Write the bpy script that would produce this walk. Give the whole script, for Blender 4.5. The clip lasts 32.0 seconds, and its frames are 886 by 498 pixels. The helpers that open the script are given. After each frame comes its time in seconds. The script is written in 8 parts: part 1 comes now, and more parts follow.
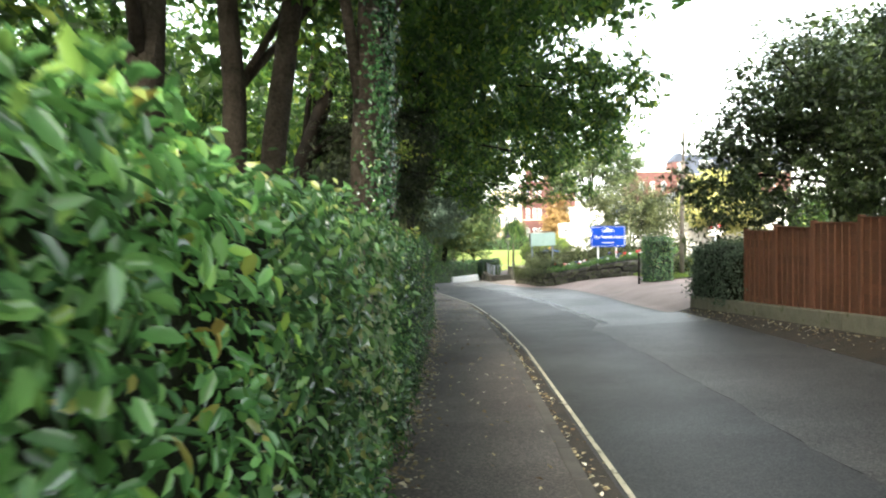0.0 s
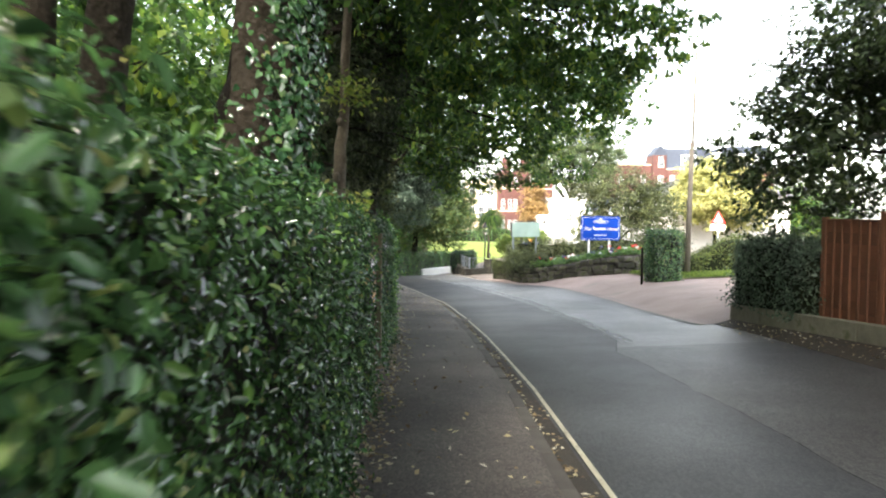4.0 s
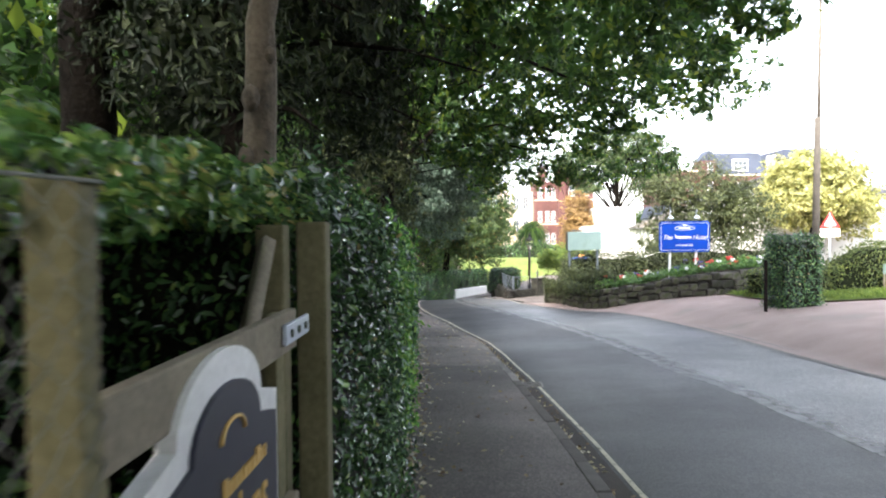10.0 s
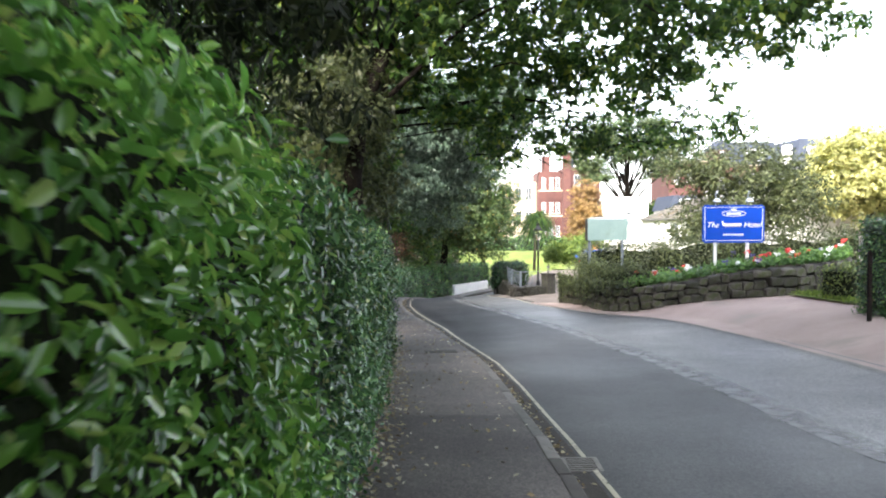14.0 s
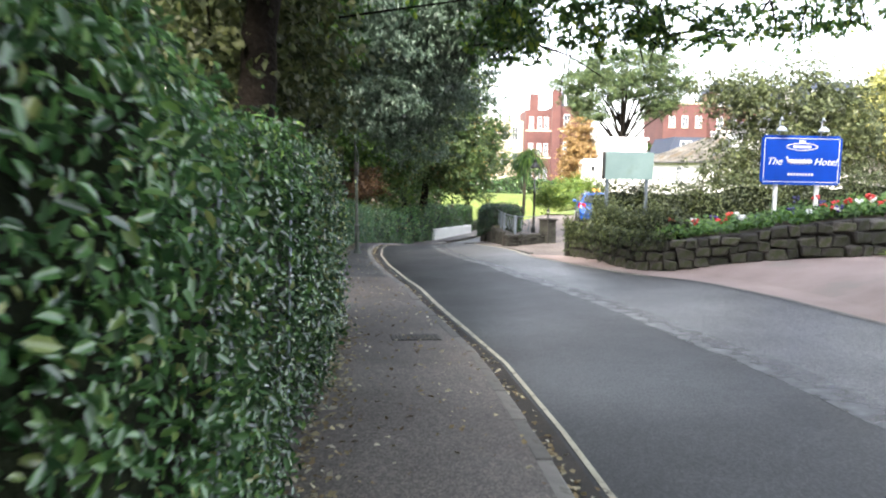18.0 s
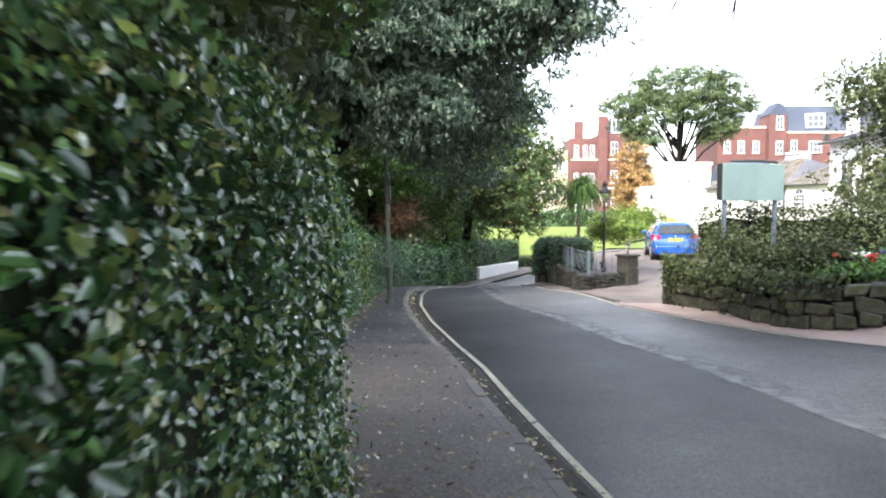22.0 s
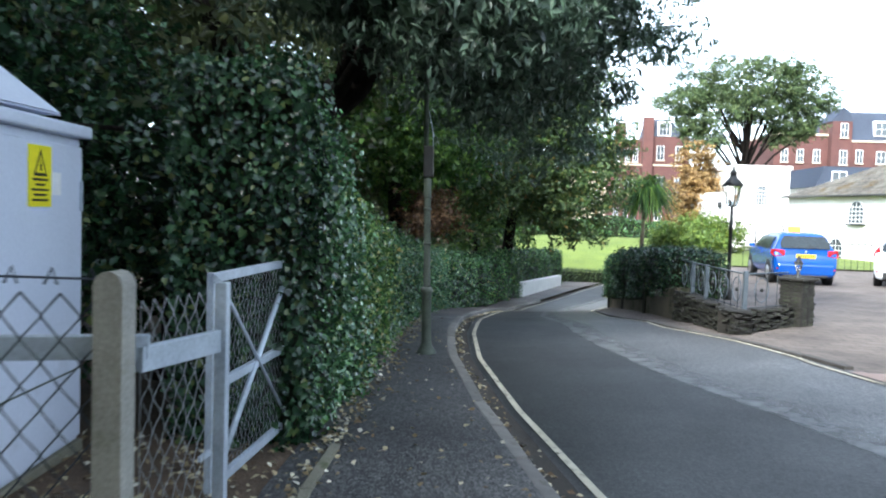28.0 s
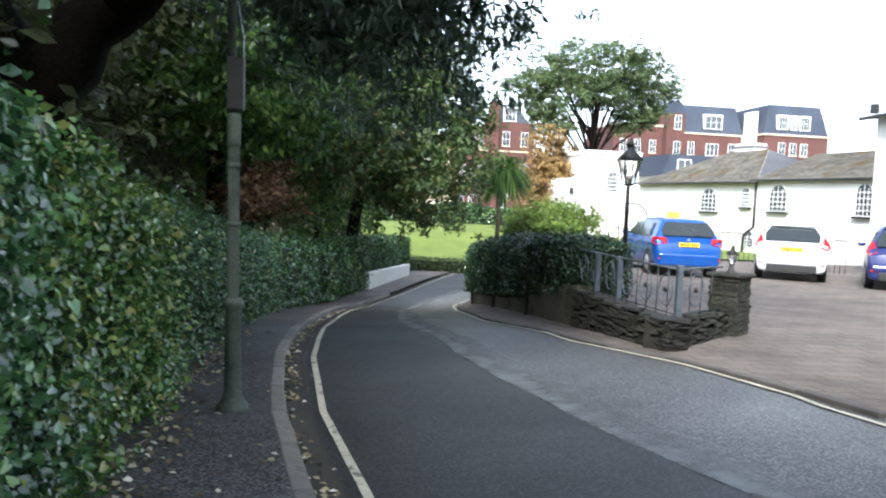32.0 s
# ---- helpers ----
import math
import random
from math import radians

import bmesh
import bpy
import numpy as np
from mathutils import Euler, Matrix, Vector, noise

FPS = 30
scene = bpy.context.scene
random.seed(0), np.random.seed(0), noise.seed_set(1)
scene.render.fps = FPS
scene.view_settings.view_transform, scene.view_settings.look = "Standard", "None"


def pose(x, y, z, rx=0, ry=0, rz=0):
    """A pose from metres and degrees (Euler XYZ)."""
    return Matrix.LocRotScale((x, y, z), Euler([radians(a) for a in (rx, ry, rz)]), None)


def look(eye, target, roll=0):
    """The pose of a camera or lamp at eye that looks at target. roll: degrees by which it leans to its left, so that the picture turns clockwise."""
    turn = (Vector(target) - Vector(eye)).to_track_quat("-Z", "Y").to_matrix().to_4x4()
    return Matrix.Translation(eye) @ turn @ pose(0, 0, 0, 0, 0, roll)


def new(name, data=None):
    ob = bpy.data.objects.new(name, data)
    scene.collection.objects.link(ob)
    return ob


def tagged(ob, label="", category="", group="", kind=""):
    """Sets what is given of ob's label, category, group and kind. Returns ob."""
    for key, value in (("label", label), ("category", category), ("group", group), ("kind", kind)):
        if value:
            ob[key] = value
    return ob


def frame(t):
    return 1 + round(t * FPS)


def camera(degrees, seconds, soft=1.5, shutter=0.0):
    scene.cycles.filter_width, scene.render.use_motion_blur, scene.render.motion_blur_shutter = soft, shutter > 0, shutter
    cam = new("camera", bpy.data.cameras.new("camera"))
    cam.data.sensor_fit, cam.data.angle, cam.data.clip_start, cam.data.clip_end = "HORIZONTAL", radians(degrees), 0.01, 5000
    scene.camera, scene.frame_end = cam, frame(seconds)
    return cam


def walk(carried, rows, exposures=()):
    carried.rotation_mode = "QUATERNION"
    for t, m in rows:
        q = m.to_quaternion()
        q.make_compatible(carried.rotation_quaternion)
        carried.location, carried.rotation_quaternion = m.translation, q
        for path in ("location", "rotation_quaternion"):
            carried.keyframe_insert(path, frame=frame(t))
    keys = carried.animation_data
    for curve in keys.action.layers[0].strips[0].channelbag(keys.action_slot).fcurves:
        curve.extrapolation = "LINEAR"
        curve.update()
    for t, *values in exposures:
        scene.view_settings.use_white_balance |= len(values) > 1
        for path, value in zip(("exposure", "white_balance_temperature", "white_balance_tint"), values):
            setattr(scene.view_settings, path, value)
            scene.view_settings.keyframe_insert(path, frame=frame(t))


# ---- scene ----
cam = camera(58.7, 32.0, soft=2.0, shutter=0.7)
EXPOSURES = [(0, 2.95, 6900, 4), (3, 2.85, 6900, 7), (6, 2.75, 6600, 11), (7, 2.95, 6500, 12), (8, 2.75, 6450, 12), (9, 2.75, 6450, 12), (13, 2.7, 6450, 11), (19, 2.7, 6500, 12), (20, 2.85, 6450, 12), (21.5, 2.65, 6300, 12), (24, 2.45, 6100, 12), (25, 2.7, 6050, 9), (25.5, 2.65, 6000, 8), (28, 2.2, 5700, 5), (29, 2.5, 5750, 5), (30, 2.5, 5800, 5), (31, 2.25, 5850, 6), (32, 1.9, 5900, 7)]
PATH = [
    (0, (0.477, -0.232, 1.345), (0.435, 1.766, 1.277), -1),
    (0.5, (0.428, 0.324, 1.281), (0.419, 2.322, 1.182), 0.2),
    (1, (0.384, 1.014, 1.232), (0.404, 3.011, 1.116), -0.2),
    (1.5, (0.353, 1.626, 1.212), (0.373, 3.623, 1.11), -0.1),
    (2, (0.378, 2.298, 1.149), (0.429, 4.295, 1.061), -0.7),
    (2.5, (0.411, 2.921, 1.134), (0.521, 4.916, 1.038), 1.2),
    (3, (0.426, 3.56, 1.102), (0.465, 5.557, 0.991), 0.6),
    (3.5, (0.425, 4.167, 1.072), (0.455, 6.165, 0.992), 0.6),
    (5.5, (0.397, 6.729, 1.083), (0.44, 8.722, 0.931), 0.9),
    (6, (0.395, 7.271, 1.028), (0.386, 9.266, 0.878), 1),
    (6.5, (0.386, 7.946, 0.985), (0.402, 9.944, 0.895), 0.5),
    (7, (0.378, 8.548, 0.941), (0.366, 10.544, 0.813), -0.7),
    (7.5, (0.34, 9.246, 0.869), (0.404, 11.243, 0.789), 0.1),
    (8, (0.312, 9.857, 0.892), (0.338, 11.856, 0.829), 0.5),
    (8.5, (0.277, 10.587, 0.857), (0.324, 12.586, 0.826), -0.9),
    (9, (0.237, 11.229, 0.823), (0.27, 13.228, 0.76), 0),
    (9.5, (0.248, 11.855, 0.786), (0.289, 13.854, 0.735), -1.5),
    (10, (0.246, 12.391, 0.766), (0.199, 14.39, 0.719), -0.6),
    (10.5, (0.256, 13.049, 0.73), (0.264, 15.049, 0.699), -1.9),
    (11, (0.246, 13.668, 0.695), (0.259, 15.666, 0.618), -1.1),
    (11.5, (0.363, 14.377, 0.644), (0.418, 16.374, 0.543), -1.3),
    (12, (0.413, 15.066, 0.606), (0.476, 17.063, 0.526), 0.5),
    (12.5, (0.415, 15.701, 0.578), (0.423, 17.699, 0.496), -0.6),
    (13, (0.391, 16.258, 0.544), (0.349, 18.257, 0.478), 0.2),
    (13.5, (0.364, 16.886, 0.519), (0.316, 18.885, 0.464), -0.7),
    (14, (0.264, 17.453, 0.499), (0.218, 19.451, 0.436), -0.3),
    (14.5, (0.221, 18.133, 0.464), (0.172, 20.13, 0.386), -0.7),
    (16.5, (0.219, 20.84, 0.285), (0.08, 22.833, 0.179), 0.4),
    (17, (0.2, 21.474, 0.249), (0.132, 23.468, 0.108), 0.7),
    (17.5, (0.179, 22.151, 0.211), (0.129, 24.142, 0.033), 1.1),
    (18, (0.15, 22.768, 0.176), (0.157, 24.757, -0.032), 1.1),
    (18.5, (0.087, 23.425, 0.14), (0.064, 25.412, -0.086), 2.5),
    (19, (0.045, 24.045, 0.106), (0.044, 26.039, -0.051), 0.7),
    (19.5, (0.001, 24.658, 0.073), (-0.017, 26.654, -0.044), 0.5),
    (20, (-0.011, 25.298, 0.038), (0.02, 27.297, -0.03), 0.5),
    (20.5, (-0.071, 26.077, -0.009), (-0.096, 28.075, -0.091), 0.9),
    (21, (-0.123, 26.713, -0.042), (-0.143, 28.712, -0.106), 1.7),
    (21.5, (-0.225, 27.336, -0.067), (-0.286, 29.332, -0.157), 0.7),
    (22, (-0.269, 27.963, -0.096), (-0.359, 29.957, -0.215), -0),
    (22.5, (-0.345, 28.616, -0.126), (-0.438, 30.61, -0.243), 0.5),
    (23, (-0.396, 29.34, -0.161), (-0.511, 31.333, -0.269), 0.7),
    (23.5, (-0.486, 29.968, -0.19), (-0.644, 31.957, -0.32), 0.9),
    (24, (-0.542, 30.614, -0.223), (-0.721, 32.6, -0.376), 0.8),
    (24.5, (-0.679, 31.145, -0.245), (-0.785, 33.134, -0.422), 2.3),
    (25, (-0.77, 31.819, -0.275), (-0.911, 33.802, -0.481), 2.4),
    (25.5, (-0.841, 32.441, -0.312), (-0.986, 34.427, -0.489), 3),
    (27.5, (-1.307, 35.032, -0.495), (-1.432, 37.026, -0.585), 2.3),
    (28, (-1.431, 35.712, -0.542), (-1.565, 37.705, -0.642), 1.8),
    (28.5, (-1.53, 36.343, -0.581), (-1.613, 38.338, -0.685), 1.9),
    (29, (-1.594, 36.94, -0.634), (-1.665, 38.934, -0.765), 2.5),
    (29.5, (-1.626, 37.58, -0.668), (-1.625, 39.575, -0.807), 2.7),
    (30, (-1.646, 38.146, -0.701), (-1.627, 40.141, -0.837), 2.9),
    (30.5, (-1.652, 38.646, -0.734), (-1.565, 40.641, -0.835), 2.5),
    (31, (-1.627, 39.098, -0.754), (-1.475, 41.09, -0.853), 2.3),
    (31.5, (-1.588, 39.49, -0.748), (-1.372, 41.475, -0.851), 2.4),
    (32, (-1.539, 39.651, -0.747), (-1.27, 41.63, -0.865), 2.6),
]
walk(cam, [(t, look(eye, target, roll)) for t, eye, target, roll in PATH], EXPOSURES)

# ---- light ----
world = bpy.data.worlds.new("overcast_sky")
scene.world = world
world.use_nodes = True
wn, wl = world.node_tree.nodes, world.node_tree.links
sky = wn.new("ShaderNodeTexSky")
sky.sky_type = "NISHITA"
sky.sun_disc = False
SUN_EL, SUN_AZ = radians(40), radians(208)
sky.sun_elevation, sky.sun_rotation = SUN_EL, SUN_AZ
sky.dust_density, sky.air_density, sky.ozone_density = 2.0, 1.0, 1.0
veil = wn.new("ShaderNodeHueSaturation")
veil.inputs["Saturation"].default_value = 0.4
wl.new(sky.outputs[0], veil.inputs["Color"])
wl.new(veil.outputs[0], wn["Background"].inputs["Color"])
wn["Background"].inputs["Strength"].default_value = 0.15
sun_data = bpy.data.lights.new("sun", "SUN")
sun_data.energy, sun_data.angle, sun_data.color = 2.0, radians(16), (1.0, 0.93, 0.82)
sun = new("sun", sun_data)
sun.matrix_world = look((math.sin(SUN_AZ) * math.cos(SUN_EL) * 60, math.cos(SUN_AZ) * math.cos(SUN_EL) * 60, math.sin(SUN_EL) * 60), (0, 0, 0))

# ---- materials ----
def material(name, build):
    m = bpy.data.materials.new(name)
    m.use_nodes = True
    build(m.node_tree.nodes, m.node_tree.links, m.node_tree.nodes["Principled BSDF"])
    return m


def noise_node(nodes, links, scale, detail=4.0, rough=0.55, coords="Object"):
    tc, n = nodes.new("ShaderNodeTexCoord"), nodes.new("ShaderNodeTexNoise")
    links.new(tc.outputs[coords], n.inputs["Vector"])
    n.inputs["Scale"].default_value, n.inputs["Detail"].default_value, n.inputs["Roughness"].default_value = scale, detail, rough
    return n


def ramp_node(nodes, links, source, stops):
    r = nodes.new("ShaderNodeValToRGB")
    while len(r.color_ramp.elements) < len(stops):
        r.color_ramp.elements.new(0.5)
    for e, (p, c) in zip(r.color_ramp.elements, stops):
        e.position, e.color = p, (*c, 1)
    links.new(source, r.inputs["Fac"])
    return r


def surface(name, low, high, scale=6.0, fine=60.0, rough=0.8, bump=0.3, metal=0.0, depth=0.01, spots=None, spec=0.5, large=None, vary=0.0):
    """Two scales of colour variation, grain relief, optional stains and a shift from piece to piece."""
    def build(nodes, links, bsdf):
        a, b = noise_node(nodes, links, scale), noise_node(nodes, links, fine, 3.0, 0.6)
        mixed = nodes.new("ShaderNodeMath")
        mixed.operation = "MULTIPLY_ADD"
        links.new(b.outputs["Fac"], mixed.inputs[0])
        mixed.inputs[1].default_value = 0.45
        half = nodes.new("ShaderNodeMath")
        half.operation = "MULTIPLY"
        links.new(a.outputs["Fac"], half.inputs[0])
        half.inputs[1].default_value = 0.55
        links.new(half.outputs[0], mixed.inputs[2])
        r = ramp_node(nodes, links, mixed.outputs[0], [(0.34, low), (0.64, high)])
        colour = r.outputs["Color"]
        if spots:
            c = noise_node(nodes, links, spots[0], 5.0, 0.65)
            k = ramp_node(nodes, links, c.outputs["Fac"], [(spots[2], (0, 0, 0)), (spots[2] + 0.1, (1, 1, 1))])
            mx = nodes.new("ShaderNodeMixRGB")
            links.new(k.outputs["Color"], mx.inputs["Fac"])
            links.new(colour, mx.inputs["Color1"])
            mx.inputs["Color2"].default_value = (*spots[1], 1)
            colour = mx.outputs["Color"]
        if vary:
            info, hs = nodes.new("ShaderNodeObjectInfo"), nodes.new("ShaderNodeHueSaturation")
            mr = nodes.new("ShaderNodeMapRange")
            links.new(info.outputs["Random"], mr.inputs["Value"])
            mr.inputs["To Min"].default_value, mr.inputs["To Max"].default_value = 1 - vary, 1 + vary
            links.new(mr.outputs["Result"], hs.inputs["Value"])
            links.new(colour, hs.inputs["Color"])
            colour = hs.outputs["Color"]
        links.new(colour, bsdf.inputs["Base Color"])
        bsdf.inputs["Metallic"].default_value = metal
        bsdf.inputs["Specular IOR Level"].default_value = spec
        rr = nodes.new("ShaderNodeMapRange")
        links.new(a.outputs["Fac"], rr.inputs["Value"])
        rr.inputs["To Min"].default_value, rr.inputs["To Max"].default_value = max(0.03, rough - 0.12), min(1.0, rough + 0.12)
        links.new(rr.outputs["Result"], bsdf.inputs["Roughness"])
        if bump:
            bp = nodes.new("ShaderNodeBump")
            bp.inputs["Strength"].default_value, bp.inputs["Distance"].default_value = bump, depth
            links.new(b.outputs["Fac"], bp.inputs["Height"])
            links.new(bp.outputs["Normal"], bsdf.inputs["Normal"])
    return material(name, build)


def leaf_material(name, stops, rough=0.4, thin=0.25, spec=0.5):
    """Leaves: each one its own shade, glossy above, letting some light through."""
    def build(nodes, links, bsdf):
        geo = nodes.new("ShaderNodeNewGeometry")
        r = ramp_node(nodes, links, geo.outputs["Random Per Island"], stops)
        patch = noise_node(nodes, links, 0.9, 3.0, 0.6)
        mr = nodes.new("ShaderNodeMapRange")
        links.new(patch.outputs["Fac"], mr.inputs["Value"])
        mr.inputs["From Min"].default_value, mr.inputs["From Max"].default_value = 0.3, 0.7
        mr.inputs["To Min"].default_value, mr.inputs["To Max"].default_value = 0.65, 1.35
        hs = nodes.new("ShaderNodeHueSaturation")
        links.new(mr.outputs["Result"], hs.inputs["Value"])
        links.new(r.outputs["Color"], hs.inputs["Color"])
        links.new(hs.outputs["Color"], bsdf.inputs["Base Color"])
        bsdf.inputs["Roughness"].default_value = rough
        bsdf.inputs["Specular IOR Level"].default_value = spec
        tr, mix = nodes.new("ShaderNodeBsdfTranslucent"), nodes.new("ShaderNodeMixShader")
        links.new(hs.outputs["Color"], tr.inputs["Color"])
        mix.inputs["Fac"].default_value = thin
        links.new(bsdf.outputs[0], mix.inputs[1])
        links.new(tr.outputs[0], mix.inputs[2])
        links.new(mix.outputs[0], nodes["Material Output"].inputs["Surface"])
    return material(name, build)


def plain(name, colour, rough=0.5, metal=0.0, spec=0.5, coat=0.0):
    return surface(name, [c * 0.85 for c in colour], [min(1, c * 1.12) for c in colour], 3.0, 40.0, rough, 0.05, metal, 0.002, spec=spec)


def road_material(name, low, high, worn, rough, chips=0.75, streak=0.25):
    """Asphalt: single chips of stone in a dark binder, broad blotches, faint wear along the lane."""
    def build(nodes, links, bsdf):
        tc, mp, lane = nodes.new("ShaderNodeTexCoord"), nodes.new("ShaderNodeMapping"), nodes.new("ShaderNodeTexNoise")
        mp.inputs["Scale"].default_value = (0.9, 0.07, 1.0)
        links.new(tc.outputs["Object"], mp.inputs["Vector"])
        links.new(mp.outputs["Vector"], lane.inputs["Vector"])
        lane.inputs["Scale"].default_value, lane.inputs["Detail"].default_value = 1.0, 2.0
        blotch, grain = noise_node(nodes, links, 0.45, 6.0, 0.62), noise_node(nodes, links, 95.0, 2.0, 0.7)
        chip = nodes.new("ShaderNodeTexVoronoi")
        chip.inputs["Scale"].default_value = 75.0
        links.new(tc.outputs["Object"], chip.inputs["Vector"])
        mix1 = nodes.new("ShaderNodeMixRGB")
        mix1.inputs["Fac"].default_value = streak
        links.new(blotch.outputs["Fac"], mix1.inputs["Color1"])
        links.new(lane.outputs["Fac"], mix1.inputs["Color2"])
        r = ramp_node(nodes, links, mix1.outputs["Color"], [(0.36, low), (0.52, high), (0.68, worn)])
        grey = nodes.new("ShaderNodeRGBToBW")
        links.new(chip.outputs["Color"], grey.inputs["Color"])
        g = ramp_node(nodes, links, grey.outputs["Val"], [(0.25, (1 - chips,) * 3), (0.55, (1.0, 1.0, 1.0)), (0.8, (1 + chips * 1.6, 1 + chips * 1.55, 1 + chips * 1.45))])
        mul = nodes.new("ShaderNodeMixRGB")
        mul.blend_type = "MULTIPLY"
        mul.inputs["Fac"].default_value = 1.0
        links.new(r.outputs["Color"], mul.inputs["Color1"])
        links.new(g.outputs["Color"], mul.inputs["Color2"])
        links.new(mul.outputs["Color"], bsdf.inputs["Base Color"])
        mr = nodes.new("ShaderNodeMapRange")
        links.new(mix1.outputs["Color"], mr.inputs["Value"])
        mr.inputs["From Min"].default_value, mr.inputs["From Max"].default_value = 0.35, 0.65
        mr.inputs["To Min"].default_value, mr.inputs["To Max"].default_value = rough + 0.06, rough - 0.06
        links.new(mr.outputs["Result"], bsdf.inputs["Roughness"])
        bp = nodes.new("ShaderNodeBump")
        bsdf.inputs["Specular IOR Level"].default_value = 0.4
        bp.inputs["Strength"].default_value, bp.inputs["Distance"].default_value = 0.3, 0.004
        links.new(grain.outputs["Fac"], bp.inputs["Height"])
        links.new(bp.outputs["Normal"], bsdf.inputs["Normal"])
    return material(name, build)


M_ROAD_OLD = road_material("worn_asphalt", (0.06, 0.059, 0.0585), (0.075, 0.0735, 0.072), (0.095, 0.093, 0.09), 0.5)
M_ROAD_MID = road_material("grey_brown_asphalt", (0.036, 0.034, 0.033), (0.046, 0.044, 0.042), (0.06, 0.058, 0.055), 0.56)
M_ROAD_NEW = road_material("dark_asphalt", (0.017, 0.0173, 0.0183), (0.022, 0.0224, 0.0236), (0.03, 0.0304, 0.0316), 0.57)


def worn(m, scale, low, high, stretch=(1.0, 1.0, 1.0)):
    """Lets the surface below show through where the coat has worn off."""
    nodes, links = m.node_tree.nodes, m.node_tree.links
    tc, mp, n = nodes.new("ShaderNodeTexCoord"), nodes.new("ShaderNodeMapping"), nodes.new("ShaderNodeTexNoise")
    mp.inputs["Scale"].default_value = stretch
    links.new(tc.outputs["Object"], mp.inputs["Vector"])
    links.new(mp.outputs["Vector"], n.inputs["Vector"])
    n.inputs["Scale"].default_value, n.inputs["Detail"].default_value, n.inputs["Roughness"].default_value = scale, 6.0, 0.7
    k = ramp_node(nodes, links, n.outputs["Fac"], [(low, (0, 0, 0)), (high, (1, 1, 1))])
    gone, mix = nodes.new("ShaderNodeBsdfTransparent"), nodes.new("ShaderNodeMixShader")
    links.new(k.outputs["Color"], mix.inputs["Fac"])
    links.new(gone.outputs[0], mix.inputs[1])
    links.new(nodes["Principled BSDF"].outputs[0], mix.inputs[2])
    links.new(mix.outputs[0], nodes["Material Output"].inputs["Surface"])
    return m


def paver_material(name):
    """Small block pavers, each its own shade, with dark sunk joints."""
    def build(nodes, links, bsdf):
        tc, b = nodes.new("ShaderNodeTexCoord"), nodes.new("ShaderNodeTexBrick")
        links.new(tc.outputs["Object"], b.inputs["Vector"])
        b.inputs["Scale"].default_value = 1.0
        b.inputs["Brick Width"].default_value, b.inputs["Row Height"].default_value = 0.42, 0.28
        b.inputs["Mortar Size"].default_value, b.inputs["Mortar Smooth"].default_value = 0.018, 0.4
        b.inputs["Color1"].default_value, b.inputs["Color2"].default_value = (0.128, 0.107, 0.096, 1), (0.156, 0.131, 0.117, 1)
        b.inputs["Mortar"].default_value = (0.085, 0.072, 0.064, 1)
        n = noise_node(nodes, links, 0.9, 6.0, 0.65)
        g = noise_node(nodes, links, 45.0, 3.0, 0.7)
        k = ramp_node(nodes, links, n.outputs["Fac"], [(0.3, (0.58, 0.57, 0.56)), (0.5, (0.95, 0.94, 0.92)), (0.7, (1.25, 1.22, 1.18))])
        k2 = ramp_node(nodes, links, g.outputs["Fac"], [(0.3, (0.7, 0.7, 0.7)), (0.7, (1.25, 1.25, 1.25))])
        out = b.outputs["Color"]
        for r in (k, k2):
            mul = nodes.new("ShaderNodeMixRGB")
            mul.blend_type = "MULTIPLY"
            mul.inputs["Fac"].default_value = 1.0
            links.new(out, mul.inputs["Color1"])
            links.new(r.outputs["Color"], mul.inputs["Color2"])
            out = mul.outputs["Color"]
        links.new(out, bsdf.inputs["Base Color"])
        bsdf.inputs["Roughness"].default_value = 0.85
        bp = nodes.new("ShaderNodeBump")
        bp.inputs["Strength"].default_value, bp.inputs["Distance"].default_value = 0.5, 0.01
        links.new(g.outputs["Fac"], bp.inputs["Height"])
        links.new(bp.outputs["Normal"], bsdf.inputs["Normal"])
    return material(name, build)


M_YARD = paver_material("brownish_block_pavers")
M_SEAM = surface("pale_worn_joint", (0.085, 0.086, 0.088), (0.13, 0.13, 0.129), 2.0, 90, 0.5, 0.2, depth=0.003)


def faded(m, scale):
    """Wears a coat away across its width, by the mesh's own wear value, with a ragged edge."""
    nodes, links = m.node_tree.nodes, m.node_tree.links
    at, n, add = nodes.new("ShaderNodeAttribute"), noise_node(nodes, links, scale, 5.0, 0.65), nodes.new("ShaderNodeMath")
    at.attribute_name = "wear"
    add.operation = "ADD"
    links.new(at.outputs["Fac"], add.inputs[0])
    links.new(n.outputs["Fac"], add.inputs[1])
    k = ramp_node(nodes, links, add.outputs[0], [(0.42, (0.95, 0.95, 0.95)), (0.62, (0.6, 0.6, 0.6)), (0.98, (0, 0, 0))])
    gone, mix = nodes.new("ShaderNodeBsdfTransparent"), nodes.new("ShaderNodeMixShader")
    links.new(k.outputs["Color"], mix.inputs["Fac"])
    links.new(gone.outputs[0], mix.inputs[1])
    links.new(nodes["Principled BSDF"].outputs[0], mix.inputs[2])
    links.new(mix.outputs[0], nodes["Material Output"].inputs["Surface"])


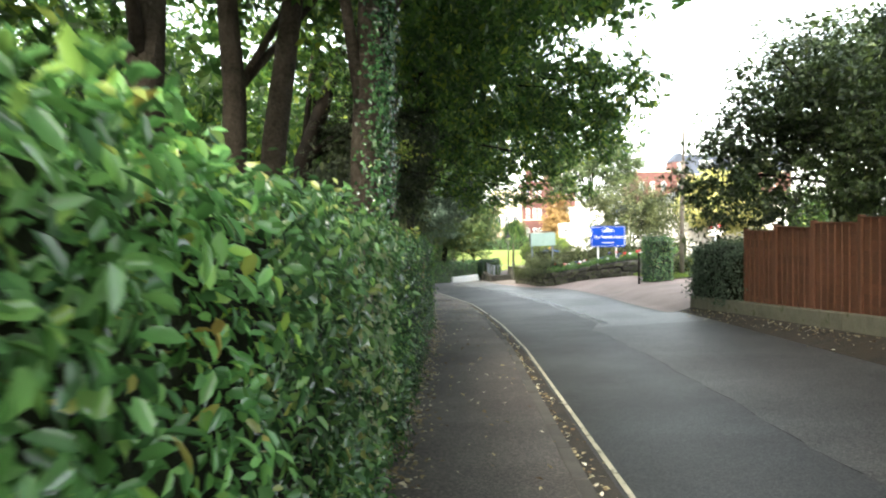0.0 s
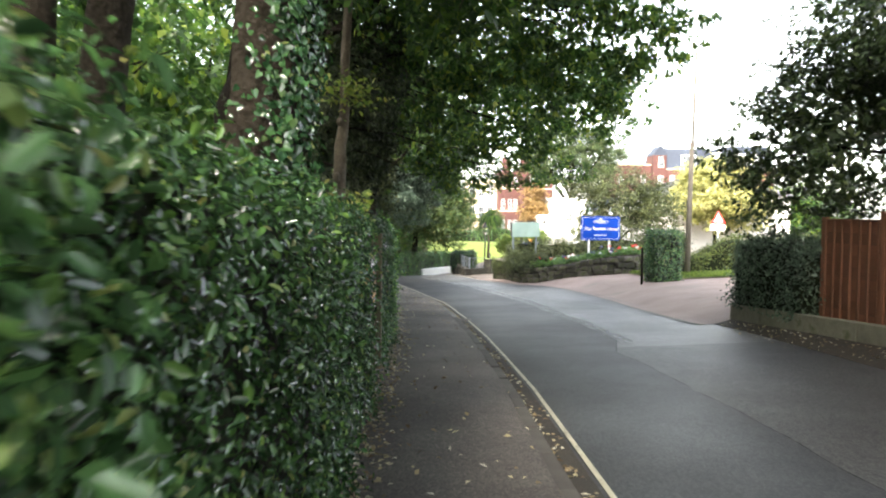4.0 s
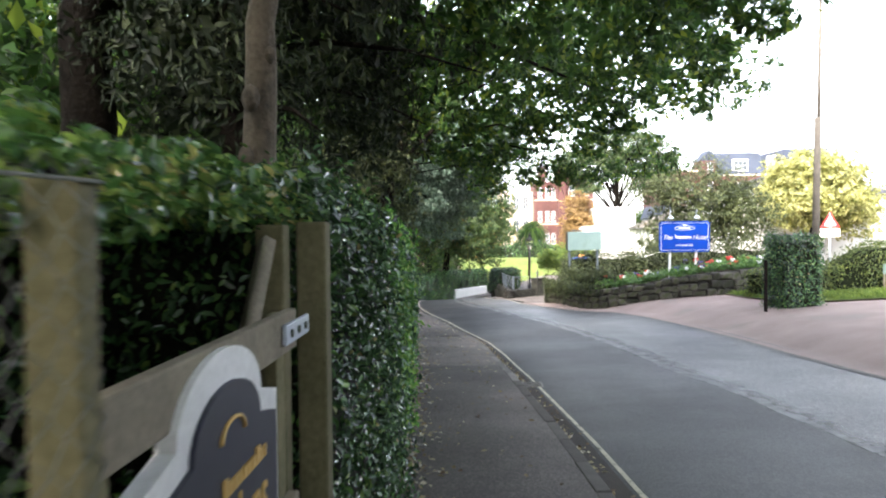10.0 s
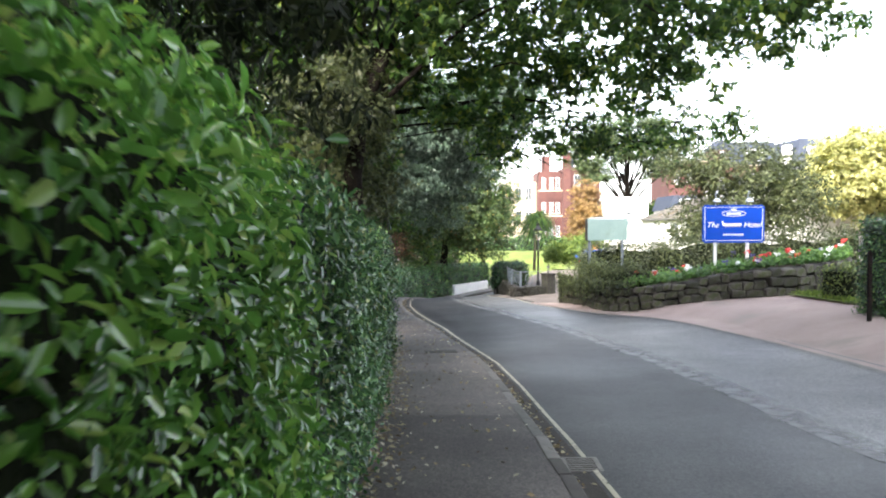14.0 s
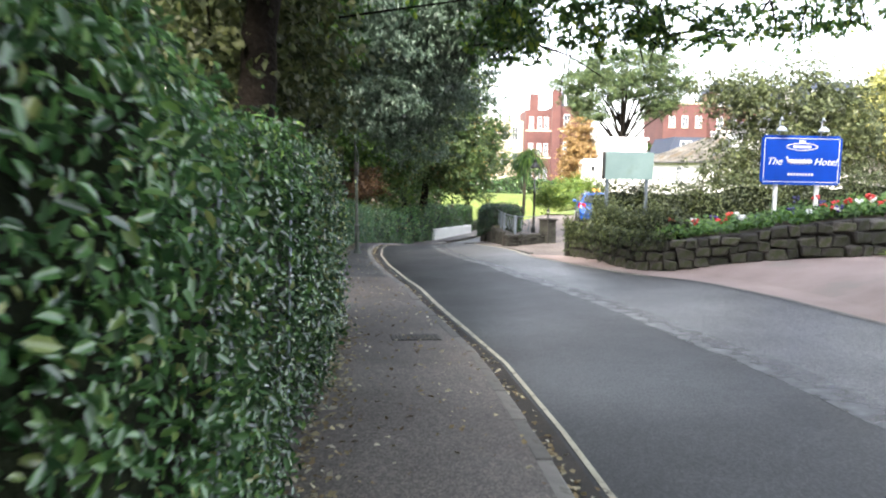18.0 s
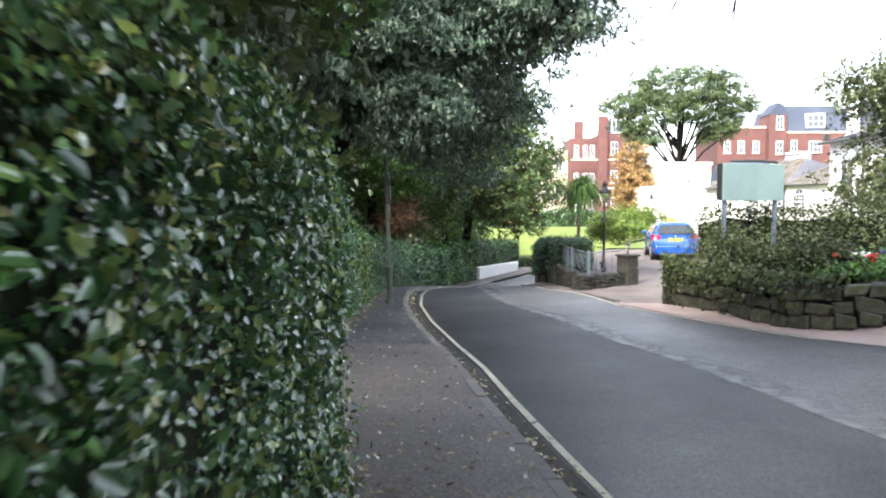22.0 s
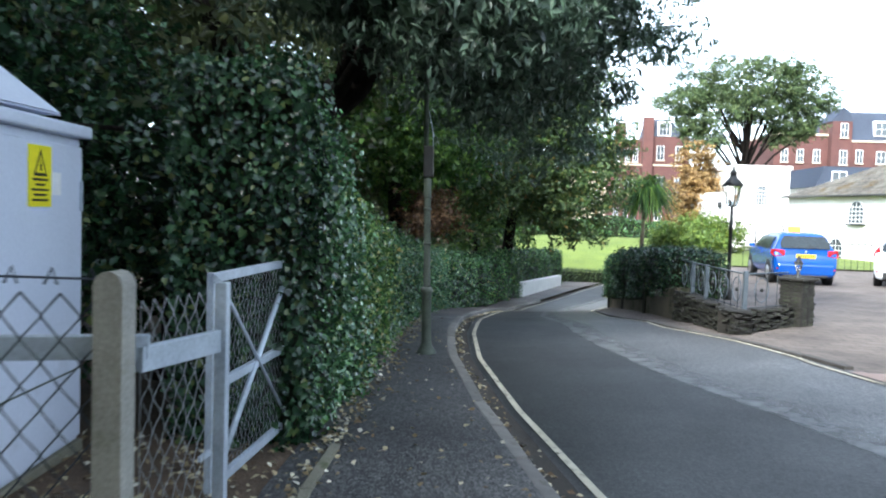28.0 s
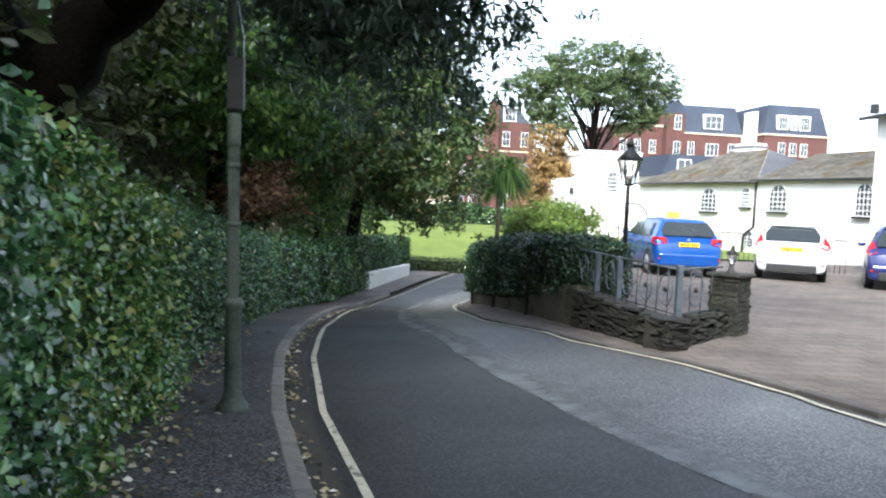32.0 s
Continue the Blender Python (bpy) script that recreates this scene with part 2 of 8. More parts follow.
faded(M_SEAM, 3.0)
M_GUTTER = surface("dirty_gutter", (0.02, 0.018, 0.016), (0.06, 0.05, 0.04), 3.0, 60, 0.9, 0.6, depth=0.01)
M_PAVEMENT = road_material("pavement_asphalt", (0.07, 0.06, 0.056), (0.1, 0.086, 0.079), (0.135, 0.117, 0.106), 0.66, 0.4, 0.1)
# light of the more open sky is put into this paler asphalt
M_PAVE_WARM = road_material("skylit_warm_pavement_asphalt", (0.105, 0.088, 0.08), (0.14, 0.12, 0.108), (0.18, 0.156, 0.14), 0.66, 0.4, 0.1)
M_PAVE_NEW = road_material("patched_pavement_asphalt", (0.048, 0.048, 0.05), (0.07, 0.0695, 0.071), (0.094, 0.092, 0.092), 0.6)
M_PAVE_MID = road_material("grey_pavement_patch", (0.055, 0.054, 0.055), (0.075, 0.074, 0.075), (0.096, 0.094, 0.094), 0.62)
M_KERB = surface("granite_kerb", (0.12, 0.113, 0.105), (0.24, 0.226, 0.205), 5, 120, 0.8, 0.4, depth=0.004, vary=0.25, spots=(4, (0.1, 0.09, 0.07), 0.57))
M_KERBDARK = surface("dirty_worn_kerb", (0.06, 0.055, 0.05), (0.12, 0.11, 0.1), 4, 100, 0.85, 0.4, depth=0.004, vary=0.2)
M_LINE = surface("worn_yellow_paint", (0.4, 0.365, 0.27), (0.62, 0.58, 0.46), 3, 70, 0.7, 0.3, depth=0.003, spots=(9, (0.16, 0.14, 0.11), 0.56))
worn(M_LINE, 7.0, 0.3, 0.42)
M_DRIVE = surface("pink_gravel_tarmac", (0.24, 0.178, 0.162), (0.38, 0.295, 0.262), 0.8, 110, 0.9, 0.7, depth=0.008, spots=(0.5, (0.27, 0.225, 0.2), 0.58))
M_EARTH = surface("leafy_earth", (0.025, 0.018, 0.012), (0.09, 0.065, 0.04), 1.2, 30, 0.95, 0.9, depth=0.03)
M_GRASS = surface("mown_grass", (0.08, 0.115, 0.018), (0.155, 0.2, 0.038), 0.8, 40, 0.9, 0.8, depth=0.03)
M_LITTER = surface("leaf_litter", (0.04, 0.028, 0.018), (0.13, 0.085, 0.05), 3.0, 35, 0.95, 0.9, depth=0.03)
M_CONC = surface("weathered_concrete", (0.11, 0.105, 0.075), (0.25, 0.235, 0.175), 2.5, 70, 0.9, 0.4, depth=0.006, spots=(2.5, (0.094, 0.101, 0.050), 0.56), vary=0.1)
M_POST = surface("pale_lichened_concrete", (0.17, 0.165, 0.145), (0.36, 0.345, 0.3), 3, 70, 0.9, 0.5, depth=0.006, spots=(4, (0.14, 0.15, 0.09), 0.58))
M_DIRT = surface("dark_leafy_dirt", (0.018, 0.014, 0.01), (0.06, 0.043, 0.028), 3.0, 35, 0.95, 0.9, depth=0.03)
M_CRACK = worn(surface("dark_tar_joint", (0.012, 0.012, 0.012), (0.025, 0.025, 0.025), 3.0, 60, 0.8, 0.3, depth=0.004), 1.6, 0.4, 0.6)
M_STONE = surface("grey_rubble_stone", (0.022, 0.02, 0.017), (0.1, 0.09, 0.077), 5, 45, 0.9, 0.9, depth=0.02, vary=0.5, spots=(4, (0.04, 0.046, 0.018), 0.5))
M_SLATESTONE = surface("dark_slate_stone", (0.01, 0.0095, 0.0085), (0.037, 0.034, 0.029), 6, 45, 0.9, 0.9, depth=0.02, vary=0.4, spots=(5, (0.035, 0.045, 0.02), 0.54))
M_RENDER = surface("stained_brown_render", (0.06, 0.05, 0.036), (0.15, 0.128, 0.094), 1.4, 60, 0.9, 0.4, depth=0.006, spots=(1.8, (0.04, 0.044, 0.022), 0.52))
# near-black mortar: the shadow between the stones is in the colour
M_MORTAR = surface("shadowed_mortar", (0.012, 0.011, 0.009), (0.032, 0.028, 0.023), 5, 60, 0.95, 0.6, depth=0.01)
M_WHITEWALL = surface("white_painted_render", (0.73, 0.705, 0.665), (0.85, 0.825, 0.785), 0.8, 50, 0.85, 0.25, depth=0.004)
M_BRICK = surface("red_brickwork", (0.07, 0.029, 0.026), (0.122, 0.053, 0.044), 0.6, 14, 0.9, 0.4, depth=0.01)
M_BUFF = surface("buff_stone_dressing", (0.45, 0.38, 0.27), (0.62, 0.54, 0.4), 1.0, 20, 0.9, 0.2)
M_SLATE = surface("slate_roof", (0.1, 0.1, 0.115), (0.2, 0.2, 0.22), 0.8, 9, 0.7, 0.5, depth=0.02, vary=0.15)
M_MANSARD = surface("blue_slate", (0.02, 0.027, 0.046), (0.042, 0.054, 0.082), 0.5, 12, 0.6, 0.3, vary=0.1)
M_LICHEN = surface("lichen_slate", (0.12, 0.115, 0.105), (0.44, 0.4, 0.34), 1.6, 5.5, 0.85, 0.6, depth=0.03, vary=0.12, spots=(0.9, (0.24, 0.17, 0.08), 0.55))
M_FENCE = surface("red_stained_wood", (0.085, 0.033, 0.018), (0.18, 0.072, 0.036), 2.5, 50, 0.8, 0.3, depth=0.004, vary=0.2)
M_WOOD = surface("mossy_timber", (0.090, 0.090, 0.038), (0.203, 0.180, 0.098), 3, 40, 0.9, 0.5, depth=0.006, vary=0.15)
M_WOODGREY = surface("grey_weathered_timber", (0.150, 0.128, 0.090), (0.285, 0.247, 0.180), 4, 50, 0.9, 0.4, depth=0.005)
# bark in deep crown shade: that shade is put into this near-black colour
M_BARK = surface("shaded_near_black_bark", (0.005, 0.0042, 0.0036), (0.018, 0.014, 0.011), 3, 22, 0.95, 1.0, depth=0.04, spec=0.1)
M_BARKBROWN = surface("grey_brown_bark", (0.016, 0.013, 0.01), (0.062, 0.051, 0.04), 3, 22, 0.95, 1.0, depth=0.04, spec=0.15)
M_BARKPALE = surface("pale_bark", (0.05, 0.039, 0.028), (0.15, 0.12, 0.084), 4, 25, 0.9, 0.8, depth=0.02)
M_POLE = surface("brown_timber_pole", (0.08, 0.068, 0.055), (0.16, 0.138, 0.112), 2, 40, 0.85, 0.5)
M_GALV = surface("galvanised_steel", (0.36, 0.41, 0.47), (0.56, 0.62, 0.69), 6, 60, 0.5, 0.15, 0.35)
M_WIRE = surface("green_coated_wire", (0.05, 0.065, 0.06), (0.12, 0.14, 0.13), 8, 60, 0.5, 0.1, 0.3)
M_WIREDARK = surface("dark_coated_wire", (0.015, 0.02, 0.028), (0.045, 0.055, 0.07), 8, 60, 0.5, 0.1, 0.2)
M_WIRELIT = surface("galvanised_wire", (0.3, 0.32, 0.33), (0.5, 0.52, 0.53), 8, 60, 0.45, 0.1, 0.6)
M_WIREMOSS = surface("mossy_old_wire", (0.09, 0.1, 0.08), (0.24, 0.25, 0.21), 8, 60, 0.6, 0.1, 0.2)
M_CABINET = surface("pale_grey_painted_grp", (0.56, 0.6, 0.7), (0.68, 0.72, 0.82), 1.0, 40, 0.5, 0.08, spots=(1.3, (0.55, 0.58, 0.66), 0.62))
M_BLACK = surface("black_painted_metal", (0.012, 0.012, 0.013), (0.03, 0.03, 0.03), 6, 50, 0.45, 0.1)
M_IRON = surface("mossy_grey_green_cast_iron", (0.038, 0.047, 0.038), (0.115, 0.135, 0.105), 4, 60, 0.7, 0.4, 0.2)
M_RAILDARK = surface("dark_weathered_iron", (0.03, 0.036, 0.042), (0.07, 0.078, 0.085), 8, 60, 0.55, 0.2, 0.3)
M_RAIL = surface("blue_grey_painted_iron", (0.07, 0.09, 0.112), (0.135, 0.16, 0.188), 8, 60, 0.5, 0.2, 0.3)
M_BLUESIGN = plain("royal_blue_sign_paint", (0.001, 0.045, 0.34), 0.75, spec=0.2)
M_WHITE = plain("white_paint", (0.8, 0.8, 0.79), 0.5)
M_SAGE = surface("weathered_sage_board", (0.12, 0.18, 0.172), (0.17, 0.24, 0.228), 1.5, 40, 0.7, 0.1, spots=(2.0, (0.14, 0.2, 0.18), 0.57))
M_GOLD = plain("gold_lettering", (0.62, 0.4, 0.12), 0.45)
M_NAVY = plain("dark_navy_board", (0.02, 0.022, 0.04), 0.5)
M_YELLOW = plain("yellow_warning_vinyl", (0.85, 0.75, 0.02), 0.5)
M_RED = plain("red_paint", (0.6, 0.03, 0.03), 0.5)
M_TYRE = surface("tyre_rubber", (0.01, 0.01, 0.01), (0.025, 0.025, 0.025), 10, 80, 0.85, 0.2)
M_ALLOY = plain("silver_alloy", (0.5, 0.5, 0.52), 0.35, 0.8)
M_CARBLUE = plain("blue_car_paint", (0.008, 0.066, 0.3), 0.18, spec=0.9)
M_CARWHITE = plain("white_car_paint", (0.74, 0.78, 0.83), 0.25)
M_CARNAVY = plain("navy_car_paint", (0.02, 0.03, 0.13), 0.2)
M_CARGLASS = plain("dark_tinted_glass", (0.02, 0.026, 0.028), 0.05, spec=0.8)
M_TAIL = plain("red_tail_lens", (0.5, 0.01, 0.015), 0.2)
M_PLATE = plain("yellow_number_plate", (0.8, 0.62, 0.04), 0.4)
M_PLASTIC = plain("black_plastic", (0.02, 0.02, 0.021), 0.6)
M_ORANGE = plain("orange_roof_sign", (0.85, 0.38, 0.05), 0.5)


def glass_build(nodes, links, bsdf):
    bsdf.inputs["Base Color"].default_value = (0.06, 0.07, 0.08, 1)
    bsdf.inputs["Roughness"].default_value = 0.06
    bsdf.inputs["Specular IOR Level"].default_value = 0.8
M_PANE = material("dark_window_pane", glass_build)


def lantern_build(nodes, links, bsdf):
    bsdf.inputs["Base Color"].default_value = (0.9, 0.92, 0.92, 1)
    bsdf.inputs["Roughness"].default_value = 0.04
    bsdf.inputs["Transmission Weight"].default_value = 0.95
    bsdf.inputs["IOR"].default_value = 1.05
M_LANTERN = material("clear_lantern_glass", lantern_build)

L_HEDGE = leaf_material("privet_leaf", [(0.0, (0.022, 0.056, 0.022)), (0.4, (0.044, 0.106, 0.036)), (0.75, (0.075, 0.172, 0.052)), (0.93, (0.13, 0.275, 0.062)), (0.985, (0.24, 0.39, 0.09)), (1.0, (0.36, 0.3, 0.12))], 0.17, 0.2, 1.0)
L_IVY = leaf_material("ivy_leaf", [(0.0, (0.018, 0.055, 0.024)), (0.5, (0.046, 0.125, 0.046)), (0.88, (0.09, 0.21, 0.07)), (0.975, (0.15, 0.25, 0.085)), (1.0, (0.3, 0.3, 0.09))], 0.17, 0.16, 1.0)
L_BROAD = leaf_material("broad_tree_leaf", [(0.0, (0.026, 0.061, 0.018)), (0.5, (0.057, 0.125, 0.029)), (0.85, (0.107, 0.197, 0.036)), (1.0, (0.267, 0.339, 0.045))], 0.42, 0.6)
L_GOLD = leaf_material("golden_tree_leaf", [(0.0, (0.22, 0.24, 0.08)), (0.5, (0.42, 0.42, 0.15)), (1.0, (0.64, 0.61, 0.27))], 0.55, 0.45)
L_OLIVE = leaf_material("grey_evergreen_oak_leaf", [(0.0, (0.03, 0.053, 0.03)), (0.5, (0.075, 0.118, 0.075)), (0.85, (0.13, 0.19, 0.13)), (1.0, (0.21, 0.265, 0.185))], 0.36, 0.3)
L_GREEN = leaf_material("mid_green_tree_leaf", [(0.0, (0.024, 0.058, 0.017)), (0.5, (0.054, 0.120, 0.026)), (1.0, (0.150, 0.24, 0.05))], 0.45, 0.6)
# ivy brightened: the light on the road face is in the colour
L_IVYLIT = leaf_material("lit_glossy_ivy_leaf", [(0.0, (0.03, 0.08, 0.036)), (0.5, (0.075, 0.18, 0.065)), (0.88, (0.14, 0.29, 0.09)), (0.97, (0.24, 0.36, 0.11)), (1.0, (0.36, 0.34, 0.11))], 0.16, 0.18, 1.0)
# shaded copy for the gate corner and thicket; own dark green on courtyard hedge
L_IVYDARK = leaf_material("deep_green_shaded_ivy_leaf", [(0.0, (0.01, 0.028, 0.014)), (0.5, (0.024, 0.06, 0.026)), (0.9, (0.05, 0.115, 0.042)), (1.0, (0.14, 0.17, 0.05))], 0.25, 0.12, 0.6)
L_IVYPALE = leaf_material("yellowing_ivy_leaf", [(0.0, (0.034, 0.09, 0.026)), (0.4, (0.08, 0.18, 0.045)), (0.75, (0.16, 0.29, 0.065)), (0.92, (0.33, 0.43, 0.1)), (1.0, (0.45, 0.4, 0.13))], 0.2, 0.3, 1.0)
L_RUST = leaf_material("rust_brown_leaf", [(0.0, (0.04, 0.02, 0.01)), (0.5, (0.09, 0.045, 0.018)), (1.0, (0.16, 0.09, 0.03))], 0.6, 0.3)
L_LAUREL = leaf_material("laurel_leaf", [(0.0, (0.06, 0.15, 0.055)), (0.45, (0.12, 0.3, 0.09)), (0.85, (0.21, 0.45, 0.13)), (0.965, (0.30, 0.48, 0.095)), (1.0, (0.439, 0.33, 0.101))], 0.24, 0.35, 1.0)
L_EVER = leaf_material("evergreen_leaf", [(0.0, (0.018, 0.034, 0.012)), (0.5, (0.042, 0.072, 0.024)), (0.85, (0.075, 0.115, 0.036)), (1.0, (0.13, 0.17, 0.055))], 0.38, 0.3)
L_CONIFER = leaf_material("dark_conifer_spray", [(0.0, (0.008, 0.014, 0.007)), (0.5, (0.02, 0.032, 0.014)), (1.0, (0.05, 0.065, 0.024))], 0.6, 0.12, 0.3)
L_BEND = leaf_material("dull_green_tree_leaf", [(0.0, (0.026, 0.052, 0.016)), (0.5, (0.055, 0.1, 0.026)), (0.93, (0.11, 0.155, 0.04)), (1.0, (0.26, 0.17, 0.05))], 0.5, 0.4)
L_AUTUMN = leaf_material("autumn_leaf", [(0.0, (0.14, 0.085, 0.035)), (0.5, (0.28, 0.17, 0.06)), (1.0, (0.42, 0.29, 0.11))], 0.6, 0.3)
L_PINE = leaf_material("pine_needle_tuft", [(0.0, (0.03, 0.055, 0.02)), (0.5, (0.07, 0.115, 0.04)), (1.0, (0.15, 0.19, 0.065))], 0.6, 0.2)
L_BEDDING = leaf_material("bedding_leaf", [(0.0, (0.03, 0.08, 0.015)), (0.6, (0.07, 0.16, 0.025)), (1.0, (0.14, 0.24, 0.04))], 0.5, 0.3)
L_FALLEN = leaf_material("fallen_leaf", [(0.0, (0.12, 0.08, 0.05)), (0.35, (0.3, 0.23, 0.13)), (0.7, (0.5, 0.44, 0.27)), (1.0, (0.7, 0.66, 0.54))], 0.75, 0.05, 0.2)
L_LOWHEDGE = leaf_material("yellow_green_hedge_leaf", [(0.0, (0.04, 0.065, 0.02)), (0.6, (0.1, 0.14, 0.035)), (1.0, (0.22, 0.25, 0.06))], 0.5, 0.3)
L_LIMEOLIVE = leaf_material("olive_shrub_leaf", [(0.0, (0.03, 0.042, 0.017)), (0.5, (0.07, 0.09, 0.034)), (1.0, (0.14, 0.16, 0.06))], 0.5, 0.35)
L_IVYMIX = leaf_material("mixed_ivy_leaf", [(0.0, (0.026, 0.065, 0.03)), (0.45, (0.06, 0.13, 0.05)), (0.8, (0.1, 0.175, 0.05)), (0.95, (0.2, 0.26, 0.065)), (1.0, (0.32, 0.3, 0.09))], 0.17, 0.18, 1.0)
L_FRESH = leaf_material("fresh_green_leaf", [(0.0, (0.055, 0.15, 0.03)), (0.5, (0.13, 0.32, 0.055)), (0.9, (0.24, 0.46, 0.08)), (1.0, (0.38, 0.52, 0.11))], 0.22, 0.4, 1.0)
L_SPRAY = leaf_material("yellow_green_vine_leaf", [(0.0, (0.1, 0.17, 0.03)), (0.5, (0.24, 0.34, 0.06)), (1.0, (0.45, 0.42, 0.1))], 0.35, 0.45)
L_GLOSSY = leaf_material("glossy_hedge_leaf", [(0.0, (0.035, 0.085, 0.034)), (0.4, (0.075, 0.175, 0.062)), (0.75, (0.13, 0.28, 0.088)), (0.93, (0.21, 0.38, 0.1)), (1.0, (0.4, 0.42, 0.15))], 0.2, 0.3, 1.0)
L_BIND = leaf_material("pale_climber_leaf", [(0.0, (0.09, 0.19, 0.065)), (0.6, (0.17, 0.3, 0.1)), (1.0, (0.36, 0.4, 0.19))], 0.3, 0.35)
L_LAWN = leaf_material("grass_blade", [(0.0, (0.06, 0.12, 0.015)), (1.0, (0.22, 0.3, 0.05))], 0.6, 0.3)


# ---- building helpers ----
def part(name, bm, mat, parent=None, label=""):
    me = bpy.data.meshes.new(name)
    bm.normal_update()
    bm.to_mesh(me)
    bm.free()
    me.materials.append(mat)
    ob = new(name, me)
    if parent is not None:
        ob.parent = parent
    return tagged(ob, label)


def thing(name, label, category, at=None, group="", kind=""):
    ob = new(name)
    ob.empty_display_size = 0.2
    if at is not None:
        ob.matrix_basis = at
    return tagged(ob, label, category, group, kind)


def box(bm, lo, hi, m=None, bevel=0.0):
    c = [(a + b) / 2 for a, b in zip(lo, hi)]
    d = [abs(b - a) for a, b in zip(lo, hi)]
    made = bmesh.ops.create_cube(bm, size=1, matrix=(m or Matrix()) @ Matrix.Translation(c) @ Matrix.Diagonal((*d, 1)))
    if bevel:
        edges = list({e for v in made["verts"] for e in v.link_edges})
        bmesh.ops.bevel(bm, geom=edges, offset=bevel, segments=2, affect="EDGES", profile=0.5)
    return bm


def boxed(lo, hi, m=None, bevel=0.0):
    return box(bmesh.new(), lo, hi, m, bevel)


def tube(bm, points, radii, sides=8, caps=True):
    """A tapered tube along a line of points."""
    pts = [Vector(p) for p in points]
    rings, ref = [], None
    for i, p in enumerate(pts):
        d = (pts[min(i + 1, len(pts) - 1)] - pts[max(i - 1, 0)]).normalized()
        side = d.cross(Vector((0, 0, 1)) if abs(d.z) < 0.95 else Vector((1, 0, 0))).normalized()
        if ref is not None:
            side = (ref - d * ref.dot(d)).normalized()
        ref = side
        up = d.cross(side)
        r = radii[i] if hasattr(radii, "__len__") else radii
        rings.append([bm.verts.new(p + (side * math.cos(a) + up * math.sin(a)) * r) for a in (2 * math.pi * k / sides for k in range(sides))])
    for a, b in zip(rings, rings[1:]):
        for k in range(sides):
            f = bm.faces.new((a[k], a[(k + 1) % sides], b[(k + 1) % sides], b[k]))
            f.smooth = True
    if caps:
        bm.faces.new(rings[0][::-1])
        bm.faces.new(rings[-1])
    return bm


def lathe(profile, sides=20, m=None):
    """A turned shape from (radius, height) pairs."""
    bm = bmesh.new()
    rings = [[bm.verts.new((r * math.cos(2 * math.pi * k / sides), r * math.sin(2 * math.pi * k / sides), z)) for k in range(sides)] for r, z in profile]
    for a, b in zip(rings, rings[1:]):
        for k in range(sides):
            bm.faces.new((a[k], a[(k + 1) % sides], b[(k + 1) % sides], b[k])).smooth = True
    bm.faces.new(rings[0][::-1])
    bm.faces.new(rings[-1])
    if m is not None:
        bm.transform(m)
    return bm


def extruded(outline, depth, m=None):
    """A flat outline (x, z) given thickness along y."""
    bm = bmesh.new()
    a = [bm.verts.new((x, 0, z)) for x, z in outline]
    b = [bm.verts.new((x, depth, z)) for x, z in outline]
    bm.faces.new(a)
    bm.faces.new(b[::-1])
    n = len(a)
    for i in range(n):
        bm.faces.new((a[i], b[i], b[(i + 1) % n], a[(i + 1) % n]))
    bmesh.ops.recalc_face_normals(bm, faces=bm.faces)
    if m is not None:
        bm.transform(m)
    return bm


def raw_mesh(name, verts, loops, sizes, mat, parent=None, label="", smooth=False):
    me = bpy.data.meshes.new(name)
    me.vertices.add(len(verts))
    me.vertices.foreach_set("co", np.ascontiguousarray(verts, dtype=np.float32).ravel())
    me.loops.add(len(loops))
    me.loops.foreach_set("vertex_index", np.ascontiguousarray(loops, dtype=np.int32))
    me.polygons.add(len(sizes))
    starts = np.concatenate(([0], np.cumsum(sizes)[:-1])).astype(np.int32)
    me.polygons.foreach_set("loop_start", starts)
    me.update(calc_edges=True)
    me.validate()
    if smooth:
        me.shade_smooth()
    me.materials.append(mat)
    ob = new(name, me)
    if parent is not None:
        ob.parent = parent
    return tagged(ob, label)


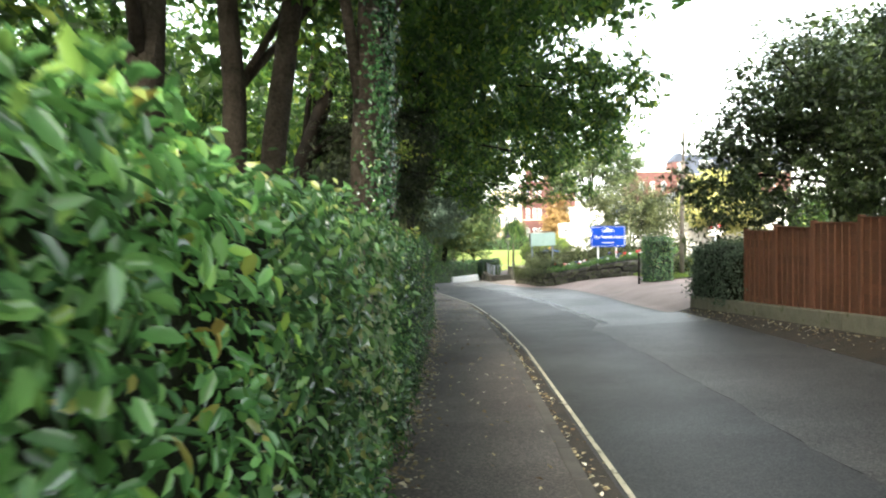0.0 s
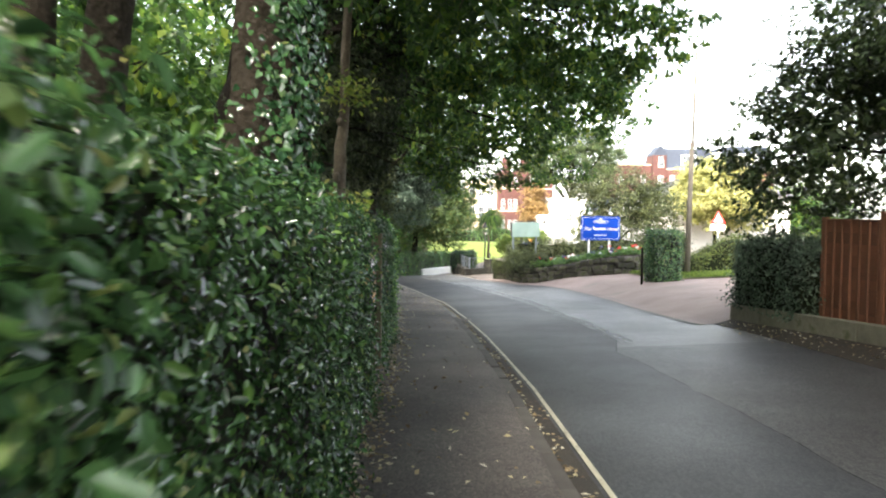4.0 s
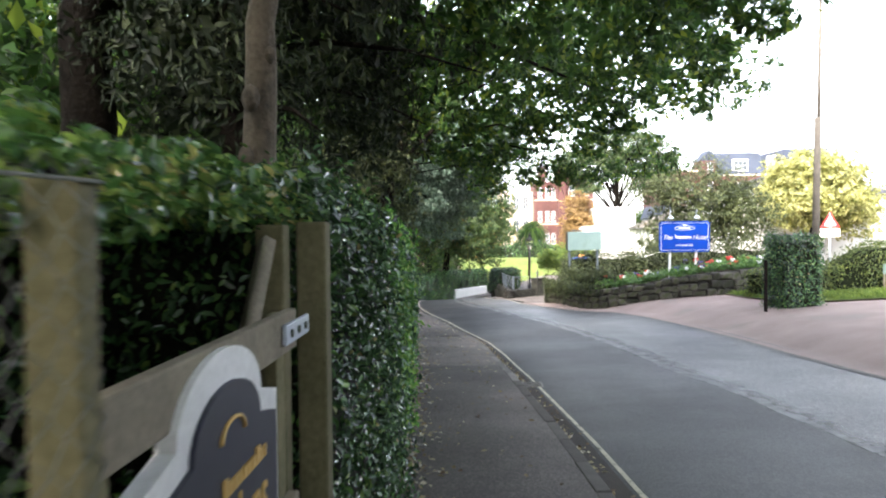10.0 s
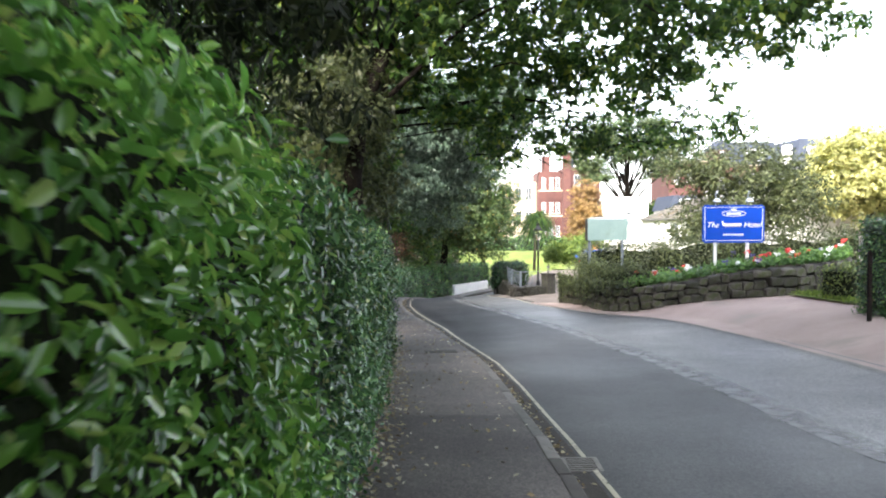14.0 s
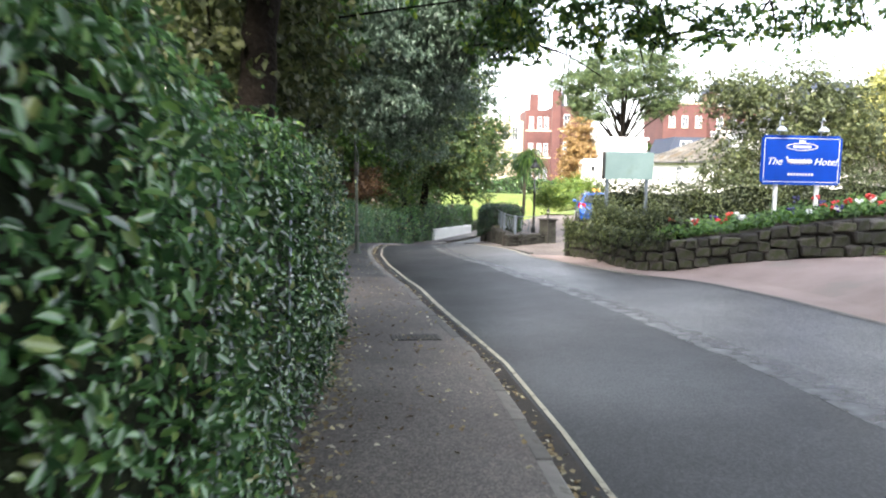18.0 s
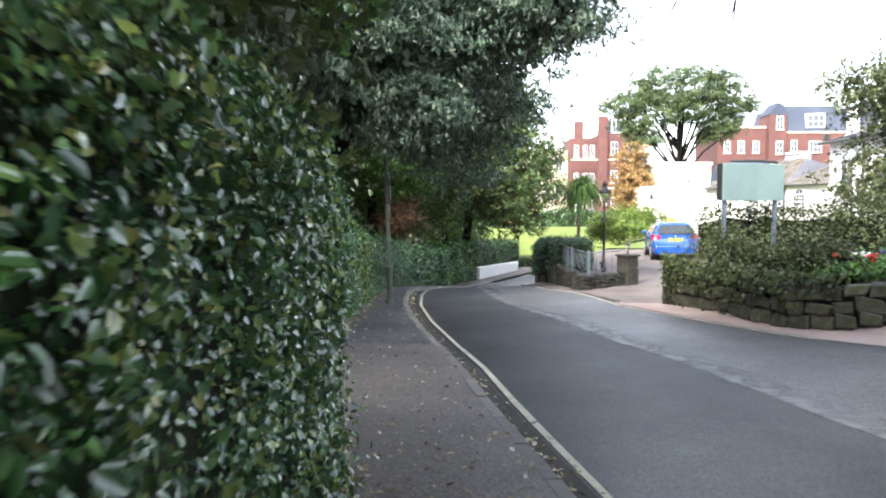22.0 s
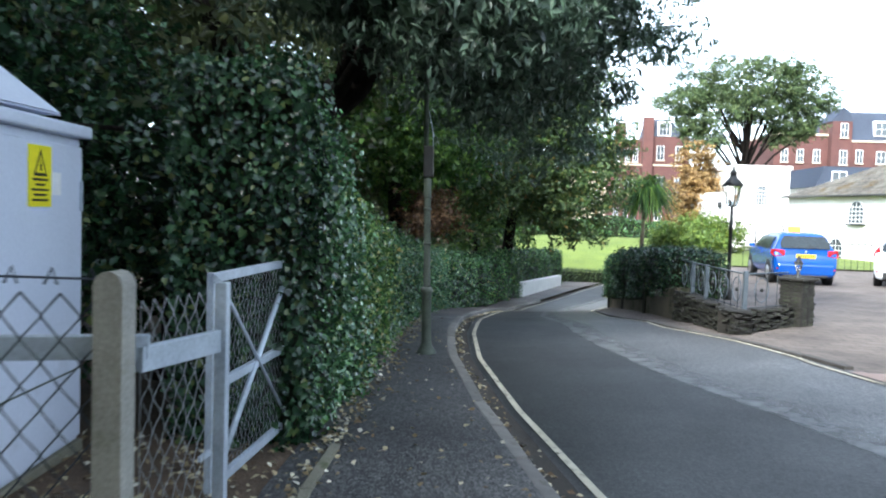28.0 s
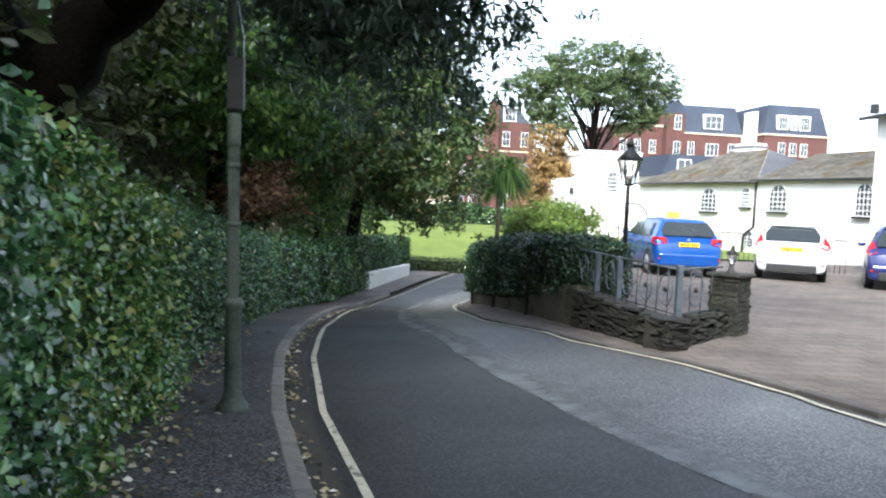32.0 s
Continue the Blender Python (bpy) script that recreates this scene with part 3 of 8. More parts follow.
def leaves(name, centres, facing, size, mat, parent=None, label="", width=0.5, droop=0.3, fine=False, rng=None):
    """Many folded leaves, each an island: base, sides and tip."""
    n = len(centres)
    f = facing / np.maximum(np.linalg.norm(facing, axis=1, keepdims=True), 1e-6)
    along = rng.normal(size=(n, 3))
    along[:, 2] -= droop * 2
    along -= f * np.sum(along * f, axis=1, keepdims=True)
    along /= np.maximum(np.linalg.norm(along, axis=1, keepdims=True), 1e-6)
    across = np.cross(f, along)
    s = (size * rng.uniform(0.65, 1.35, n))[:, None]
    c = np.asarray(centres)
    if fine == "ivy":
        ks = [(-0.28, 0, 0), (-0.46, -0.5, 0.05), (-0.16, -0.86, 0.1), (0.2, -0.55, 0.05), (0.56, 0, -0.1), (0.2, 0.55, 0.05), (-0.16, 0.86, 0.1), (-0.46, 0.5, 0.05)]
        vs = np.stack([c + along * s * a + across * s * b * width * 0.5 + f * s * k for a, b, k in ks], 1).reshape(-1, 3)
        base = np.arange(n)[:, None] * 8
        loops = (base + np.array([0, 1, 2, 3, 4, 0, 4, 5, 6, 7])).ravel()
        sizes = np.full(n * 2, 5)
    elif fine:
        ks = [(-0.5, 0, 0), (-0.22, -0.8, 0.1), (0.2, -0.75, 0.1), (0.55, 0, -0.08), (0.2, 0.75, 0.1), (-0.22, 0.8, 0.1)]
        vs = np.stack([c + along * s * a + across * s * b * width * 0.5 + f * s * k for a, b, k in ks], 1).reshape(-1, 3)
        base = np.arange(n)[:, None] * 6
        loops = (base + np.array([0, 1, 2, 3, 0, 3, 4, 5])).ravel()
        sizes = np.full(n * 2, 4)
    else:
        ks = [(-0.5, 0, 0), (0.0, -1.0, 0.1), (0.55, 0, -0.05), (0.0, 1.0, 0.1)]
        vs = np.stack([c + along * s * a + across * s * b * width * 0.5 + f * s * k for a, b, k in ks], 1).reshape(-1, 3)
        base = np.arange(n)[:, None] * 4
        loops = (base + np.array([0, 1, 2, 0, 2, 3])).ravel()
        sizes = np.full(n * 2, 3)
    return raw_mesh(name, vs, loops, sizes, mat, parent, label)


def interp(y, ys, vs):
    return float(np.interp(y, ys, vs))

# ---- the lie of the land ----
GY = (-60, 0, 17, 26.5, 35, 40, 45, 50, 56, 62.8, 70, 82, 90, 200)
GZ = (3.0, -0.2, -1.07, -1.62, -2.02, -2.23, -2.38, -2.52, -3.1, -3.85, -4.25, -4.75, -4.9, -4.9)
KY = (-40, 0, 8, 14, 20, 25, 28.5, 31, 33.3, 36, 38, 40, 43, 46, 48.5, 52, 59.5, 64, 70, 76, 82, 90)
KX = (1.28, 1.33, 1.37, 1.40, 1.27, 1.06, 0.84, 0.62, 0.25, -0.20, -0.51, -0.91, -1.48, -1.91, -2.06, -1.99, -1.40, -0.60, 0.90, 2.40, 4.00, 7.00)
RY = (-40, 10, 20, 26, 32, 35.5, 37.5, 39.5, 41, 43, 45, 47.5, 49.3, 53, 57, 60, 62.8, 66, 70, 76, 82, 90)
RX = (5.8, 5.95, 6.35, 6.33, 6.3, 6.35, 6.08, 5.25, 4.5, 3.4, 2.75, 2.25, 1.5, 1.1, 1.3, 1.65, 2.1, 3.2, 5.0, 7.6, 10.5, 15.0)
HY = (-40, 0, 5, 12, 18, 22, 25, 29, 33, 34.2, 36.6, 39, 40.2, 42.5, 46, 48.5, 52, 56, 62, 69.5, 76, 82, 90)
HX = (-0.05, -0.05, -0.1, -0.18, -0.22, -0.45, -0.6, -0.84, -1.14, -1.65, -2.2, -2.48, -2.66, -2.72, -2.85, -2.85, -2.8, -2.6, -1.9, -0.42, 0.9, 2.25, 5.0)


def G(y):
    return interp(y, GY, GZ)


def XK(y):
    return interp(y, KY, KX)


def XR(y):
    return interp(y, RY, RX)


def XH(y):
    return interp(y, HY, HX)


def ease(a, b, v):
    k = min(1.0, max(0.0, (v - a) / (b - a)))
    return k * k * (3 - 2 * k)


def terrain(x, y):
    g, xk, xr = G(y), XK(y), XR(y)
    if y > 84:
        return g - 0.1 * ease(84, 86, y) + 2.6 * ease(86, 98, y)
    if x < xk:
        return g
    gutter = g - 0.09
    if x <= xr:
        return gutter + 0.045 * (x - xk)
    edge = gutter + 0.045 * (xr - xk)
    e = min(x - xr, 40)
    bank = edge + 0.46 * (1 - math.exp(-e / 1.2)) + 0.03 * e
    yard = edge + (-2.36 - edge) * ease(0.0, 2.6, e)
    z = bank + (yard - bank) * ease(40, 46, y)
    return z


def strip(name, left, right, ys, n, mat, lift=0.0, parent=None, label="", z=None):
    """A ribbon of ground between two lines that follow the road."""
    verts, loops = [], []
    for y in ys:
        a, b = left(y), right(y)
        for k in range(n + 1):
            x = a + (b - a) * k / n
            verts.append((x, y, (z(x, y) if z else terrain(x, y)) + lift))
    w = n + 1
    for j in range(len(ys) - 1):
        for k in range(n):
            loops += [j * w + k, j * w + k + 1, (j + 1) * w + k + 1, (j + 1) * w + k]
    return raw_mesh(name, verts, loops, [4] * (len(loops) // 4), mat, parent, label, True)


def steps(a, b, d):
    n = max(1, int(round((b - a) / d)))
    return [a + (b - a) * i / n for i in range(n + 1)]


def ground_sheet():
    xs = [-600, -200, -80, -40, -20, -12] + steps(-8, 18, 0.5) + [22, 30, 50, 90, 200, 600]
    ys = [-600, -200, -60] + steps(-30, 100, 1.0) + [120, 160, 300, 800]
    verts = []
    for y in ys:
        for x in xs:
            yy, xx = min(max(y, -40), 150), min(max(x, -40), 40)
            inside = XK(yy) - 2.0 < x < XR(yy) + 14
            verts.append((x, y, terrain(xx, yy) - (0.14 if inside else 0.03)))
    w, loops = len(xs), []
    for j in range(len(ys) - 1):
        for k in range(w - 1):
            loops += [j * w + k, j * w + k + 1, (j + 1) * w + k + 1, (j + 1) * w + k]
    tagged(raw_mesh("ground", verts, loops, [4] * (len(loops) // 4), M_EARTH, smooth=True), "dark leafy earth sloping down beside the road", "ground", kind="structure")


ground_sheet()
ALONG = steps(-30, 85.5, 0.5)
road = tagged(strip("road", lambda y: XK(y) + 0.002, lambda y: XR(y) + 0.05, ALONG, 10, M_ROAD_OLD), "worn grey-brown asphalt lane curving downhill", "road", kind="structure")
SY = (-30, 4.9, 10, 14, 17, 18.3, 20, 22, 25, 28.4, 30, 32.4, 33.6, 36, 38.3, 39.8, 41, 43, 45, 48.4, 52.8, 58, 64, 70, 80, 90)
SX = (3.1, 3.25, 3.4, 3.44, 3.35, 3.7, 3.74, 3.74, 3.56, 3.45, 3.33, 3.08, 2.92, 2.6, 2.14, 1.8, 1.52, 1.1, 0.45, -0.12, -0.45, -0.1, 1.0, 2.9, 6.5, 10)


def SEAM(y):
    return interp(y, SY, SX) + 0.02 * math.sin(y * 1.7) + 0.012 * math.sin(y * 4.1)


tagged(strip("road_patch", lambda y: XK(y) + 0.002, SEAM, ALONG, 6, M_ROAD_NEW, 0.005), "darker resurfaced asphalt half of the lane", "road", kind="structure")
tagged(strip("road_section", SEAM, lambda y: XR(y) + 0.04, steps(-30, 17.6, 0.5), 6, M_ROAD_MID, 0.0045), "smoother grey-brown asphalt at the top of the lane", "road", kind="structure")
band = tagged(strip("road_joint", lambda y: SEAM(y), lambda y: SEAM(y) + 0.26 + 0.2 * ease(18, 30, y), steps(18.3, 85, 0.25), 6, M_SEAM, 0.007), "pale worn band along the joint in the asphalt", "road joint", kind="structure")
wear = band.data.attributes.new("wear", "FLOAT", "POINT")
for i in range(len(band.data.vertices)):
    wear.data[i].value = abs((i % 7) / 6 - 0.2) * 0.5
tagged(strip("road_joint", lambda y: SEAM(y) - 0.007, lambda y: SEAM(y) + 0.003 + 0.004 * math.sin(y * 6.3), steps(-10, 85, 0.25), 1, M_CRACK, 0.009), "thin dark tarred joint in the asphalt", "road joint", kind="structure")


def EDGE(y):
    return interp(y, (-40, 10, 20, 26, 29, 32, 35.5, 37.5, 38.4, 39.3, 40.8, 42.8, 44.3, 46), (5.8, 5.9, 5.95, 6.02, 6.08, 6.02, 5.8, 5.45, 5.15, 4.6, 3.98, 3.28, 2.78, 2.5))


tagged(strip("gutter", lambda y: XK(y) + 0.002, lambda y: XK(y) + 0.2, ALONG, 1, M_GUTTER, 0.01), "dark gutter full of dirt and leaves", "gutter", kind="structure")
tagged(strip("road_line", lambda y: XK(y) + 0.235 + 0.05 * ease(34, 40, y), lambda y: XK(y) + 0.278 + 0.067 * ease(30, 40, y), ALONG, 1, M_LINE, 0.012), "single worn yellow line along the kerb", "road marking", kind="structure")
tagged(strip("drive_apron", lambda y: EDGE(y), lambda y: XR(y) + 0.06, steps(20.8, 45, 0.25), 3, M_DRIVE, 0.014), "pinkish gravelly tarmac apron at the road edge", "driveway", kind="structure")
tagged(strip("drive_edging", lambda y: EDGE(y) - 0.1, lambda y: EDGE(y), steps(20.8, 39.2, 0.25), 1, M_KERB, 0.012), "flush pale kerb stones across the drive mouth", "kerb", kind="structure")
tagged(strip("road_line", lambda y: min(EDGE(y), XR(y)) - 0.11 if y < 46 else XR(y) - 0.11, lambda y: min(EDGE(y), XR(y)) - 0.055 if y < 46 else XR(y) - 0.055, steps(39.2, 66, 0.4), 1, M_LINE, 0.012), "single worn yellow line along the far edge", "road marking", kind="structure")
tagged(strip("pavement", lambda y: XH(y) - 0.5, lambda y: XK(y) - 0.11, ALONG, 4, M_PAVEMENT, 0.0, z=lambda x, y: G(y)), "worn dark asphalt pavement beside a hedge", "pavement", kind="structure")
tagged(strip("pavement_section", lambda y: XH(y) - 0.4, lambda y: XK(y) - 0.115, steps(26.0, 39.6, 0.4), 3, M_PAVE_WARM, 0.004, z=lambda x, y: G(y)), "warm-grey asphalt length of pavement, coloured paler for the open sky above", "pavement", kind="structure")
tagged(strip("pavement_patch", lambda y: XH(y) - 0.4, lambda y: XK(y) - 0.12, steps(39.6, 52, 0.4), 3, M_PAVE_NEW, 0.004, z=lambda x, y: G(y)), "newer dark asphalt across the pavement", "pavement", kind="structure")
for y0, y1, x0 in ((39.62, 41.4, -1.78), (42.5, 45.4, -2.22)):
    tagged(strip("pavement_patch", lambda y: x0 - 0.12 * (y - y0), lambda y: XK(y) - 0.122, steps(y0, y1, 0.3), 2, M_PAVE_MID, 0.008, z=lambda x, y: G(y)), "greyer square asphalt patch in the pavement", "pavement", kind="structure")
tagged(strip("driveway", lambda y: XR(y) + 0.04, lambda y: XR(y) + 16, steps(20.6, 45, 0.5), 24, M_DRIVE, 0.0), "pinkish gravelly tarmac drive rising from the road", "driveway", kind="structure")
tagged(strip("courtyard", lambda y: XR(y) + 0.04, lambda y: 17.5, steps(45, 66, 0.5), 24, M_YARD, 0.0), "pinkish tarmac hotel courtyard", "courtyard", kind="structure")
tagged(strip("verge", lambda y: 8.9, lambda y: 24.0, steps(33.0, 38.5, 0.5), 20, M_GRASS, 0.05), "rough grass bank below a hedge", "grass", kind="structure")
tagged(strip("lawn", lambda y: 0.0, lambda y: 45.0, steps(86, 102, 1.0), 12, M_GRASS, 0.03), "bright mown lawn sloping up", "lawn", kind="structure")
tagged(strip("lawn", lambda y: XR(y) + 0.3, lambda y: XR(y) + 11.0, steps(66.4, 85.5, 0.8), 14, M_GRASS, 0.03), "mown grass bank round the garden palm", "lawn", kind="structure")


def kerb_stone(mat, name="kerb_stone"):
    bm = boxed((-0.06, -0.45, -0.16), (0.06, 0.45, 0.0), None, 0.012)
    me = bpy.data.meshes.new(name)
    bm.to_mesh(me)
    bm.free()
    me.materials.append(mat)
    return me


def kerbs(label, line, y0, y1, side, lift, mat=None):
    me, y = kerb_stone(mat or M_KERB), y0
    row = thing("kerb", label, "kerb", kind="structure")
    rng = np.random.default_rng(3)
    while y < y1:
        a, b = Vector((line(y), y, 0)), Vector((line(y + 0.9), y + 0.9, 0))
        d = (b - a).normalized() * 0.915
        b = a + d
        z0, z1 = G(y) + lift(y), G(b.y) + lift(b.y)
        ob = new("kerb_stone", me)
        ob.parent = row
        ob.matrix_basis = pose((a.x + b.x) / 2 + side * 0.06, (a.y + b.y) / 2, (z0 + z1) / 2 + 0.004 + rng.normal(0, 0.004), math.degrees(math.atan2(z1 - z0, 0.915)), 0, math.degrees(math.atan2(-(b.x - a.x), b.y - a.y)) + rng.normal(0, 0.4))
        y += d.y


kerbs("row of dark worn kerb stones along the pavement", XK, -3.0, 23.6, -1, lambda y: 0.0, M_KERBDARK)
kerbs("row of pale granite kerb stones along the pavement", XK, 24.0, 68, -1, lambda y: 0.0)
kerbs("low granite edging along the courtyard side", XR, 45.2, 63, 1, lambda y: 0.045 * (XR(y) - XK(y)) - 0.09 + 0.03, M_KERBDARK)

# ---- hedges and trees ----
# near-black, so the shade between the leaves is in this colour
M_CORE = surface("shaded_hedge_inside", (0.006, 0.009, 0.005), (0.018, 0.022, 0.01), 4, 30, 0.95, 0.8, depth=0.04, spec=0.1)


def hedge_body(y0, y1, face, depth, base, top, rng, mat_leaf, density, size, label, side=1, fine=True, name="hedge", at=None, back=False, ends=(True, True), topdensity=0.6, shag=0.07):
    """A clipped hedge that follows a line: a core coloured as inner shade and a skin of leaves. side 1: its face looks
    along +x.
    """
    hedge = thing(name, label, "hedge", at)
    ys = steps(y0, y1, 0.5)
    bm = bmesh.new()
    rows = []
    for y in ys:
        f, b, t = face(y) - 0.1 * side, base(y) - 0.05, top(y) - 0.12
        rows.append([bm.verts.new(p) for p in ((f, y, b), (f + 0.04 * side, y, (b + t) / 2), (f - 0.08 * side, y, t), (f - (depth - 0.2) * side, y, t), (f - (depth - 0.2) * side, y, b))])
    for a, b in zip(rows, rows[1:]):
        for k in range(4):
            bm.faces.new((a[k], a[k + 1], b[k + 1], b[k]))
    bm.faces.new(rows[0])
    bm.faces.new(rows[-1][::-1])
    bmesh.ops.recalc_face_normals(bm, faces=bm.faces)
    part("inside", bm, M_CORE, hedge, "near-black core in place of the shaded inside")
    c, n = [], []

    def wob(a, b):
        return 0.06 * np.sin(a * 2.3 + b * 1.7) + 0.05 * np.sin(a * 5.1 - b * 3.3 + 1.3)
    mean_h = np.mean([top(y) - base(y) for y in ys])
    count = int((y1 - y0) * mean_h * density)
    yy, vv = rng.uniform(y0, y1, count), rng.uniform(0, 1, count)
    fx, bz, tz = (np.interp(yy, ys, [g(y) for y in ys]) for g in (face, base, top))
    zz = bz + (tz - bz) * vv
    rnd = 0.12 * np.clip((vv - 0.88) / 0.12, 0, 1) ** 2
    c.append(np.stack([fx + side * (wob(yy, zz) - rnd + rng.normal(0, shag, count) - 0.04), yy, zz], 1))
    n.append(np.stack([np.full(count, 1.0 * side), np.zeros(count), np.full(count, 0.7)], 1) + rng.normal(0, 0.85, (count, 3)))
    count = int((y1 - y0) * depth * density * topdensity)
    yy, uu = rng.uniform(y0, y1, count), rng.uniform(0, 1, count)
    fx, tz = np.interp(yy, ys, [face(y) for y in ys]), np.interp(yy, ys, [top(y) for y in ys])
    c.append(np.stack([fx - side * depth * uu, yy, tz + wob(yy, uu * 3) * 0.6 + np.abs(rng.normal(0, shag, count)) - 0.05], 1))
    n.append(np.stack([np.zeros(count), np.zeros(count), np.ones(count)], 1) + rng.normal(0, 0.6, (count, 3)))
    if back:
        count = int((y1 - y0) * mean_h * density)
        yy, vv = rng.uniform(y0, y1, count), rng.uniform(0, 1, count)
        fx, bz, tz = (np.interp(yy, ys, [g(y) for y in ys]) for g in (face, base, top))
        c.append(np.stack([fx - side * (depth + rng.normal(0, shag, count)), yy, bz + (tz - bz) * vv], 1))
        n.append(np.stack([np.full(count, -1.0 * side), np.zeros(count), np.full(count, 0.35)], 1) + rng.normal(0, 0.6, (count, 3)))
    for use, ye, s in ((ends[0], y0, -1), (ends[1], y1, 1)):
        if use:
            h = top(ye) - base(ye)
            count = int(depth * h * density)
            uu, vv = rng.uniform(0, 1, count), rng.uniform(0, 1, count)
            c.append(np.stack([face(ye) - side * depth * uu, ye + s * (0.02 + rng.normal(0, shag, count)), base(ye) + h * vv], 1))
            n.append(np.stack([np.zeros(count), np.full(count, 1.0 * s), np.full(count, 0.3)], 1) + rng.normal(0, 0.55, (count, 3)))
    leaves("foliage", np.concatenate(c), np.concatenate(n), size, mat_leaf, hedge, "", 0.95 if fine == "ivy" else 0.55, 0.25, fine, rng)
    return hedge


def crown_points(blobs, clumps, per, spread, rng, shell=0.62):
    """Leaf places gathered in clumps inside ellipsoids, thicker towards their skins."""
    vol = np.array([b[3] * b[4] * b[5] for b in blobs]) ** 0.7
    pick = rng.choice(len(blobs), clumps, p=vol / vol.sum())
    d = rng.normal(size=(clumps, 3))
    d /= np.linalg.norm(d, axis=1, keepdims=True)
    r = (shell + (1 - shell) * rng.uniform(0, 1, clumps)) * (1 + 0.14 * rng.normal(size=clumps))
    bl = np.array(blobs)[pick]
    centre = bl[:, :3] + d * r[:, None] * bl[:, 3:]
    subs = 5
    sprig = centre[:, None, :] + rng.normal(0, 1, (clumps, subs, 3)) * np.array([spread, spread, spread * 0.6])
    take = rng.integers(0, subs, (clumps, per))
    pts = sprig[np.arange(clumps)[:, None], take] + rng.normal(0, 1, (clumps, per, 3)) * np.array([spread, spread, spread * 0.6]) * 0.36
    face = d[:, None, :] * 0.6 + np.array([0, 0, 0.7]) + rng.normal(0, 0.6, (clumps, per, 3))
    return pts.reshape(-1, 3), face.reshape(-1, 3), centre


def tree(label, base, trunk, blobs, clumps, per, spread, size, leaf, seed, limbs=5, r0=0.25, bark=None, category="tree", name="tree", width=0.5, droop=0.3, twigs=0, ivy=0, inner=0.1):
    """A tree: a tapered trunk along a bent line, limbs that reach the crown, and a crown of leaves in clumps."""
    rng = np.random.default_rng(seed)
    size, clumps = size * 1.2, int(clumps * 1.4)
    ob = thing(name, label, category)
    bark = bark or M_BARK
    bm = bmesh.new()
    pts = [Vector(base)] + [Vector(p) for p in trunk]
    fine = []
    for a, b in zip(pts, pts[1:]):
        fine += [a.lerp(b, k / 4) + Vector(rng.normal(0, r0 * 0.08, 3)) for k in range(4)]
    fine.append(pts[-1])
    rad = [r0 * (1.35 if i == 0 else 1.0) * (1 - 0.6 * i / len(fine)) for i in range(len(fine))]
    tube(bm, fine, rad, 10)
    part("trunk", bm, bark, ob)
    c, f, centres = crown_points(blobs, clumps, per, spread, rng)
    top = len(fine) - 1
    for k in range(limbs):
        goal = Vector(centres[int(k * len(centres) / max(limbs, 1))])
        i0 = max(2, top - 1 - int(rng.integers(0, max(2, top // 2))))
        s = fine[i0]
        mid = s.lerp(goal, 0.5) + Vector((rng.normal(0, 0.15), rng.normal(0, 0.15), 0.3))
        r = rad[i0] * 0.42
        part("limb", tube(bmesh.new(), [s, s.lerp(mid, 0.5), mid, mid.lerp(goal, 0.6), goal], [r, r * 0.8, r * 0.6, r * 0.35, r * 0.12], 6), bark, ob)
    if twigs:
        bm = bmesh.new()
        for k in range(twigs):
            p = Vector(centres[int(rng.integers(0, len(centres)))])
            q = p + Vector(rng.normal(0, 0.5, 3))
            tube(bm, [p, p.lerp(q, 0.5) + Vector((0, 0, 0.08)), q], [0.02, 0.013, 0.005], 4, False)
        tagged(part("twig_spray", bm, bark, ob), kind="stuff")
    if inner:
        k = int(len(c) * inner)
        bl = np.array(blobs)[rng.choice(len(blobs), k, p=np.array([b[3] * b[4] * b[5] for b in blobs]) / sum(b[3] * b[4] * b[5] for b in blobs))]
        d = rng.normal(size=(k, 3))
        d /= np.linalg.norm(d, axis=1, keepdims=True)
        pos = bl[:, :3] + d * (rng.uniform(0, 1, k) ** 0.5 * 0.78)[:, None] * bl[:, 3:]
        leaves("inner_leaves", pos, d + rng.normal(0, 0.8, (k, 3)), min(size * 1.6, 0.24), leaf, ob, "", 0.6, 0.2, False, rng)["kind"] = "stuff"
    leaves("crown", c, f, size, leaf, ob, "", width, droop, False, rng)
    if ivy:
        k = rng.integers(0, len(fine) - 1, ivy)
        tt, aa = rng.uniform(0, 1, ivy), rng.uniform(0, 6.28, ivy)
        a0, a1 = np.array([tuple(p) for p in fine])[k], np.array([tuple(p) for p in fine])[k + 1]
        rr = np.array(rad)[k] + np.abs(rng.normal(0.03, 0.07, ivy))
        d = np.stack([np.cos(aa), np.sin(aa), np.zeros(ivy)], 1)
        pos = a0 + (a1 - a0) * tt[:, None] + d * rr[:, None]
        leaves("ivy", pos, d + rng.normal(0, 0.4, (ivy, 3)), 0.07, L_IVY, ob, "dark ivy", 0.8, 0.4, False, rng)
    return ob


R = np.random.default_rng(7)
TY = (-12, 2, 5, 8, 11, 15, 18, 23, 25, 26.6, 28.5, 31, 34.3)
TZ = (2.1, 1.52, 1.38, 1.2, 1.12, 1.0, 0.9, 0.7, 0.52, 0.4, 0.37, 0.33, 0.27)


def HTOP(y):
    return interp(y, TY, TZ) + 0.03 * math.sin(y * 2.1)


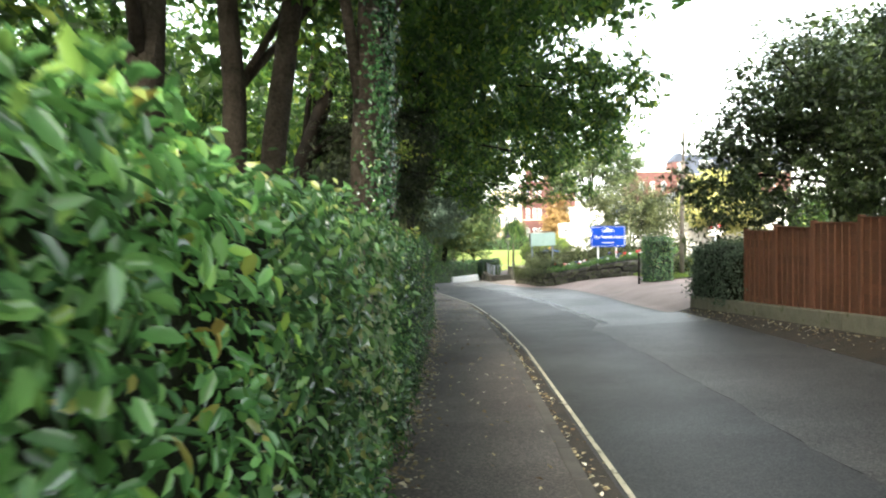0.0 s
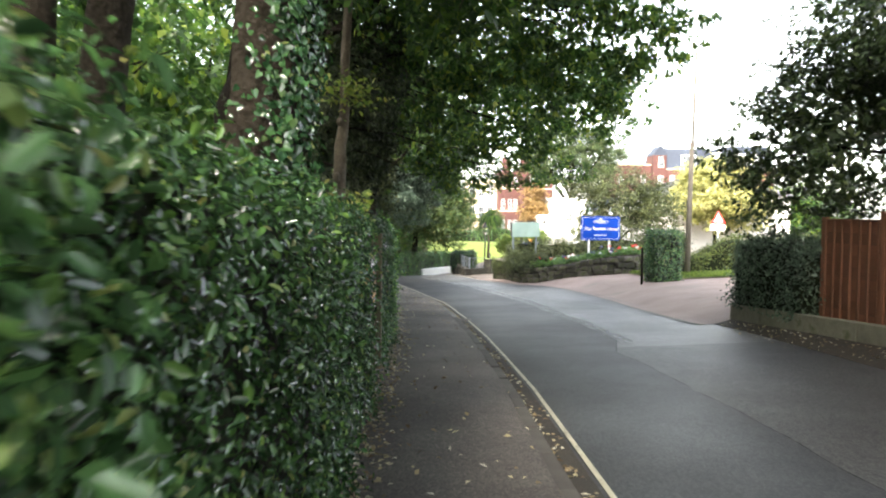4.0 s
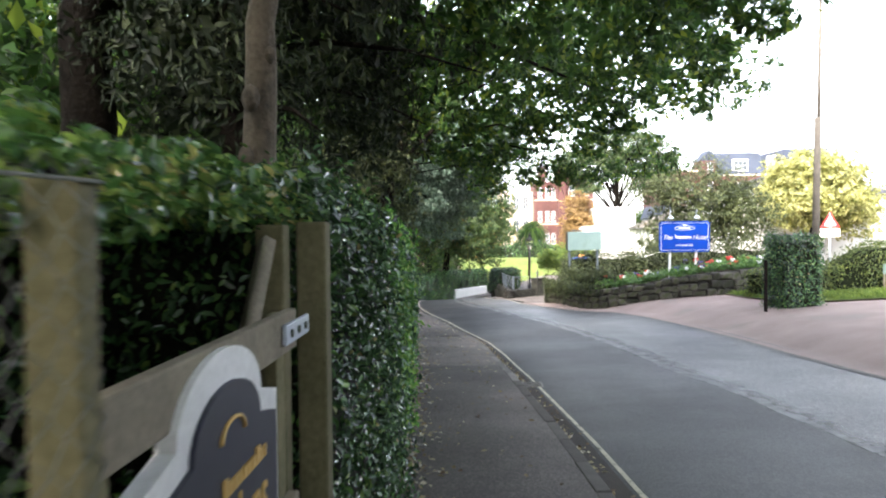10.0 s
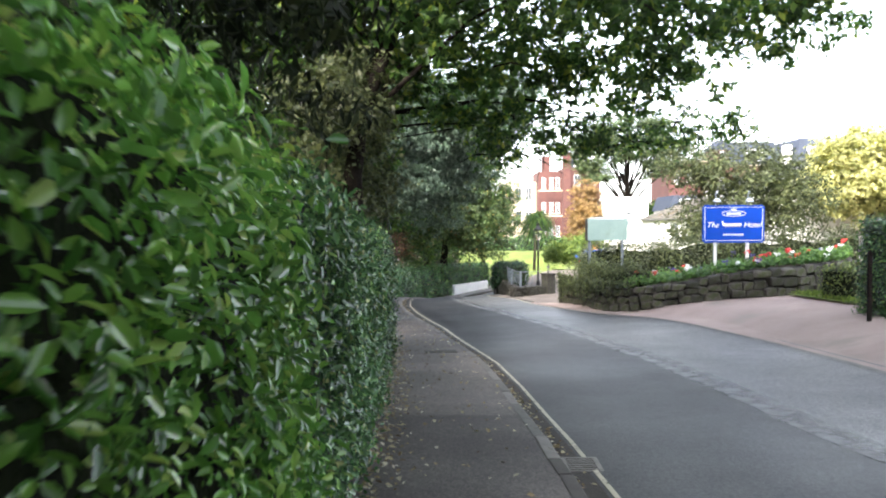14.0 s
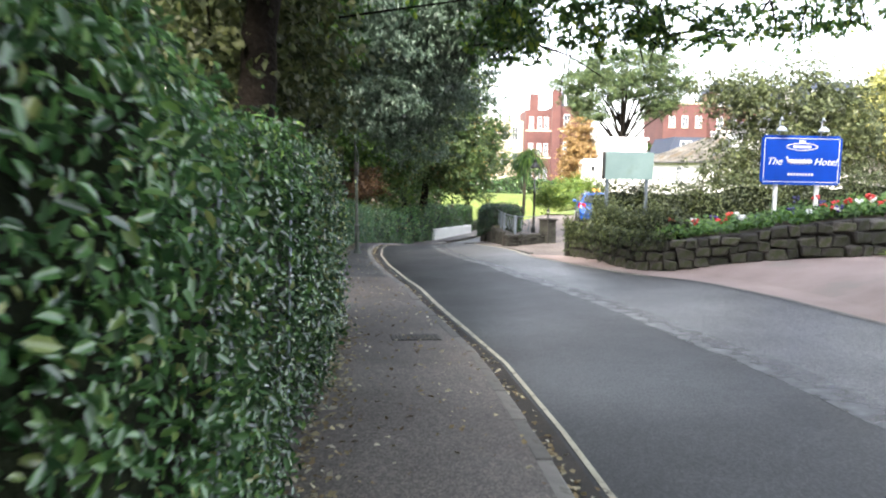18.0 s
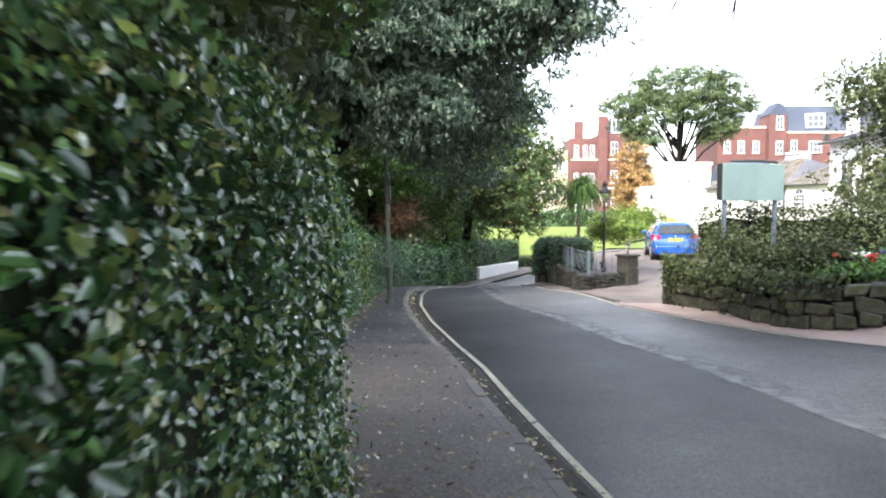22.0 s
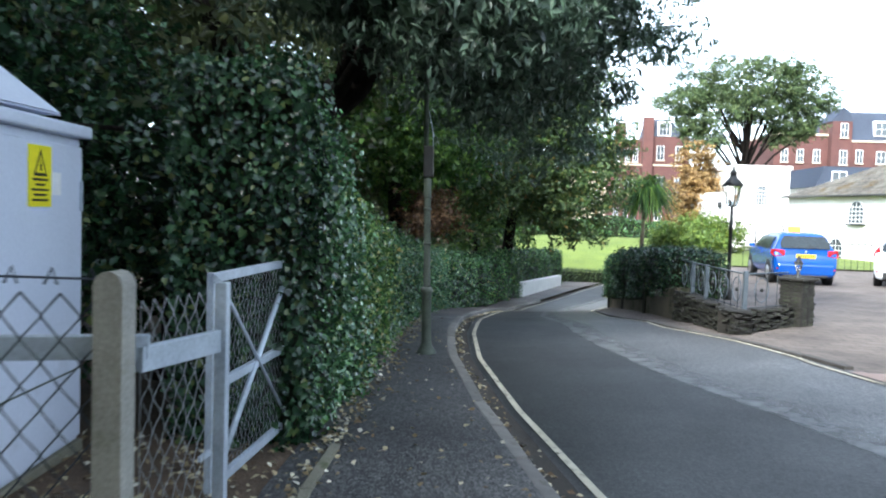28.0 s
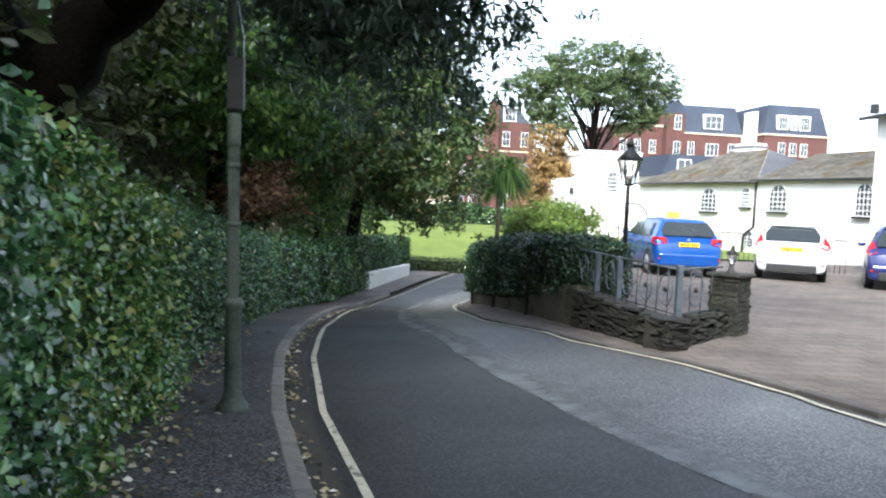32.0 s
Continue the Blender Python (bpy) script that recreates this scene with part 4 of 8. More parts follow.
hedge_body(-12, 0.0, XH, 1.3, G, HTOP, R, L_LAUREL, 250, 0.08, "dense clipped glossy green hedge beside the pavement", ends=(False, False), topdensity=0.28)
hedge_body(0.0, 1.9, XH, 1.3, G, HTOP, R, L_LAUREL, 1350, 0.062, "leafy glossy laurel hedge beside the pavement", ends=(False, False))
hedge_body(1.9, 6.4, XH, 1.3, G, HTOP, R, L_GLOSSY, 1500, 0.055, "glossy mixed green hedge beside the pavement", ends=(False, False), topdensity=0.28)
hedge_body(6.4, 12.3, XH, 1.3, G, HTOP, R, L_HEDGE, 2300, 0.041, "dense clipped glossy green hedge beside the pavement", ends=(False, False), topdensity=0.28)
hedge_body(12.3, 13.3, lambda y: -0.5, 1.0, G, lambda y: HTOP(y) - 0.34, R, L_HEDGE, 1300, 0.045, "dark hedge pressed against a wire fence", ends=(True, True))
hedge_body(15.2, 18.4, lambda y: XH(y) - 0.05, 2.2, G, HTOP, R, L_HEDGE, 2200, 0.042, "tall clipped dark green hedge beside the pavement", ends=(True, False), topdensity=0.28)
hedge_body(18.4, 21.0, lambda y: XH(y) - 0.05, 2.2, G, HTOP, R, L_FRESH, 1550, 0.053, "hedge section of fresh bright green leaves", ends=(False, False), topdensity=0.28)
hedge_body(21.0, 26.4, lambda y: XH(y) - 0.05, 2.2, G, HTOP, R, L_GLOSSY, 1550, 0.053, "tall clipped hedge of bluish glossy leaves", ends=(False, False), topdensity=0.28)
hedge_body(26.4, 29.2, lambda y: XH(y) - 0.05, 2.2, G, HTOP, R, L_HEDGE, 1550, 0.053, "tall clipped dark green hedge beside the pavement", ends=(False, False), topdensity=0.28)
hedge_body(29.2, 32.45, lambda y: XH(y) - 0.05, 2.2, G, HTOP, R, L_IVYMIX, 2500, 0.039, "tall hedge of small dull ivy leaves", ends=(False, False), topdensity=0.28, fine="ivy")
hedge_body(32.45, 33.02, lambda y: XH(y) - 0.05, 1.6, G, HTOP, R, L_IVYPALE, 2500, 0.041, "hedge end overgrown with yellowing ivy", ends=(False, True), topdensity=0.28, fine="ivy")
lintel = thing("hedge_arch", "clipped hedge top growing across above the gate", "hedge")
for k in range(6):
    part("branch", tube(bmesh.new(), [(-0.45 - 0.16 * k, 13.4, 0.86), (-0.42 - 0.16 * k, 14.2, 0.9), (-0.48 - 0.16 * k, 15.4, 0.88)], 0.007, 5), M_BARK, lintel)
lc = np.stack([R.uniform(-1.5, -0.3, 13000), R.uniform(13.3, 15.35, 13000), R.uniform(0, 1, 13000)], 1)
lc[:, 2] = np.interp(lc[:, 1], (13.2, 14.3, 15.35), (0.9, 0.95, 0.94)) + 0.03 * np.sin(lc[:, 1] * 9) - 0.15 * lc[:, 2] ** 1.5
leaves("foliage", lc, np.array([0.4, -0.2, 1.0]) + R.normal(0, 0.6, (13000, 3)), 0.04, L_IVYPALE, lintel, "", 0.6, 0.25, True, R)
hedge_body(13.3, 15.4, lambda y: -1.15, 1.0, G, HTOP, R, L_HEDGE, 500, 0.075, "dark hedge in the shade behind the garden gate", ends=(False, False))
spray = thing("vine_spray", "yellow-green leafy shoots standing above the hedge end", "shoots")
rng_v = np.random.default_rng(132)
vc = []
for k in range(9):
    a = Vector((-0.55 + 0.03 * k, 11.75 + 0.11 * k, 0.95))
    b = a + Vector((rng_v.uniform(0.02, 0.16), rng_v.uniform(-0.1, 0.12), rng_v.uniform(0.1, 0.3)))
    part("shoot", tube(bmesh.new(), [a - Vector((0, 0, 0.15)), a.lerp(b, 0.5), b], [0.006, 0.004, 0.002], 4), M_BARKPALE, spray)
    vc += [tuple(a.lerp(b, f) + Vector(rng_v.normal(0, 0.03, 3))) for f in rng_v.uniform(0.1, 1.05, 16)]
leaves("foliage", np.array(vc), np.array([0.3, -0.5, 0.8]) + rng_v.normal(0, 0.5, (len(vc), 3)), 0.075, L_SPRAY, spray, "", 1.1, 0.3, "ivy", rng_v)
climber = thing("bindweed", "pale broad-leaved climber over the face of the hedge", "climber")
rng_v = np.random.default_rng(133)
n = 900
by, bz = rng_v.uniform(3.4, 5.6, n), rng_v.uniform(0.1, 1.35, n)
keep = np.sin(by * 5.0 + bz * 3) + np.sin(bz * 6 - by * 2) > -0.3
by, bz = by[keep], bz[keep]
n = len(by)
for k in range(6):
    y = 3.6 + 0.36 * k
    part("stem", tube(bmesh.new(), [(XH(y) + 0.02, y, G(y) + 0.3), (XH(y) + 0.05, y + 0.1, 0.5), (XH(y) + 0.02, y + 0.3, 1.2)], 0.004, 4), M_BARKPALE, climber)
leaves("foliage", np.stack([np.array([XH(y) for y in by]) + rng_v.normal(0.07, 0.03, n), by, bz], 1), np.array([1.0, -0.3, 0.6]) + rng_v.normal(0, 0.35, (n, 3)), 0.052, L_BIND, climber, "", 1.05, 0.6, "ivy", rng_v)
IY = (41.2, 42, 43.4, 46, 50, 57, 62, 70, 76, 83)
IZ = (0.5, -0.05, -0.55, -0.85, -1.2, -1.8, -2.1, -2.3, -2.45, -2.5)


def ITOP(y):
    return interp(y, IY, IZ) + 0.06 * math.sin(y * 2.6) + 0.05 * math.sin(y * 5.3)


# corner end coloured as shaded ivy, road face as lit ivy
hedge_body(41.2, 41.5, lambda y: XH(y) - 0.05, 1.0, G, ITOP, R, L_IVYDARK, 1900, 0.055, "tall ivy at the corner of the boundary hedge, shade in its leaf colour", shag=0.09, fine="ivy", ends=(True, False))
hedge_body(41.5, 43.2, lambda y: XH(y) - 0.05, 1.0, G, ITOP, R, L_IVYLIT, 1900, 0.05, "tall glossy ivy-covered hedge beside the pavement, leaves brightened as lit", shag=0.09, fine="ivy", ends=(False, False))
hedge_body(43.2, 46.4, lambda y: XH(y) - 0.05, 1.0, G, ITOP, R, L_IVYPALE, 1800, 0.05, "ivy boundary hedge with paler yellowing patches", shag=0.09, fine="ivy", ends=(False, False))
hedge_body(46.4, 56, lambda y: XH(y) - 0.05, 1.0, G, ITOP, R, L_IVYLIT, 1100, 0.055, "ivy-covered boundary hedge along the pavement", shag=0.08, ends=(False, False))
hedge_body(56, 70.5, lambda y: XH(y) - 0.05, 1.0, G, ITOP, R, L_HEDGE, 420, 0.09, "clipped green hedge round the bend", fine=False)
hedge_body(70.5, 84, lambda y: XH(y) - 0.3, 1.0, G, lambda y: G(y) + 2.0, R, L_HEDGE, 300, 0.1, "green hedge above a white wall", fine=False)

# trees behind the left hedge and over the road
tree("large dark-barked broadleaf tree overhanging the road", (-3.2, 9, -0.6), [(-3.2, 9, 3), (-3.0, 9.2, 7)], [(-3, 9, 8, 4, 4.5, 3), (-1.5, 11, 7, 3, 3, 2.2)], 200, 60, 0.42, 0.15, L_BROAD, 11, 5, 0.3, M_BARKBROWN, twigs=30, inner=0.03)
twin = tree("dark twin-stemmed broadleaf tree behind the hedge", (-2.7, 11.2, -0.8), [(-2.75, 11.2, 2), (-2.95, 11.4, 7)], [(-2, 13, 7.5, 3.6, 4, 2.8)], 120, 60, 0.42, 0.15, L_BROAD, 12, 4, 0.25, M_BARKBROWN, inner=0.03)
part("trunk", tube(bmesh.new(), [(-2.45, 11.25, -0.8), (-2.36, 11.25, 0.8), (-2.2, 11.3, 2.6), (-1.9, 11.6, 5), (-1.7, 12, 7.5)], [0.24, 0.2, 0.18, 0.15, 0.08], 10), M_BARKBROWN, twin, "second grey-brown stem")
ivied = tree("stout grey-brown tree growing through the hedge, ivy up one side", (-1.05, 10.3, -0.6), [(-0.78, 10.3, 1.0), (-0.72, 10.35, 2.6), (-0.52, 10.6, 7.5)], [(0.6, 15.5, 6.6, 3.2, 4.0, 2.3), (-0.5, 11, 8, 3, 3, 2)], 180, 60, 0.4, 0.14, L_BROAD, 13, 5, 0.38, M_BARKBROWN, twigs=30, inner=0.1)
rng_v = np.random.default_rng(131)
n = 3600
iz = 0.9 + 5.6 * rng_v.uniform(0, 1, n)
ia = rng_v.normal(-0.55, 0.55, n) - 0.5 * np.clip((1.9 - iz) / 1.0, 0, 1)
ir = np.interp(iz, (0.9, 2.5, 6.5), (0.36, 0.31, 0.2)) + np.abs(rng_v.normal(0.02, 0.045, n))
ip = np.stack([np.interp(iz, (1, 2.6, 7.5), (-0.78, -0.72, -0.52)) + ir * np.cos(ia), np.interp(iz, (1, 2.6, 7.5), (10.3, 10.35, 10.6)) + ir * np.sin(ia), iz], 1)
leaves("ivy", ip, np.stack([np.cos(ia), np.sin(ia), np.full(n, 0.3)], 1) + rng_v.normal(0, 0.4, (n, 3)), 0.06, L_IVY, ivied, "dark ivy up one side", 0.95, 0.4, "ivy", rng_v)
conifer = tree("dark drooping conifer with bare level boughs", (-2.1, 20.6, -1.3), [(-2.1, 20.6, 3), (-2.0, 20.7, 8)], [(-1.4, 20.9, 3.4, 1.4, 1.9, 1.5), (-1.6, 22, 5.0, 1.6, 2.0, 1.4), (-2.5, 20.6, 2.6, 1.0, 1.4, 1.4), (-1.0, 22.8, 2.3, 0.8, 1.5, 1.0)], 280, 60, 0.3, 0.1, L_CONIFER, 145, 3, 0.24, name="conifer", width=0.3, droop=0.8)
for k in range(10):
    zb, ang, ln = 1.9 + 0.36 * k, -0.9 + 0.83 * (k * 5 % 7) / 3.0, 1.5 + 0.35 * (k % 3)
    c0, c1 = Vector((-2.05, 20.65, zb)), Vector((math.cos(ang), math.sin(ang), 0))
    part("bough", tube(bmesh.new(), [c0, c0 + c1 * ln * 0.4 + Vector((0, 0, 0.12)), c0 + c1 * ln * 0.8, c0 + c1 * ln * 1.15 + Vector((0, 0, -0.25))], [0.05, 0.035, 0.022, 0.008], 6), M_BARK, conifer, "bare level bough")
slender = tree("slender pale-barked tree by the garden gate", (-1.12, 17.5, -1.1), [(-1.06, 17.5, 1.6), (-0.98, 17.5, 2.6), (-0.9, 17.6, 6)], [(0.3, 19, 6.5, 2.4, 3.0, 1.8), (0.8, 17.2, 4.3, 0.9, 1.0, 0.7)], 130, 55, 0.33, 0.13, L_BROAD, 14, 0, 0.13, M_BARKPALE, twigs=20, inner=0.08)
rng_v = np.random.default_rng(134)
for z, a, r in ((0.95, -1.2, 0.045), (1.25, -2.2, 0.05), (1.62, -1.8, 0.06), (1.9, -0.6, 0.04), (2.5, -1.4, 0.05)):
    bm = bmesh.new()
    bmesh.ops.create_icosphere(bm, subdivisions=2, radius=r, matrix=Matrix.Translation((-1.06 + 0.11 * math.cos(a), 17.5 + 0.11 * math.sin(a), z)) @ Matrix.Diagonal((1, 1, 1.5, 1)))
    part("knot", bm, M_BARKPALE, slender, "swollen knot in the bark")
n = 260
vc = np.array([-1.0, 17.3, 2.95]) + rng_v.normal(0, 1, (n, 3)) * np.array([0.3, 0.2, 0.16])
leaves("side_shoot_foliage", vc, np.array([0.3, -0.5, 0.8]) + rng_v.normal(0, 0.5, (n, 3)), 0.09, L_SPRAY, slender, "yellow-green side shoots", 0.7, 0.6, True, rng_v)["kind"] = "stuff"
tree("spreading dark tree overhanging the lane", (-3.7, 20.5, -1.3), [(-3.6, 20.4, 3), (-2.6, 21, 6)], [(1.6, 22.5, 5.6, 3.6, 4.2, 1.7), (-1.5, 21, 6.5, 3.5, 4.5, 2.6), (2.6, 28.5, 4.6, 2.6, 3.2, 1.4), (4.4, 25.5, 4.4, 1.7, 2.2, 0.8), (4.6, 22, 5.2, 1.6, 2, 1.0), (-0.3, 23.5, 4.0, 1.8, 2.6, 1.3)], 400, 62, 0.25, 0.135, L_BROAD, 15, 7, 0.34, twigs=60, inner=0.1)
tree("dark tree leaning over the road with drooping twigs", (-1.45, 29.3, -1.9), [(-1.4, 29.3, 0.5), (-1.3, 29.5, 2.0), (-0.7, 31.2, 4.4)], [(0.8, 33.2, 3.7, 1.9, 1.9, 1.7), (3.5, 33.2, 4.0, 2.0, 1.9, 1.6), (5.9, 33.4, 4.7, 1.7, 1.7, 1.4), (7.4, 33.6, 5.1, 1.1, 1.3, 1.0), (0, 33, 5.9, 3.0, 2.4, 1.5), (4.4, 33.2, 6.3, 3.0, 2.4, 1.5), (-1.5, 31.5, 4.6, 3.0, 3.6, 2.0), (-2.4, 36, 4.2, 2.2, 3.4, 2.3), (-3.6, 32.5, 5.6, 2.4, 3.0, 2.4)], 560, 62, 0.22, 0.13, L_BROAD, 16, 9, 0.2, twigs=80, inner=0.1)
tree("thin overhanging boughs with drooping sprays of small leaves", (-3.3, 34.6, -1.9), [(-2.9, 34.6, 1.5), (-1.6, 34.7, 2.9), (0.6, 34.8, 3.2)], [(2.2, 34.8, 2.4, 1.6, 0.9, 0.55), (4.0, 34.9, 2.45, 1.7, 0.9, 0.5), (5.8, 35, 2.65, 1.3, 0.8, 0.45), (1.0, 34.8, 2.2, 0.7, 0.6, 0.5)], 125, 28, 0.13, 0.092, L_BROAD, 116, 7, 0.07, twigs=50, inner=0)
oak = tree("grey-green evergreen oak with a heavy low crown", (-5.5, 50.3, -2.6), [(-5.4, 50.3, -0.16), (-5.3, 50.3, 0.6), (-4.2, 50.3, 1.75), (-3.0, 49.5, 3.6)], [(-1.15, 50.2, 3.5, 2.8, 3.4, 3.2), (-2.6, 46.5, 4.0, 2.6, 3.4, 2.6), (0.6, 47.4, 4.7, 2.6, 2.2, 1.5), (-3.8, 44.6, 4.4, 2.2, 2.6, 1.8), (0.9, 47.2, 4.2, 2.2, 1.8, 1.0), (1.4, 46.6, 5.4, 2.0, 1.8, 0.9), (-2.5, 44.9, 1.9, 1.2, 0.9, 0.8), (-1.4, 45.6, 2.0, 1.3, 1.1, 0.9), (-3.6, 44.9, 2.3, 1.2, 0.9, 0.8)], 880, 62, 0.3, 0.125, L_OLIVE, 17, 4, 0.6, width=0.35, droop=0.8, twigs=80, inner=0.22)
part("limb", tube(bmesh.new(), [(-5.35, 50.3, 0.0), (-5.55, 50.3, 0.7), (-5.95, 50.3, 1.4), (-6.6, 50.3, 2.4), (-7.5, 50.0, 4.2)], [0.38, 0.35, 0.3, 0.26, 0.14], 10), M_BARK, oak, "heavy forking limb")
# thicket leaves darkened to stand for the deep shade behind the gate
tree("ivy-smothered thicket behind the gate, deep shade in its leaf colour", (-4.6, 43.2, -2.3), [(-4.5, 43.2, -0.8), (-4.3, 43, 0.4)], [(-4.2, 42.1, -0.4, 1.2, 1.0, 1.2), (-5.8, 42.2, 1.2, 1.5, 1.6, 1.8), (-5.4, 42.6, -0.6, 1.0, 1.6, 1.4), (-5.0, 36.5, -0.9, 0.8, 0.7, 1.4)], 300, 60, 0.28, 0.065, L_IVYDARK, 18, 4, 0.12, category="thicket", name="thicket", width=0.7)
tree("mid-green tree on the bend", (-1.2, 71, -4.2), [(-0.8, 70.5, -1), (-0.3, 70, 3)], [(1.2, 68.5, 1.1, 2.8, 3.2, 3.2), (0.6, 70, 4.4, 2.5, 3.0, 2.6), (-3.2, 66, 2.5, 3, 4, 4)], 540, 76, 0.4, 0.15, L_BEND, 19, 6, 0.3)
tree("green tree with autumn-tinted lower leaves", (-4.6, 60, -3.6), [(-4.6, 60, 0), (-4.4, 60, 4)], [(-4.2, 60, 2.8, 2.6, 3.4, 3.2)], 220, 55, 0.4, 0.17, L_GREEN, 20, 5, 0.28)
tree("rust-brown autumn shrub under the trees", (-3.9, 60, -3.2), [(-3.9, 60, -1.6)], [(-3.4, 59.5, -0.7, 0.9, 1.6, 0.7)], 40, 50, 0.25, 0.1, L_RUST, 21, 3, 0.08, category="shrub", name="shrub")
for k, (x, y) in enumerate([(-7, -4), (-7.5, 3), (-8, 10), (-7.5, 16.5), (-8, 23), (-7.2, 29), (-7.4, 37), (-8, 44), (-8, 51), (-7.6, 58), (-7, 65), (-6, 73), (-2.5, 80), (-12, 25), (-12, 34), (-12, 6), (-13, 50)]):
    z = G(y)
    tree("tall shady woodland tree in the gardens", (x, y, z), [(x, y, z + 3), (x + 0.3, y + 0.3, z + 6)], [(x, y, z + 6.5, 3.2, 3.9, 3.4), (x + 0.4, y, z + 2.6, 2.4, 3.4, 2.3)], 110 if k in (3, 4, 14) else 250, 44 if 5 < k < 11 else 26, 0.5, 0.18 if 5 < k < 11 else 0.28, L_LIMEOLIVE if 6 < k < 10 else L_BROAD if k % 3 else L_GREEN, 40 + k, 6, 0.25, inner=0 if k in (3, 4, 14) else 0.1)
for k, y in enumerate((-6, 4, 34, 46, 58)):
    tree("shady tree deep in the woodland gardens", (-16.5, y, G(y)), [(-16.5, y, G(y) + 4), (-16, y, G(y) + 8)], [(-16.5, y, G(y) + 4, 2.5, 5.0, 3.6), (-16, y + 3, G(y) + 9, 2.5, 5.0, 3.4)], 110, 30, 0.8, 0.46, L_GREEN, 160 + k, 6, 0.3, inner=0.15)

# growth above the clipped hedge, and an unseen tree added to shade the lane
tree("unseen added tree with shading boughs high over the lane", (-3.6, 3.0, -0.3), [(-3.5, 3.0, 4), (-2.6, 3.2, 7.5)], [(-1.5, -3, 8.4, 3.2, 3.6, 1.2), (2.5, -1, 8.6, 3.2, 3.6, 1.2), (0.5, 4, 8.8, 3.4, 3.6, 1.2), (4.5, 6, 8.8, 3.0, 4.0, 1.2), (1.2, 10.5, 8.8, 3.0, 3.4, 1.2), (4.8, 13, 8.8, 2.6, 3.0, 1.2), (2.6, 18, 9.0, 3.0, 3.6, 1.2), (1.5, 24.5, 9.2, 3.0, 3.6, 1.2), (4.6, 22.5, 9.2, 3.0, 3.4, 1.2), (4.6, 27.0, 9.4, 3.0, 3.0, 1.2), (0.5, 28.0, 9.4, 3.0, 3.0, 1.2)], 560, 34, 0.45, 0.33, L_BROAD, 142, 8, 0.32, inner=0.15)
tree("yellow-green shrubby growth rising above the hedge", (-2.3, 31.2, -1.8), [(-2.2, 31.2, -0.4), (-1.9, 31.2, 0.9)], [(-1.7, 30.6, 1.3, 0.65, 1.4, 1.1), (-1.8, 32.0, 1.1, 0.55, 0.9, 0.9), (-1.6, 29.5, 2.4, 0.7, 1.6, 0.8), (-1.7, 31.6, 2.5, 0.7, 1.2, 0.8)], 200, 60, 0.24, 0.075, L_LIMEOLIVE, 141, 5, 0.06, category="shrub", name="overgrowth", width=0.6, inner=0.1)

# evergreen trees behind the fence
tree("dark evergreen tree behind the fence", (9.6, 18.6, -0.9), [(9.5, 18.6, 1.2), (9.7, 18.8, 3)], [(8.1, 20.1, 2.5, 1.9, 1.7, 1.9), (9.2, 19.6, 4.5, 1.9, 2.2, 1.7), (10.2, 17, 3.6, 2.0, 2.6, 2.4), (11, 20, 4.2, 2.2, 2.6, 2.2), (9.6, 16.6, 1.8, 1.4, 2.6, 1.0)], 540, 58, 0.26, 0.115, L_EVER, 71, 8, 0.2, twigs=30)
tree("dark evergreen tree behind the fence", (9.4, 12.2, -0.5), [(9.3, 12.2, 1.4), (9.2, 12, 3)], [(9.2, 12.2, 3.8, 1.9, 2.8, 2.2), (10, 9, 3.6, 2, 3, 2.4), (9.5, 12.6, 2.0, 1.3, 3.0, 1.0)], 370, 56, 0.26, 0.115, L_EVER, 72, 8, 0.2, twigs=30)

# garden trees of the hotel
tree("golden-leaved round tree behind the hedge", (16.8, 50, -1.6), [(16.8, 50, 0.3), (16.9, 50, 1.6)], [(16.8, 50, 2.4, 2.5, 2.3, 1.8), (18.5, 50.6, 1.7, 1.4, 1.6, 1.2)], 330, 50, 0.35, 0.17, L_GOLD, 73, 6, 0.15)
tree("open grey-green shrub tree behind the sign", (10.0, 46.6, -2.2), [(10.0, 46.6, -0.6), (10.2, 46.8, 0.8)], [(10.7, 46.6, 1.9, 2.3, 1.8, 1.7), (8.8, 46.4, 2.5, 1.1, 1.0, 0.6), (9.0, 46.2, 0.4, 1.1, 1.2, 0.8), (12.4, 47, 1.2, 1.6, 1.6, 1.4)], 330, 50, 0.3, 0.1, L_LIMEOLIVE, 74, 12, 0.1, category="shrub tree", inner=0.06)
tree("orange autumn conifer by the white house", (11.6, 88, -2.4), [(11.6, 88, 0.5), (11.6, 88, 2.5)], [(11.6, 88, 0.4, 1.7, 1.5, 2.4), (11.4, 88, 2.6, 1.3, 1.2, 1.7)], 170, 50, 0.3, 0.16, L_AUTUMN, 76, 4, 0.14)
tree("big umbrella-crowned pine with bare spreading limbs", (16.7, 95, -2.2), [(16.6, 95, 1.0), (16.5, 95, 2.8), (16.4, 95, 5.2)], [(16.5, 95, 9.4, 4.8, 4.2, 1.8), (12.2, 95, 7.9, 2.1, 2.4, 1.0), (20.9, 95, 7.9, 2.1, 2.4, 1.0), (13.2, 95, 6.5, 1.9, 2.0, 0.9), (19.8, 95, 6.5, 1.9, 2.0, 0.9), (16.3, 94, 7.3, 2.4, 2.0, 1.0), (13.6, 95, 5.0, 1.6, 1.4, 0.6), (19.2, 95, 5.3, 1.6, 1.4, 0.5), (12.8, 95, 6.0, 1.4, 1.6, 0.5), (20.0, 95, 6.0, 1.4, 1.6, 0.5)], 560, 54, 0.34, 0.22, L_PINE, 77, 24, 0.42, width=0.28, droop=-0.3, category="pine", inner=0)

